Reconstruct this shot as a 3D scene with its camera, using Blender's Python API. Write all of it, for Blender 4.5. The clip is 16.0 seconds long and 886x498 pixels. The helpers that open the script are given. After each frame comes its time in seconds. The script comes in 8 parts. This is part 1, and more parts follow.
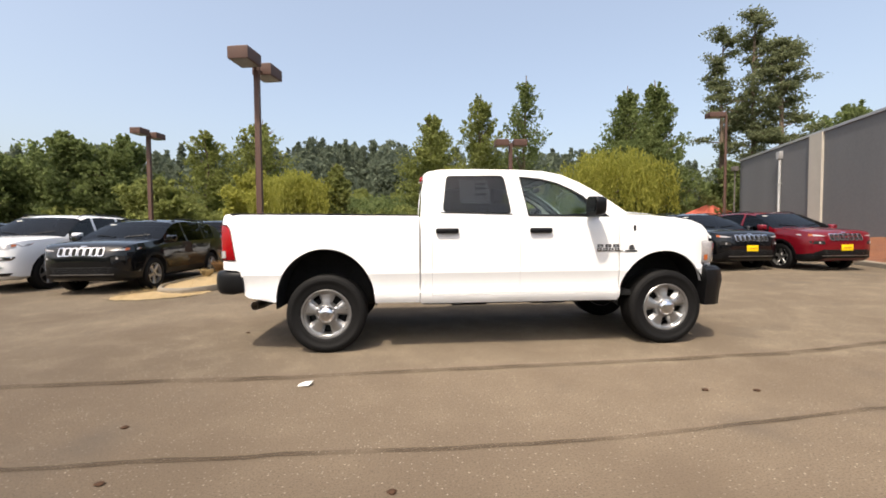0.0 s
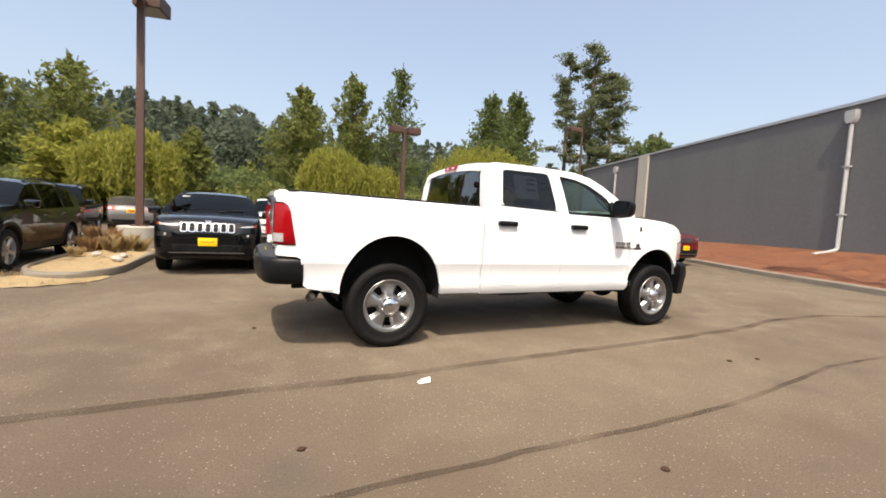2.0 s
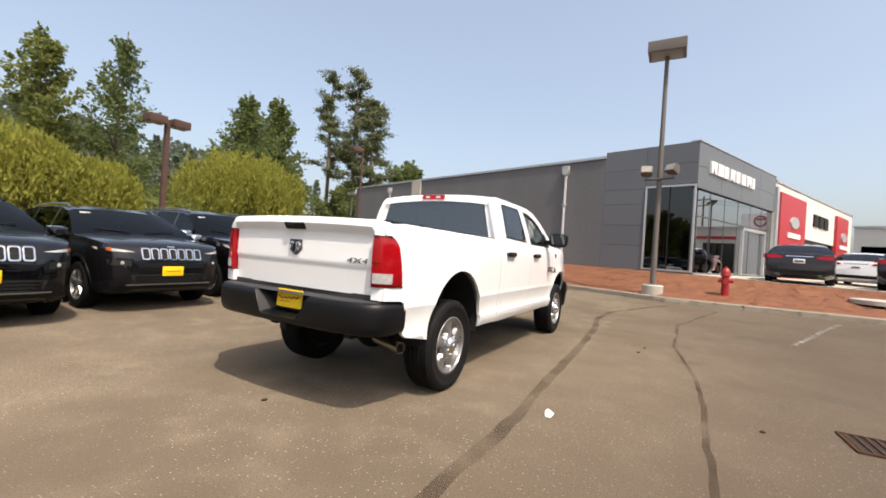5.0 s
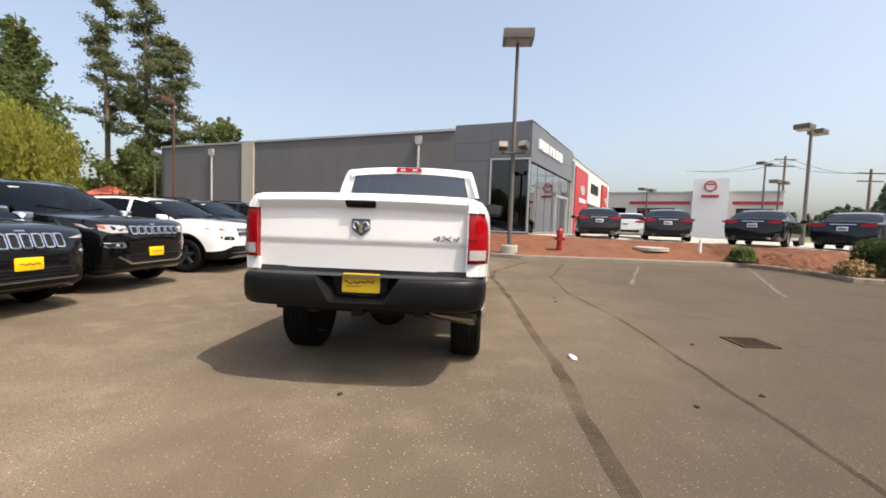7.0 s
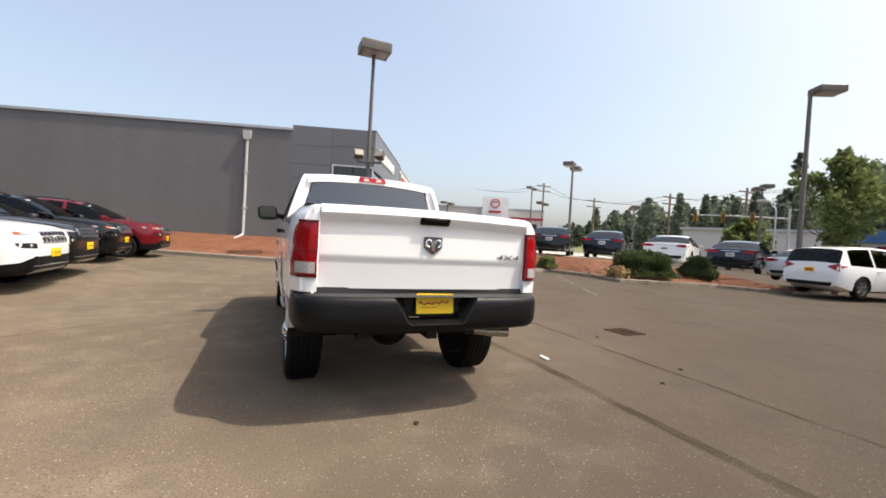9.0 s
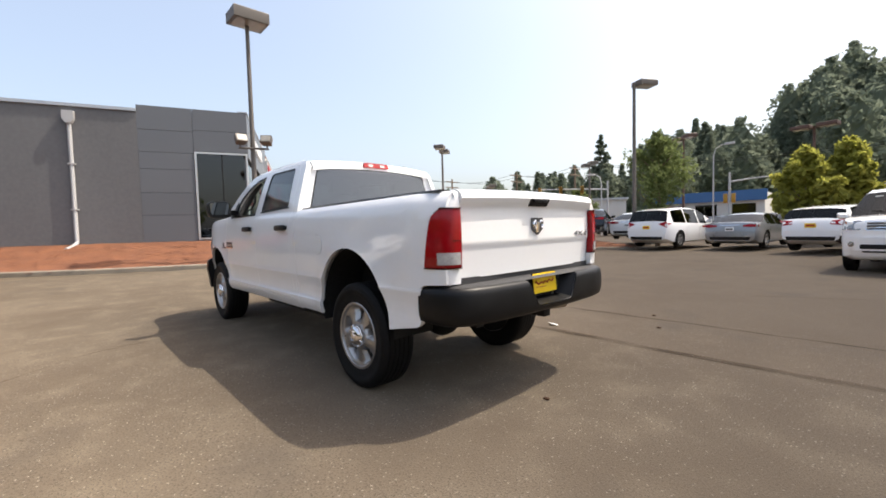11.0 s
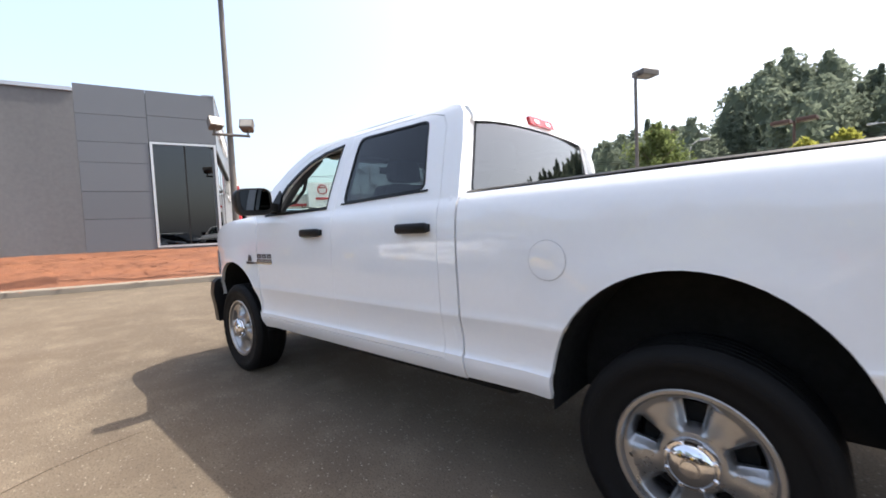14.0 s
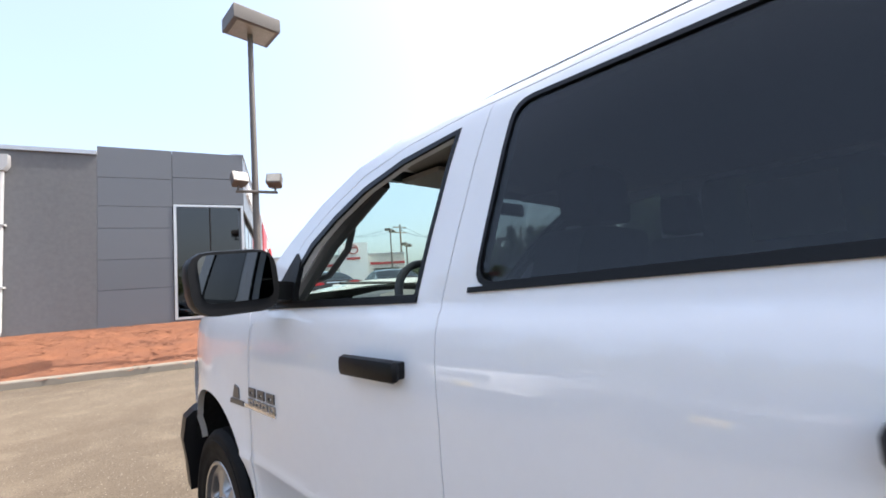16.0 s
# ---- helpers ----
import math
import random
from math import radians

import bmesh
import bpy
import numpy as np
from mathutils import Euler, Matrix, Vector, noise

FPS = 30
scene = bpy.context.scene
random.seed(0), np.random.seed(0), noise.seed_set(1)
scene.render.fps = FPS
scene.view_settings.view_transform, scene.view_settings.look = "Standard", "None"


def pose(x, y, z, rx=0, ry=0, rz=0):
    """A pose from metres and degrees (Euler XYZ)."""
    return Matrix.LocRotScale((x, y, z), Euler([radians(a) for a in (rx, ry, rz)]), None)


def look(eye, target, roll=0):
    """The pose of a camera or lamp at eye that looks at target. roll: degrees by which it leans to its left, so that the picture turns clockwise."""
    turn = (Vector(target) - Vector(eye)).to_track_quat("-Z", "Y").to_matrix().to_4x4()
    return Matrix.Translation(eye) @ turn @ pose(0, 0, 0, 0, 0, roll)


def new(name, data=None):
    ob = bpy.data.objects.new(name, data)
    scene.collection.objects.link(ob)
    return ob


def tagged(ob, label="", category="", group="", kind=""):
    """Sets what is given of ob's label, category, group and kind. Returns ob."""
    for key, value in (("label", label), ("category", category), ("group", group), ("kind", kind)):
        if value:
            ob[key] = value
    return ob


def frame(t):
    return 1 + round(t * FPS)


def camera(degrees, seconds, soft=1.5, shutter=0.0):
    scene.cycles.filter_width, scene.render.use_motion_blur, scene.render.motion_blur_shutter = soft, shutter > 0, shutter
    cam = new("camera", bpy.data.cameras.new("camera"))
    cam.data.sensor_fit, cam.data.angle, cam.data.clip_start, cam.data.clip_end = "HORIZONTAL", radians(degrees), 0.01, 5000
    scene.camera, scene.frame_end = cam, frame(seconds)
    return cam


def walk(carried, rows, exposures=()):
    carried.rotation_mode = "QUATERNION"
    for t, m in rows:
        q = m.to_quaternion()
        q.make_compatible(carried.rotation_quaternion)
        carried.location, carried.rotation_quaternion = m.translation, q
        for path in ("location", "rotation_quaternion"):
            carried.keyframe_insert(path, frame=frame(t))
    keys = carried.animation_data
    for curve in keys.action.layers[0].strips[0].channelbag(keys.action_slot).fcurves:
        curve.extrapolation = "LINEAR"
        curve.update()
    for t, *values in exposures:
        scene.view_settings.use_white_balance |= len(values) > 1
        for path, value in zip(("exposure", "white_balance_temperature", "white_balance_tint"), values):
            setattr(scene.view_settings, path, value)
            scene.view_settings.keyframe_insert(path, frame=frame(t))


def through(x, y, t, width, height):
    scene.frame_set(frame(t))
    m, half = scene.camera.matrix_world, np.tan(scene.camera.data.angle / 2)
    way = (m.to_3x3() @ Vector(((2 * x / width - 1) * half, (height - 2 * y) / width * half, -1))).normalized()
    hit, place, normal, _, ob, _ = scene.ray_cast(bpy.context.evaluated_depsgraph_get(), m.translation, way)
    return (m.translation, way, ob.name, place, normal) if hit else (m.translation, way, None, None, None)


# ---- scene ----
cam = camera(93.6, 16.0, soft=1.7, shutter=0.2)
PATH = [
    (0, (-0.998, -5.418, 1.283), (-0.841, -3.426, 1.204), -0.4),
    (0.5, (-1.587, -5.322, 1.269), (-1.319, -3.343, 1.157), 2.1),
    (1, (-2.147, -5.222, 1.282), (-1.688, -3.279, 1.151), 2.0),
    (1.5, (-2.674, -5.026, 1.288), (-2.053, -3.129, 1.165), 2.6),
    (2, (-3.189, -4.834, 1.287), (-2.337, -3.029, 1.154), 3.1),
    (2.5, (-3.643, -4.519, 1.297), (-2.608, -2.811, 1.195), 2.4),
    (3, (-4.099, -4.237, 1.302), (-2.877, -2.656, 1.214), 1.8),
    (3.5, (-4.471, -3.878, 1.303), (-3.108, -2.417, 1.216), 1.5),
    (3.7, (-4.624, -3.739, 1.287), (-3.2, -2.335, 1.249), 1.2),
    (5.8, (-5.765, -2.042, 1.32), (-3.893, -1.341, 1.238), 1.5),
    (6, (-5.885, -1.862, 1.298), (-3.987, -1.239, 1.193), -0.1),
    (6.5, (-6.021, -1.383, 1.291), (-4.064, -0.983, 1.185), 1.2),
    (7, (-6.062, -0.875, 1.29), (-4.072, -0.715, 1.174), 1.9),
    (7.5, (-6.069, -0.365, 1.291), (-4.072, -0.399, 1.174), 1.6),
    (8, (-6.001, 0.136, 1.296), (-4.022, -0.151, 1.226), 2.9),
    (8.5, (-5.995, 0.636, 1.299), (-4.074, 0.082, 1.246), 3.2),
    (9, (-5.811, 1.109, 1.298), (-3.967, 0.337, 1.255), 3.3),
    (9.5, (-5.661, 1.563, 1.308), (-3.91, 0.598, 1.249), 1.9),
    (10, (-5.391, 1.946, 1.305), (-3.743, 0.815, 1.22), 2.0),
    (10.2, (-5.304, 2.111, 1.292), (-3.697, 0.923, 1.219), 1.2),
    (12.3, (-3.835, 3.026, 1.239), (-2.57, 1.49, 1.047), -0.4),
    (12.5, (-3.728, 3.051, 1.232), (-2.495, 1.485, 1.062), 0.1),
    (13, (-3.248, 2.96, 1.25), (-1.989, 1.414, 1.091), -1.7),
    (13.5, (-2.727, 2.741, 1.278), (-1.378, 1.27, 1.154), 0.6),
    (14, (-2.22, 2.561, 1.302), (-0.889, 1.072, 1.195), -2.6),
    (14.5, (-1.754, 2.346, 1.338), (-0.342, 0.931, 1.295), -2.8),
    (15, (-1.289, 2.118, 1.381), (0.044, 0.627, 1.39), -5.1),
    (15.5, (-0.877, 1.837, 1.448), (0.529, 0.424, 1.603), -3.8),
    (16, (-0.491, 1.611, 1.496), (0.922, 0.206, 1.666), -4.2),
]
EXPOSURES = [(0, 0.76, 7000, 10), (5, 0.71, 7000, 10), (9, 0.78, 6900, 10), (12, 1.05, 6800, 10), (14, 1.36, 6500, 10), (16, 1.40, 6300, 10)]
walk(cam, [(t, look(eye, target, roll)) for t, eye, target, roll in PATH], exposures=EXPOSURES)

# ---------------------------------------------------------------- light
SUN_WAY = Vector((0.31, 0.53, -1.0)).normalized()
world = bpy.data.worlds.new("sky")
scene.world = world
world.use_nodes = True
wn, wl = world.node_tree.nodes, world.node_tree.links
sky = wn.new("ShaderNodeTexSky")
sky.sky_type = "NISHITA"
sky.sun_disc = False
sky.sun_elevation = radians(58.5)
sky.sun_rotation = math.atan2(-0.31, -0.53)
sky.air_density, sky.dust_density, sky.ozone_density = 1.0, 5.0, 0.8
wn["Background"].inputs["Strength"].default_value = 0.15
# thin white haze over the whole sky
haze = wn.new("ShaderNodeMix")
haze.data_type = "RGBA"
haze.inputs["Factor"].default_value = 0.17
haze.inputs["B"].default_value = (4.6, 5.2, 6.2, 1)
wl.new(sky.outputs["Color"], haze.inputs["A"])
wl.new(haze.outputs["Result"], wn["Background"].inputs["Color"])
sun = new("sun", bpy.data.lights.new("sun", "SUN"))
sun.data.energy, sun.data.angle, sun.data.color = 2.8, radians(0.6), (1.0, 0.945, 0.86)
sun.matrix_world = look(-40 * SUN_WAY, (0, 0, 0))


# ---------------------------------------------------------------- materials
def mat(name, color, rough=0.5, metal=0.0, var=0.12, scale=8.0, fine=60.0, bump=0.0, coat=0.0, spec=0.5, random_by="", emit=0.0, dark=None):
    """A principled surface with two scales of variation and fine relief."""
    m = bpy.data.materials.new(name)
    m.use_nodes = True
    nt = m.node_tree
    b = nt.nodes["Principled BSDF"]
    b.inputs["Metallic"].default_value = metal
    b.inputs["Roughness"].default_value = rough
    b.inputs["Specular IOR Level"].default_value = spec
    b.inputs["Coat Weight"].default_value = coat
    b.inputs["Coat Roughness"].default_value = 0.03
    tc = nt.nodes.new("ShaderNodeTexCoord")
    n1, n2 = nt.nodes.new("ShaderNodeTexNoise"), nt.nodes.new("ShaderNodeTexNoise")
    n1.inputs["Scale"].default_value, n1.inputs["Detail"].default_value = scale, 6
    n2.inputs["Scale"].default_value, n2.inputs["Detail"].default_value = fine, 4
    for n in (n1, n2):
        nt.links.new(tc.outputs["Object"], n.inputs["Vector"])
    mix = nt.nodes.new("ShaderNodeMath")
    mix.operation = "ADD"
    nt.links.new(n1.outputs["Fac"], mix.inputs[0])
    nt.links.new(n2.outputs["Fac"], mix.inputs[1])
    ramp = nt.nodes.new("ShaderNodeMapRange")
    ramp.inputs["From Min"].default_value, ramp.inputs["From Max"].default_value = 0.6, 1.4
    ramp.inputs["To Min"].default_value, ramp.inputs["To Max"].default_value = 0.0, 1.0
    nt.links.new(mix.outputs[0], ramp.inputs["Value"])
    fac = ramp.outputs["Result"]
    if random_by:
        src = nt.nodes.new("ShaderNodeObjectInfo" if random_by == "object" else "ShaderNodeNewGeometry")
        out = src.outputs["Random" if random_by == "object" else "Random Per Island"]
        av = nt.nodes.new("ShaderNodeMath")
        av.operation = "MULTIPLY_ADD"
        av.inputs[1].default_value = 0.6
        half = nt.nodes.new("ShaderNodeMath")
        half.operation = "MULTIPLY"
        half.inputs[1].default_value = 0.4
        nt.links.new(fac, half.inputs[0])
        nt.links.new(out, av.inputs[0])
        nt.links.new(half.outputs[0], av.inputs[2])
        fac = av.outputs[0]
    col = nt.nodes.new("ShaderNodeMix")
    col.data_type = "RGBA"
    lo = dark or [c * (1 - var) for c in color]
    hi = [min(1, c * (1 + var)) for c in color] if not dark else color
    col.inputs["A"].default_value, col.inputs["B"].default_value = (*lo, 1), (*hi, 1)
    nt.links.new(fac, col.inputs["Factor"])
    nt.links.new(col.outputs["Result"], b.inputs["Base Color"])
    rr = nt.nodes.new("ShaderNodeMapRange")
    rr.inputs["To Min"].default_value, rr.inputs["To Max"].default_value = max(0.0, rough * 0.85), min(1, rough * 1.15)
    nt.links.new(fac, rr.inputs["Value"])
    nt.links.new(rr.outputs["Result"], b.inputs["Roughness"])
    if bump:
        bp = nt.nodes.new("ShaderNodeBump")
        bp.inputs["Strength"].default_value, bp.inputs["Distance"].default_value = 0.6, bump
        nt.links.new(n2.outputs["Fac"], bp.inputs["Height"])
        nt.links.new(bp.outputs["Normal"], b.inputs["Normal"])
    if emit:
        nt.links.new(col.outputs["Result"], b.inputs["Emission Color"])
        b.inputs["Emission Strength"].default_value = emit
    return m


def glass(name, tint, gloss=0.02, sheen=0.035, mirror=1.0):
    """A thin pane: tinted see-through with a mirror sheen by Fresnel."""
    m = bpy.data.materials.new(name)
    m.use_nodes = True
    nt = m.node_tree
    nt.nodes.remove(nt.nodes["Principled BSDF"])
    tr, gl, mx, lw = (nt.nodes.new("ShaderNode" + k) for k in ("BsdfTransparent", "BsdfGlossy", "MixShader", "LayerWeight"))
    tr.inputs["Color"].default_value = (*tint, 1)
    gl.inputs["Roughness"].default_value = gloss
    gl.inputs["Color"].default_value = (mirror, mirror, mirror, 1)
    lw.inputs["Blend"].default_value = 0.5
    pw, ma = nt.nodes.new("ShaderNodeMath"), nt.nodes.new("ShaderNodeMath")
    pw.operation, ma.operation = "POWER", "MULTIPLY_ADD"
    pw.inputs[1].default_value = 4.0
    ma.inputs[1].default_value, ma.inputs[2].default_value = 0.9 - sheen, sheen
    nt.links.new(lw.outputs["Facing"], pw.inputs[0])
    nt.links.new(pw.outputs[0], ma.inputs[0])
    nt.links.new(ma.outputs[0], mx.inputs["Fac"])
    nt.links.new(tr.outputs[0], mx.inputs[1])
    nt.links.new(gl.outputs[0], mx.inputs[2])
    nt.links.new(mx.outputs[0], nt.nodes["Material Output"].inputs["Surface"])
    return m


def stretched(m, by):
    """Draws a surface's variation out along one axis, as streaks."""
    nt = m.node_tree
    tc = next(n for n in nt.nodes if n.type == "TEX_COORD")
    for n in [n for n in nt.nodes if n.type == "TEX_NOISE"][:1]:
        mp = nt.nodes.new("ShaderNodeMapping")
        mp.inputs["Scale"].default_value = by
        nt.links.new(tc.outputs["Object"], mp.inputs["Vector"])
        nt.links.new(mp.outputs["Vector"], n.inputs["Vector"])


def leaf_mat(name, lo, hi, through=0.5, spec=0.12):
    m = mat(name, hi, 0.65, var=0.2, scale=0.6, fine=5, random_by="island", dark=lo, spec=spec)
    nt = m.node_tree
    b = nt.nodes["Principled BSDF"]
    tl, mx = nt.nodes.new("ShaderNodeBsdfTranslucent"), nt.nodes.new("ShaderNodeMixShader")
    mx.inputs["Fac"].default_value = through
    nt.links.new(b.inputs["Base Color"].links[0].from_socket, tl.inputs["Color"])
    nt.links.new(b.outputs[0], mx.inputs[1])
    nt.links.new(tl.outputs[0], mx.inputs[2])
    nt.links.new(mx.outputs[0], nt.nodes["Material Output"].inputs["Surface"])
    return m


def asphalt_mat():
    """Worn parking-lot asphalt: pale aggregate specks, large patches, oil stains."""
    m = bpy.data.materials.new("asphalt")
    m.use_nodes = True
    nt = m.node_tree
    b = nt.nodes["Principled BSDF"]
    tc = nt.nodes.new("ShaderNodeTexCoord")

    def tex(kind, scale, detail=5):
        n = nt.nodes.new("ShaderNodeTex" + kind)
        n.inputs["Scale"].default_value = scale
        if kind == "Noise":
            n.inputs["Detail"].default_value = detail
        nt.links.new(tc.outputs["Object"], n.inputs["Vector"])
        return n

    def mixer(a, bcol, fac, mode="MIX"):
        n = nt.nodes.new("ShaderNodeMix")
        n.data_type, n.blend_type = "RGBA", mode
        nt.links.new(fac, n.inputs["Factor"])
        for sock, v in (("A", a), ("B", bcol)):
            if isinstance(v, tuple):
                n.inputs[sock].default_value = (*v, 1)
            else:
                nt.links.new(v, n.inputs[sock])
        return n.outputs["Result"]

    def ranged(src, a, c, lo=0.0, hi=1.0):
        n = nt.nodes.new("ShaderNodeMapRange")
        n.inputs["From Min"].default_value, n.inputs["From Max"].default_value = a, c
        n.inputs["To Min"].default_value, n.inputs["To Max"].default_value = lo, hi
        nt.links.new(src, n.inputs["Value"])
        return n.outputs["Result"]

    big, mid, grain = tex("Noise", 0.22, 6), tex("Noise", 2.5, 8), tex("Noise", 90, 3)
    chips, stain, grit, blot = tex("Voronoi", 46), tex("Noise", 0.9, 4), tex("Voronoi", 130), tex("Noise", 0.55, 9)
    pick = nt.nodes.new("ShaderNodeSeparateColor")
    nt.links.new(chips.outputs["Color"], pick.inputs[0])
    # the newer paving beyond the seam, with a drifting edge
    sep, drift = nt.nodes.new("ShaderNodeSeparateXYZ"), tex("Noise", 0.35, 6)
    nt.links.new(tc.outputs["Object"], sep.inputs[0])
    newer = nt.nodes.new("ShaderNodeMath")
    newer.operation = "MULTIPLY_ADD"
    newer.inputs[1].default_value = 5.0
    nt.links.new(drift.outputs["Fac"], newer.inputs[0])
    nt.links.new(sep.outputs["Y"], newer.inputs[2])
    c = mixer((0.116, 0.091, 0.066), (0.160, 0.127, 0.092), ranged(big.outputs["Fac"], 0.36, 0.64))
    c = mixer(c, (0.205, 0.164, 0.118), ranged(mid.outputs["Fac"], 0.48, 0.72, 0, 0.6))
    c = mixer(c, (0.096, 0.073, 0.053), ranged(newer.outputs[0], 0.0, -2.4, 0, 0.62))
    # the wide seam parts coarse old paving from a smoother brown overlay
    edge = nt.nodes.new("ShaderNodeMath")
    edge.operation = "MULTIPLY_ADD"
    edge.inputs[1].default_value = 0.25
    nt.links.new(mid.outputs["Fac"], edge.inputs[0])
    nt.links.new(sep.outputs["Y"], edge.inputs[2])
    overlay = ranged(edge.outputs[0], -1.44, -1.58, 0, 1)
    c = mixer(c, (0.132, 0.099, 0.071), ranged(overlay, 0, 1, 0, 0.42))
    # a broad patch, darker towards one place, with a ragged edge
    far_off, ragged = nt.nodes.new("ShaderNodeVectorMath"), nt.nodes.new("ShaderNodeMath")
    far_off.operation, ragged.operation = "DISTANCE", "MULTIPLY_ADD"
    far_off.inputs[1].default_value = (-4.8, -4.4, 0.0)
    nt.links.new(tc.outputs["Object"], far_off.inputs[0])
    ragged.inputs[1].default_value = 3.5
    nt.links.new(drift.outputs["Fac"], ragged.inputs[0])
    nt.links.new(far_off.outputs["Value"], ragged.inputs[2])
    c = mixer(c, (0.098, 0.074, 0.053), ranged(ragged.outputs[0], 6.2, 3.0, 0, 0.6))
    c = mixer(c, (0.052, 0.044, 0.035), ranged(grain.outputs["Fac"], 0.50, 0.70, 0, 0.75))
    rough_side = nt.nodes.new("ShaderNodeMath")
    rough_side.operation = "MULTIPLY"
    nt.links.new(ranged(overlay, 0, 1, 0.85, 0.62), rough_side.inputs[0])
    few = nt.nodes.new("ShaderNodeMath")
    few.operation = "MULTIPLY"
    nt.links.new(ranged(pick.outputs[0], 0.60, 0.95), few.inputs[0])
    nt.links.new(ranged(chips.outputs["Distance"], 0.30, 0.12), few.inputs[1])
    nt.links.new(few.outputs[0], rough_side.inputs[1])
    c = mixer(c, (0.40, 0.35, 0.28), rough_side.outputs[0])
    c = mixer(c, (0.15, 0.13, 0.10), ranged(grit.outputs["Distance"], 0.34, 0.12, 0, 0.45))
    c = mixer(c, (0.092, 0.070, 0.050), ranged(blot.outputs["Fac"], 0.47, 0.64, 0, 0.5))
    c = mixer(c, (0.074, 0.063, 0.052), ranged(stain.outputs["Fac"], 0.58, 0.74, 0, 0.6))
    nt.links.new(c, b.inputs["Base Color"])
    b.inputs["Roughness"].default_value = 0.9
    b.inputs["Diffuse Roughness"].default_value = 1.0
    b.inputs["Specular IOR Level"].default_value = 0.12
    bp = nt.nodes.new("ShaderNodeBump")
    bp.inputs["Strength"].default_value, bp.inputs["Distance"].default_value = 0.8, 0.006
    nt.links.new(grain.outputs["Fac"], bp.inputs["Height"])
    nt.links.new(bp.outputs["Normal"], b.inputs["Normal"])
    return m


def worn(m, scale, lo, hi):
    """Breaks a coating up, so that the ground shows through where it has worn away."""
    nt = m.node_tree
    out, bs = nt.nodes["Material Output"], nt.nodes["Principled BSDF"]
    tc, no, mr = nt.nodes.new("ShaderNodeTexCoord"), nt.nodes.new("ShaderNodeTexNoise"), nt.nodes.new("ShaderNodeMapRange")
    tr, mx = nt.nodes.new("ShaderNodeBsdfTransparent"), nt.nodes.new("ShaderNodeMixShader")
    no.inputs["Scale"].default_value, no.inputs["Detail"].default_value = scale, 8
    mr.inputs["From Min"].default_value, mr.inputs["From Max"].default_value = lo, hi
    nt.links.new(tc.outputs["Object"], no.inputs["Vector"])
    nt.links.new(no.outputs["Fac"], mr.inputs["Value"])
    nt.links.new(mr.outputs["Result"], mx.inputs["Fac"])
    nt.links.new(tr.outputs[0], mx.inputs[1])
    nt.links.new(bs.outputs[0], mx.inputs[2])
    nt.links.new(mx.outputs[0], out.inputs["Surface"])
    return m


ASPHALT = asphalt_mat()
SEAM = mat("tar_seam", (0.098, 0.074, 0.054), 1.0, dark=(0.068, 0.052, 0.038), var=0.3, scale=4, fine=40, spec=0.0)
SEAM.node_tree.nodes["Principled BSDF"].inputs["Diffuse Roughness"].default_value = 1.0
LINE_PAINT = mat("worn_line_paint", (0.30, 0.275, 0.23), 0.8, var=0.35, scale=5, fine=40, dark=(0.10, 0.085, 0.066))
worn(SEAM, 2.2, 0.22, 1.05)
worn(LINE_PAINT, 14, 0.38, 0.62)
WHITE = mat("white_paint", (0.86, 0.86, 0.86), 0.35, var=0.015, scale=2, fine=30, coat=1.0, spec=0.1)
WHITE.node_tree.nodes["Principled BSDF"].inputs["Coat IOR"].default_value = 1.6
BLACK_PLASTIC = mat("black_plastic", (0.0042, 0.0042, 0.0048), 0.42, var=0.15, fine=200, bump=0.0008, spec=0.28)
BLACK_GLOSS = mat("black_gloss_plastic", (0.006, 0.006, 0.007), 0.16, var=0.1, fine=200)
STEP_RUBBER = mat("step_rubber", (0.030, 0.030, 0.032), 0.6, var=0.2, scale=40, fine=220, bump=0.002)
DARK = mat("dark_underbody", (0.004, 0.004, 0.004), 0.85, var=0.3, fine=30)
TYRE = mat("tyre_rubber", (0.0055, 0.0052, 0.0052), 0.7, spec=0.22, var=0.2, fine=120, bump=0.001)
STEEL = mat("steel_frame", (0.02, 0.019, 0.018), 0.6, 0.4, var=0.3, fine=30)
CHROME = mat("chrome", (0.82, 0.82, 0.84), 0.09, 1.0, var=0.03)
ALLOY = mat("alloy", (0.40, 0.395, 0.39), 0.30, 0.85, var=0.05, fine=80)
EXHAUST = mat("exhaust_steel", (0.42, 0.38, 0.33), 0.32, 1.0, var=0.2, scale=14)
RED_LENS = mat("red_lens", (0.30, 0.002, 0.006), 0.16, var=0.18, scale=30, fine=160, coat=0.25, spec=0.3, bump=0.0006)
WHITE_LENS = mat("clear_lens", (0.48, 0.46, 0.46), 0.10, 0.2, var=0.3, scale=40, fine=160, coat=0.6, bump=0.002)
MIRROR = mat("mirror_glass", (0.12, 0.125, 0.13), 0.02, 1.0, var=0.02)
RED_DEEP = mat("deep_red_lens", (0.06, 0.001, 0.002), 0.2, var=0.1)
SEALER = mat("panel_gap_grey", (0.42, 0.42, 0.425), 0.7, var=0.05)
AMBER_LENS = mat("amber_lens", (0.45, 0.10, 0.015), 0.12, var=0.1, scale=40, coat=0.6)
YELLOW = mat("yellow_plate", (0.88, 0.58, 0.01), 0.4, var=0.04)
SIGNAL_YELLOW = mat("signal_yellow", (0.45, 0.24, 0.03), 0.5, var=0.06)
PLATE_RED = mat("plate_print", (0.42, 0.03, 0.02), 0.5, var=0.05)
BADGE_DARK = mat("badge_grey", (0.12, 0.12, 0.125), 0.3, 0.7, var=0.1)
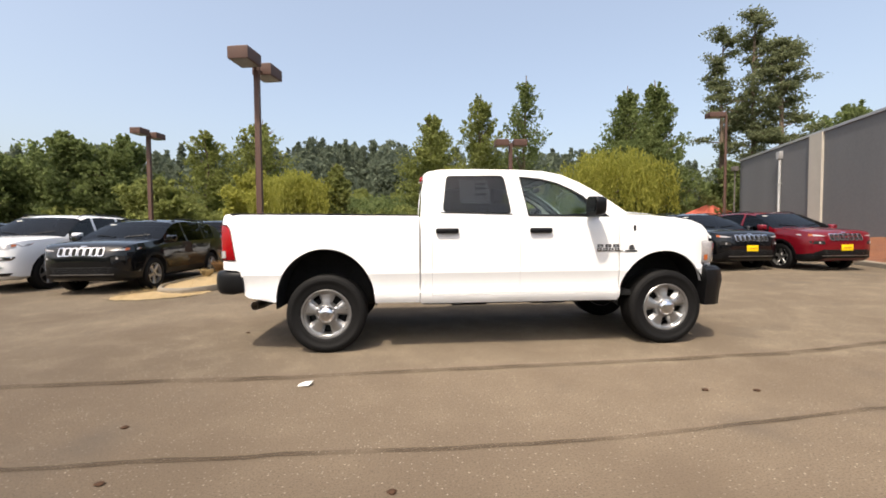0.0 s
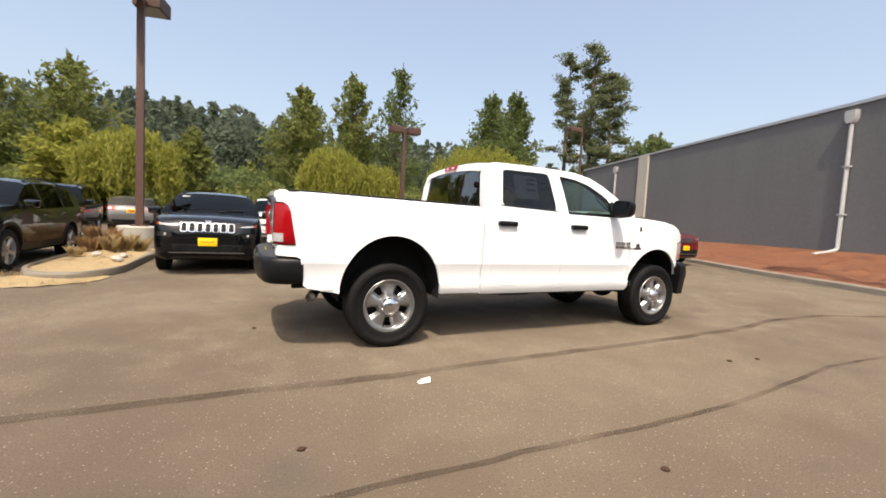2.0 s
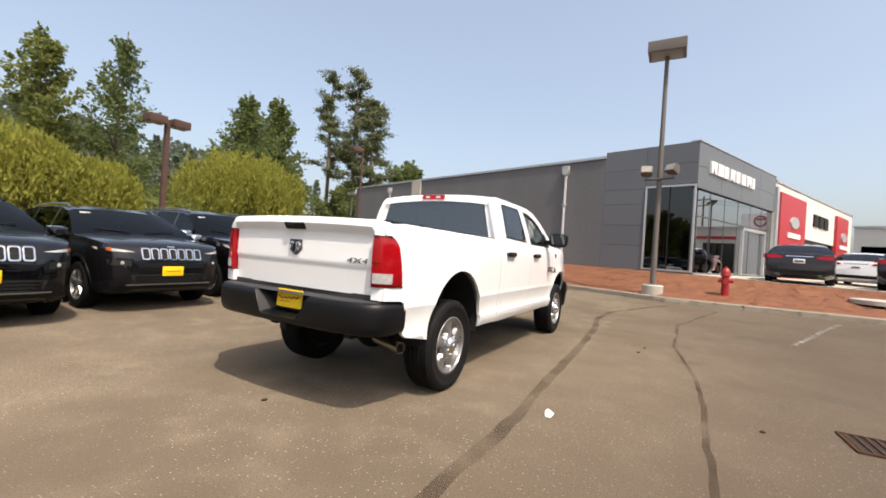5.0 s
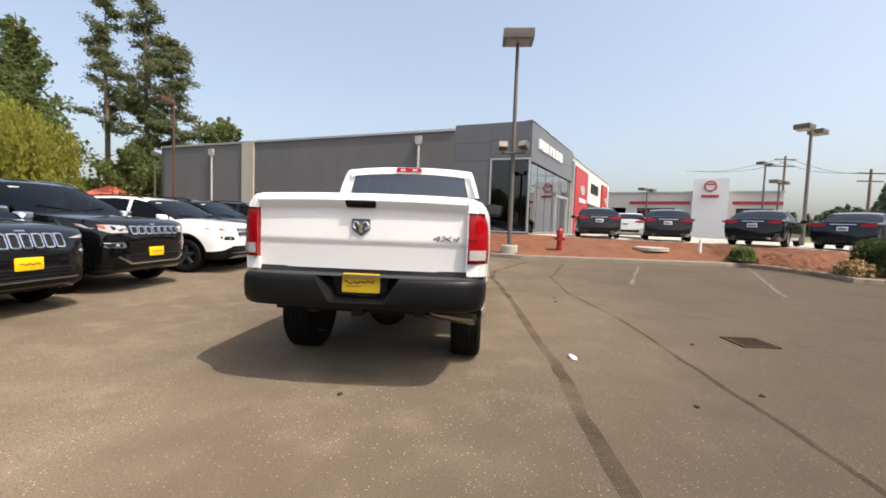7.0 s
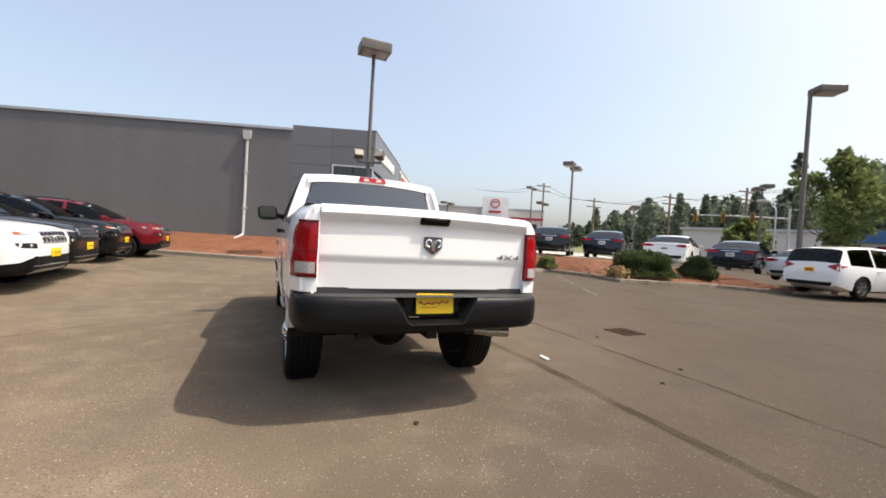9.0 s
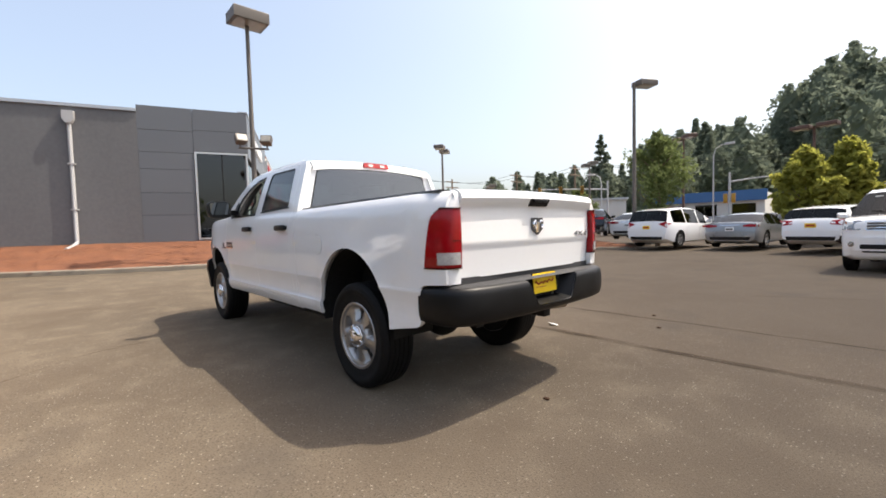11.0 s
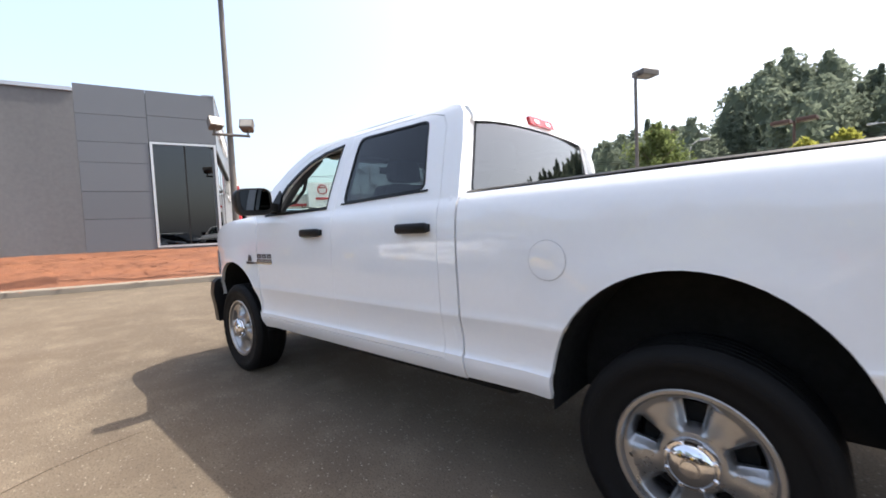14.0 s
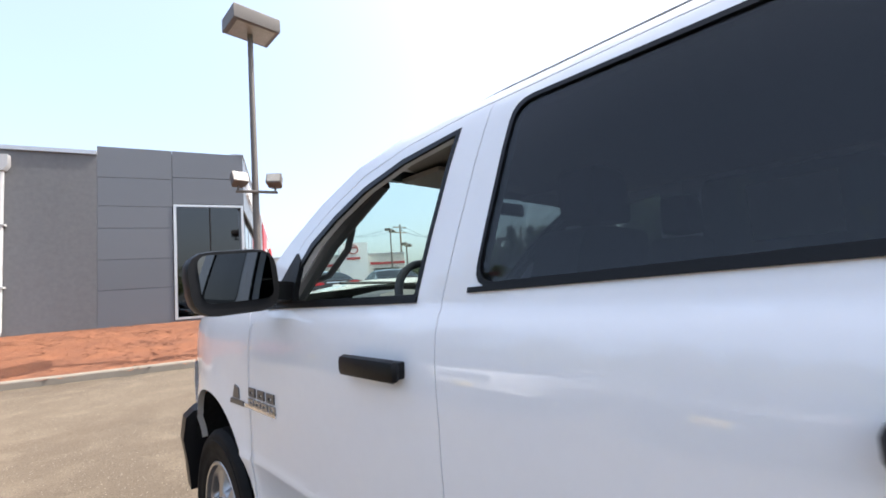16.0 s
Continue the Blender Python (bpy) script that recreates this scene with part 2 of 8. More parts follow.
BADGE_GREY = mat("badge_silver", (0.30, 0.30, 0.31), 0.25, 0.8, var=0.1)
TRIM_GREY = mat("interior_grey", (0.06, 0.062, 0.066), 0.7, var=0.15, fine=60, bump=0.001)
HEADLINER = mat("headliner", (0.32, 0.30, 0.27), 0.9, var=0.06, fine=150)
PAPER = mat("paper", (0.75, 0.74, 0.70), 0.7, var=0.05)
GLASS_DARK = glass("privacy_glass", (0.34, 0.36, 0.38), 0.01, 0.045, 0.8)
GLASS_REAR = glass("rear_glass", (0.24, 0.25, 0.26), 0.01, 0.15)
GLASS_CLEAR = glass("clear_glass", (0.80, 0.88, 0.84))
GLASS_CAR = glass("car_glass", (0.085, 0.105, 0.100), 0.01, 0.05, 0.5)
FRONT_GLASS = glass("show_glass", (0.20, 0.21, 0.20), 0.0, 0.38)
CONCRETE = mat("concrete", (0.40, 0.37, 0.32), 0.85, var=0.18, scale=3, fine=40, bump=0.003)
KERB = mat("kerb_concrete", (0.215, 0.185, 0.145), 0.85, var=0.22, scale=4, fine=40, bump=0.004, random_by="object")
BARK = mat("red_bark", (0.245, 0.094, 0.041), 0.95, var=0.3, scale=1.8, fine=40, bump=0.018, dark=(0.10, 0.036, 0.017))
BARK_CHIP = mat("bark_chip", (0.25, 0.098, 0.044), 0.95, var=0.3, scale=5, fine=30, random_by="island", dark=(0.13, 0.044, 0.020))
STRAW = mat("dry_straw", (0.44, 0.33, 0.18), 0.95, var=0.3, scale=6, fine=50, bump=0.01, dark=(0.29, 0.205, 0.105))
STRAW_BLADE = mat("straw_blade", (0.46, 0.34, 0.16), 0.9, random_by="island", dark=(0.24, 0.16, 0.065))
DRY_BRUSH = mat("dry_brush", (0.34, 0.19, 0.07), 0.9, random_by="island", dark=(0.14, 0.075, 0.03))
WALL_GREY = mat("painted_block_wall", (0.142, 0.143, 0.147), 0.8, var=0.16, scale=0.7, fine=9, bump=0.004)
stretched(WALL_GREY, (1.0, 1.0, 0.16))
PANEL_GREY = mat("metal_cladding", (0.135, 0.142, 0.154), 0.45, 0.08, var=0.05, scale=0.8, fine=20, random_by="object")
PANEL_GREY.node_tree.nodes["Principled BSDF"].inputs["Coat Weight"].default_value = 0.15
CAP_METAL = mat("parapet_metal", (0.50, 0.51, 0.53), 0.4, 0.5, var=0.05)
PILASTER = mat("concrete_pilaster", (0.47, 0.43, 0.37), 0.85, var=0.10, scale=2)
PIPE_PAINT = mat("downspout_paint", (0.44, 0.44, 0.44), 0.5, var=0.06)
FRAME_ALU = mat("window_frame_alu", (0.62, 0.62, 0.62), 0.35, 0.6, var=0.04)
SHOP_GLASS = glass("shop_glass", (0.14, 0.15, 0.13), 0.0, 0.09, 0.8)
POLE_BROWN = mat("pole_brown", (0.085, 0.042, 0.030), 0.55, var=0.15, scale=4)
POLE_GREY = mat("pole_grey", (0.125, 0.108, 0.095), 0.55, var=0.12, scale=4)
LAMP_LENS = mat("lamp_lens", (0.30, 0.28, 0.245), 0.25, var=0.1)
WOOD_POLE = mat("wood_pole", (0.19, 0.14, 0.10), 0.9, var=0.2, fine=20)
SIGN_RED = mat("sign_red", (0.40, 0.022, 0.03), 0.4, var=0.04)
SIGN_WHITE = mat("sign_white", (0.80, 0.80, 0.80), 0.4, var=0.03)
STUCCO = mat("pale_stucco", (0.62, 0.60, 0.56), 0.8, var=0.06)
HYDRANT_RED = mat("hydrant_red", (0.30, 0.018, 0.018), 0.4, var=0.12, fine=40)
IRON = mat("cast_iron", (0.060, 0.034, 0.022), 0.85, 0.0, spec=0.1, var=0.3, fine=50, bump=0.002)
TRUNK = mat("tree_bark", (0.17, 0.125, 0.09), 0.95, var=0.3, scale=3, fine=14, bump=0.02)
LEAF_MID = leaf_mat("leaves_mid", (0.12, 0.155, 0.055), (0.215, 0.255, 0.10), 0.6)
LEAF_YEL = leaf_mat("leaves_yellow_green", (0.165, 0.19, 0.055), (0.29, 0.31, 0.105), 0.6)
LEAF_WILLOW = leaf_mat("leaves_willow", (0.25, 0.255, 0.045), (0.43, 0.42, 0.105), 0.6)
LEAF_DARK = leaf_mat("leaves_conifer", (0.115, 0.135, 0.066), (0.21, 0.225, 0.118))
LEAF_BUSH = leaf_mat("leaves_bush", (0.040, 0.062, 0.022), (0.085, 0.115, 0.045))
# far leaves paled and greyed: the air's haze is put into their colour
LEAF_FAR_HAZED = leaf_mat("leaves_far_haze_tint", (0.125, 0.15, 0.105), (0.175, 0.205, 0.15), 0.5, 0.02)
LEAF_HILL_HAZED = leaf_mat("leaves_hill_haze_tint", (0.165, 0.195, 0.145), (0.205, 0.235, 0.175), 0.5, 0.0)
LEAF_HORIZON_HAZED = leaf_mat("leaves_horizon_haze_tint", (0.075, 0.10, 0.07), (0.17, 0.20, 0.13), 0.5, 0.02)
GROUND_FAR = mat("far_ground", (0.16, 0.17, 0.07), 0.95, var=0.3, scale=0.1, fine=2)
ROOF_RED = mat("red_roof", (0.48, 0.10, 0.06), 0.7, var=0.1)
BLUE_SIGN = mat("blue_fascia", (0.04, 0.13, 0.30), 0.5, var=0.05)


# ---------------------------------------------------------------- mesh helpers
def part(name, bm, material, parent=None, label="", sharp=38, flat=False):
    """Links a bmesh as ONE mesh object, under a thing or a part if one is given."""
    me = bpy.data.meshes.new(name)
    bmesh.ops.recalc_face_normals(bm, faces=bm.faces)
    bm.to_mesh(me)
    bm.free()
    for mm in (material if isinstance(material, (list, tuple)) else [material]):
        me.materials.append(mm)
    if not flat:
        me.shade_smooth()
        me.set_sharp_from_angle(angle=radians(sharp))
    ob = new(name, me)
    ob.parent = parent
    if label:
        tagged(ob, label)
    return ob


def thing(name, label, category, m=None, group="", kind=""):
    ob = new(name)
    ob.empty_display_size = 0.2
    if m is not None:
        ob.matrix_basis = m
    return tagged(ob, label, category, group, kind)


def box(bm, x0, x1, y0, y1, z0, z1, bevel=0.0, seg=2):
    r = bmesh.ops.create_cube(bm, size=1.0, matrix=Matrix.Translation(((x0 + x1) / 2, (y0 + y1) / 2, (z0 + z1) / 2)) @ Matrix.Diagonal((abs(x1 - x0), abs(y1 - y0), abs(z1 - z0), 1)))
    if bevel:
        es = list({e for v in r["verts"] for e in v.link_edges})
        bmesh.ops.bevel(bm, geom=es, offset=bevel, segments=seg, affect="EDGES", profile=0.5)
    return bm


def nbox(*a, **k):
    return box(bmesh.new(), *a, **k)


def tube(bm, pts, radii, seg=12, cap=True):
    """A round tube along points, with a radius for each."""
    pts = [Vector(p) for p in pts]
    if not isinstance(radii, (list, tuple)):
        radii = [radii] * len(pts)
    rings = []
    side = None
    for i, p in enumerate(pts):
        d = (pts[min(i + 1, len(pts) - 1)] - pts[max(i - 1, 0)]).normalized()
        if side is None:
            side = d.cross(Vector((0, 0, 1)) if abs(d.z) < 0.9 else Vector((1, 0, 0))).normalized()
        side = (side - d * side.dot(d)).normalized()
        up = d.cross(side)
        rings.append([bm.verts.new(p + radii[i] * (math.cos(a) * side + math.sin(a) * up)) for a in (2 * math.pi * k / seg for k in range(seg))])
    for a, b in zip(rings, rings[1:]):
        for k in range(seg):
            bm.faces.new((a[k], a[(k + 1) % seg], b[(k + 1) % seg], b[k]))
    if cap:
        bm.faces.new(rings[0][::-1])
        bm.faces.new(rings[-1])
    return bm


def lathe(bm, prof, seg=32, m=Matrix.Identity(4)):
    """A profile of (radius, height) turned round z; radius 0 closes it."""
    rings = []
    for r, h in prof:
        if r < 1e-6:
            rings.append([bm.verts.new(m @ Vector((0, 0, h)))])
        else:
            rings.append([bm.verts.new(m @ Vector((r * math.cos(2 * math.pi * k / seg), r * math.sin(2 * math.pi * k / seg), h))) for k in range(seg)])
    for a, b in zip(rings, rings[1:]):
        for k in range(seg):
            j = (k + 1) % seg
            if len(a) == 1 and len(b) == 1:
                continue
            if len(a) == 1:
                bm.faces.new((a[0], b[j], b[k]))
            elif len(b) == 1:
                bm.faces.new((a[k], a[j], b[0]))
            else:
                bm.faces.new((a[k], a[j], b[j], b[k]))
    return bm


def loft(bm, rings, closed=True, caps=True):
    vs = [[bm.verts.new(p) for p in ring] for ring in rings]
    n = len(vs[0])
    for a, b in zip(vs, vs[1:]):
        for k in range(n if closed else n - 1):
            j = (k + 1) % n
            bm.faces.new((a[k], a[j], b[j], b[k]))
    if caps and closed:
        bm.faces.new(vs[0][::-1])
        bm.faces.new(vs[-1])
    return bm


def prism(bm, pts, put, a, b):
    """A polygon pulled out between depths a and b; put(u, v, w) gives the place."""
    return loft(bm, [[put(u, v, a) for u, v in pts], [put(u, v, b) for u, v in pts]])


def panel(outline, holes, put, thick, cu=(), cv=()):
    """A curved sheet with openings: a plan polygon cut along lines u and v, laid on the surface put(u, v, w), w metres deep."""
    flat = bmesh.new()
    for loop in (outline, *holes):
        vs = [flat.verts.new((u, v, 0)) for u, v in loop]
        for i in range(len(vs)):
            flat.edges.new((vs[i], vs[(i + 1) % len(vs)]))
    bmesh.ops.triangle_fill(flat, edges=flat.edges[:], use_beauty=True)
    for axis, cuts in ((0, cu), (1, cv)):
        for c in cuts:
            co, no = [0, 0, 0], [0, 0, 0]
            co[axis], no[axis] = c, 1
            bmesh.ops.bisect_plane(flat, geom=flat.verts[:] + flat.edges[:] + flat.faces[:], dist=1e-5, plane_co=co, plane_no=no)
    bmesh.ops.dissolve_degenerate(flat, dist=1e-5, edges=flat.edges[:])
    bm = bmesh.new()
    flat.verts.index_update()
    top = [bm.verts.new(put(v.co.x, v.co.y, 0.0)) for v in flat.verts]
    low = [bm.verts.new(put(v.co.x, v.co.y, thick)) for v in flat.verts]
    for fc in flat.faces:
        ids = [v.index for v in fc.verts]
        if fc.normal.z < 0:
            ids.reverse()
        bm.faces.new([top[i] for i in ids])
        bm.faces.new([low[i] for i in reversed(ids)])
    for e in flat.edges:
        if len(e.link_faces) == 1:
            i, j = e.verts[0].index, e.verts[1].index
            bm.faces.new((top[i], top[j], low[j], low[i]))
    flat.free()
    return bm


def arc(cx, cz, rx, rz, a0, a1, n=14):
    return [(cx + rx * math.cos(radians(a0 + (a1 - a0) * i / n)), cz + rz * math.sin(radians(a0 + (a1 - a0) * i / n))) for i in range(n + 1)]


def rounded(pts, r, n=4):
    """A polygon with its corners rounded."""
    out = []
    for i, p in enumerate(pts):
        p, a, b = Vector(p), Vector(pts[i - 1]), Vector(pts[(i + 1) % len(pts)])
        ra = min(r, (a - p).length * 0.45, (b - p).length * 0.45)
        s, e = p + (a - p).normalized() * ra, p + (b - p).normalized() * ra
        for k in range(n + 1):
            t = k / n
            q = (1 - t) ** 2 * s + 2 * t * (1 - t) * p + t * t * e
            out.append((q.x, q.y))
    return out


def interp(table, v):
    return float(np.interp(v, [a for a, _ in table], [b for _, b in table]))


def letters(text, size, depth, material, parent, m, name="lettering", shear=0.0):
    cu = bpy.data.curves.new(name, "FONT")
    cu.body, cu.size, cu.extrude, cu.align_x, cu.align_y, cu.shear = text, size, depth, "CENTER", "CENTER", shear
    tmp = bpy.data.objects.new(name, cu)
    scene.collection.objects.link(tmp)
    me = bpy.data.meshes.new_from_object(tmp.evaluated_get(bpy.context.evaluated_depsgraph_get()))
    bpy.data.objects.remove(tmp)
    me.materials.clear()
    me.materials.append(material)
    ob = new(name, me)
    ob.parent, ob.matrix_basis = parent, m
    return ob


def step01(t):
    t = min(1.0, max(0.0, t))
    return t * t * (3 - 2 * t)


# ---------------------------------------------------------------- ground
def lot_z(x, y):
    """Height of the parking lot: level at the truck, rising to the kerb and a little to the parked row."""
    return 0.2 * step01((x - 2.5) / 6.5) * step01((y + 22) / 10) + 0.07 * step01((y - 1.0) / 6.0)


def land_z(x, y):
    """The lot, and the wooded slopes round it."""
    z = lot_z(min(x, 30), min(max(y, -60), 40))
    z += 16 * step01((y - 75) / 90) * step01((x + 200) / 120)
    z += step01((-y - 75) / 75) * float(np.interp(x, [-80, -19, -12, -4, 4, 10, 14, 17.5, 23, 31, 38, 46, 55, 66, 83, 110, 177], [16, 16, 19, 22, 22, 20, 15, 8, 4, 9, 12, 11, 5, 3, 4, 2, 0])) + 4 * step01((-y - 90) / 80)
    return z


def build_ground():
    near = [i * 1.0 for i in range(-30, 31)]
    far = [36, 44, 54, 66, 80, 95, 110, 130, 150, 175, 210, 260, 350, 500, 800, 1400, 2500]
    axis = [-f for f in reversed(far)] + near + far
    bm = bmesh.new()
    grid = [[bm.verts.new((x, y, land_z(x, y))) for y in axis] for x in axis]
    for i in range(len(axis) - 1):
        for j in range(len(axis) - 1):
            fc = bm.faces.new((grid[i][j], grid[i + 1][j], grid[i + 1][j + 1], grid[i][j + 1]))
            cx, cy = (axis[i] + axis[i + 1]) / 2, (axis[j] + axis[j + 1]) / 2
            fc.material_index = 0 if -36 < cx < 66 and -66 < cy < 30 else 1
    ob = part("ground", bm, [ASPHALT, GROUND_FAR])
    tagged(ob, "worn grey-brown asphalt parking lot running out to wooded slopes", "ground", kind="structure")


build_ground()


def strip(name, pts, width, material, label, lift=0.004, jitter=0.0, seed=1, step=0.25, category="ground marking"):
    """A thin band laid on the lot along points, with an uneven edge."""
    rng = np.random.default_rng(seed)
    dense = []
    for a, b in zip(pts, pts[1:]):
        a, b = Vector(a), Vector(b)
        n = max(1, int((b - a).length / step))
        dense += [a.lerp(b, i / n) for i in range(n)]
    dense.append(Vector(pts[-1]))
    bm = bmesh.new()
    rows = []
    wob = 0.0
    for i, p in enumerate(dense):
        d = (dense[min(i + 1, len(dense) - 1)] - dense[max(i - 1, 0)]).normalized()
        nrm = Vector((-d.y, d.x))
        wob = wob * 0.8 + float(rng.normal()) * jitter
        w = width * (1 + float(rng.uniform(-0.16, 0.16)) * (jitter > 0)) / 2
        row = []
        for s in (-1, 1):
            q = p + nrm * (wob + s * w)
            row.append(bm.verts.new((q.x, q.y, lot_z(q.x, q.y) + lift)))
        rows.append(row)
    for a, b in zip(rows, rows[1:]):
        bm.faces.new((a[0], b[0], b[1], a[1]))
    ob = part(name, bm, material)
    return tagged(ob, label, category, kind="structure")


strip("pavement_seam", [(-9, -1.70), (-4, -1.67), (-2.3, -1.64), (-0.5, -1.61), (1.2, -1.52), (2.2, -1.46), (4.1, -1.30), (5.3, -1.42), (7.6, -2.55)], 0.105, SEAM, "dark tar seam crossing the worn asphalt", jitter=0.010, seed=3, step=0.2)
strip("pavement_seam", [(-9, -3.0), (-3, -3.0), (-0.3, -2.98), (0.7, -2.92), (2.3, -2.76), (4.6, -2.80), (7.4, -3.65)], 0.05, SEAM, "thin dark tar seam in the asphalt", jitter=0.009, seed=4, step=0.2)
strip("asphalt_crack", [(-0.7, -4.7), (-2.0, -5.2), (-4.0, -6.1), (-7, -7.6)], 0.02, SEAM, "hairline crack running from the drain", jitter=0.02, seed=5)
strip("asphalt_crack", [(1.2, 1.9), (0.9, 2.6), (0.1, 3.4), (-0.9, 4.2)], 0.018, SEAM, "hairline crack in the asphalt", jitter=0.02, seed=6)
strip("parking_line", [(4.0, -4.55), (5.5, -5.15), (7.6, -6.05)], 0.10, LINE_PAINT, "worn pale parking line on the asphalt", lift=0.005)
strip("parking_line", [(3.2, -7.4), (5.6, -8.5), (8.2, -9.7)], 0.10, LINE_PAINT, "worn pale parking line on the asphalt", lift=0.005)

KERB_LINE = [(17.2, 18.0), (11.9, 5.6), (9.7, 0.4), (8.4, -2.6), (8.5, -6.0), (8.6, -9.8), (7.2, -10.7), (5.8, -10.9), (5.4, -12.5), (5.0, -15.0), (3.4, -16.9)]
EDGE_LINE = [(20.9, 20.6), (16.1, 5.6), (14.43, 0.4), (13.35, -3.0), (13.1, -6.0), (11.6, -9.6), (10.9, -10.9), (9.9, -12.6), (7.9, -14.6), (5.8, -16.2), (3.6, -17.2)]
EDGE_Z = [0.95, 1.0, 1.0, 0.98, 0.90, 0.88, 0.86, 0.84, 0.75, 0.55, 0.16]


def along(pts, n):
    """n + 1 places spread evenly over each leg's share of the corners."""
    out = []
    for i in range(n + 1):
        k = i / n * (len(pts) - 1)
        j = min(int(k), len(pts) - 2)
        out.append(Vector(pts[j]).lerp(Vector(pts[j + 1]), k - j))
    return out


def build_kerb():
    pts = along(KERB_LINE, 120)
    rings = []
    for i, p in enumerate(pts):
        d = (pts[min(i + 1, len(pts) - 1)] - pts[max(i - 1, 0)]).normalized()
        nrm = Vector((-d.y, d.x))
        z = lot_z(p.x, p.y)
        rings.append([(p.x + nrm.x * a, p.y + nrm.y * a, z + h) for a, h in ((-0.02, -0.05), (0.0, 0.115), (0.025, 0.14), (0.15, 0.145), (0.17, -0.05))])
    ob = part("kerb", loft(bmesh.new(), rings), KERB)
    tagged(ob, "pale worn concrete kerb round the bark bed", "kerb", kind="structure")


build_kerb()


def build_bark_bed():
    rng = np.random.default_rng(11)
    n, w = 120, 10
    ks, es = along(KERB_LINE, n), along(EDGE_LINE, n)
    ez = np.interp(np.linspace(0, len(EDGE_Z) - 1, n + 1), range(len(EDGE_Z)), EDGE_Z)
    bm = bmesh.new()
    rows, spots = [], []
    for i in range(n + 1):
        d = (es[i] - ks[i])
        k0 = ks[i] + d.normalized() * 0.12
        kz = lot_z(ks[i].x, ks[i].y) + 0.11
        row = []
        for j in range(w + 1):
            b = j / w
            q = k0.lerp(es[i], b)
            z = kz + (ez[i] - kz) * (0.35 * b + 0.65 * step01(b)) + (float(rng.normal()) * 0.022 if 0 < j < w else 0)
            row.append(bm.verts.new((q.x, q.y, z)))
            spots.append((q.x, q.y, z))
        rows.append(row)
    for a, b in zip(rows, rows[1:]):
        for j in range(w):
            bm.faces.new((a[j], a[j + 1], b[j + 1], b[j]))
    bed = tagged(part("bark_bed", bm, BARK), "sloping bed of red-brown bark mulch before the building", "planting bed", kind="structure")
    verts, faces = [], []
    for _ in range(14000):
        x, y, z = spots[int(rng.integers(len(spots)))]
        x, y, z = x + float(rng.uniform(-0.35, 0.35)), y + float(rng.uniform(-0.35, 0.35)), z + float(rng.uniform(0.0, 0.02))
        a, l, wd, tl = rng.uniform(0, 6.28), rng.uniform(0.02, 0.06), rng.uniform(0.008, 0.02), rng.uniform(-0.08, 0.08)
        dx, dy = math.cos(a), math.sin(a)
        i = len(verts)
        verts += [(x - dx * l - dy * wd, y - dy * l + dx * wd, z - tl * l), (x + dx * l - dy * wd, y + dy * l + dx * wd, z + tl * l), (x + dx * l + dy * wd, y + dy * l - dx * wd, z + tl * l + 0.003), (x - dx * l + dy * wd, y - dy * l - dx * wd, z - tl * l + 0.003)]
        faces.append((i, i + 1, i + 2, i + 3))
    me = bpy.data.meshes.new("bark_chips")
    me.from_pydata(verts, [], faces)
    me.materials.append(BARK_CHIP)
    tagged(new("bark_chips", me), "loose red-brown bark chips scattered over the bed", "mulch", kind="stuff")


build_bark_bed()


def build_terrace():
    es = along(EDGE_LINE, 40)[8:]
    ez = np.interp(np.linspace(0, len(EDGE_Z) - 1, 41), range(len(EDGE_Z)), EDGE_Z)[8:]
    bm = bmesh.new()
    rows = []
    for p, z in zip(es, ez):
        out = Vector((0.80, -0.60)) * 30
        rows.append([bm.verts.new(v) for v in ((p.x, p.y, z - 0.2), (p.x, p.y, z + 0.015), (p.x + out.x, p.y + out.y, z * 0.9), (p.x + out.x, p.y + out.y, -0.3))])
    for a, b in zip(rows, rows[1:]):
        for j in range(3):
            bm.faces.new((a[j], a[j + 1], b[j + 1], b[j]))
    tagged(part("display_pavement", bm, CONCRETE), "pale concrete display pavement above the bark bed", "pavement", kind="structure")


build_terrace()

# straw island round the lamp planter
ISLAND = [(-5.20, 4.25), (-5.13, 6.60), (-5.10, 10.70), (-6.65, 10.70), (-6.65, 6.50), (-6.60, 4.30), (-6.25, 3.60), (-5.65, 3.50)]


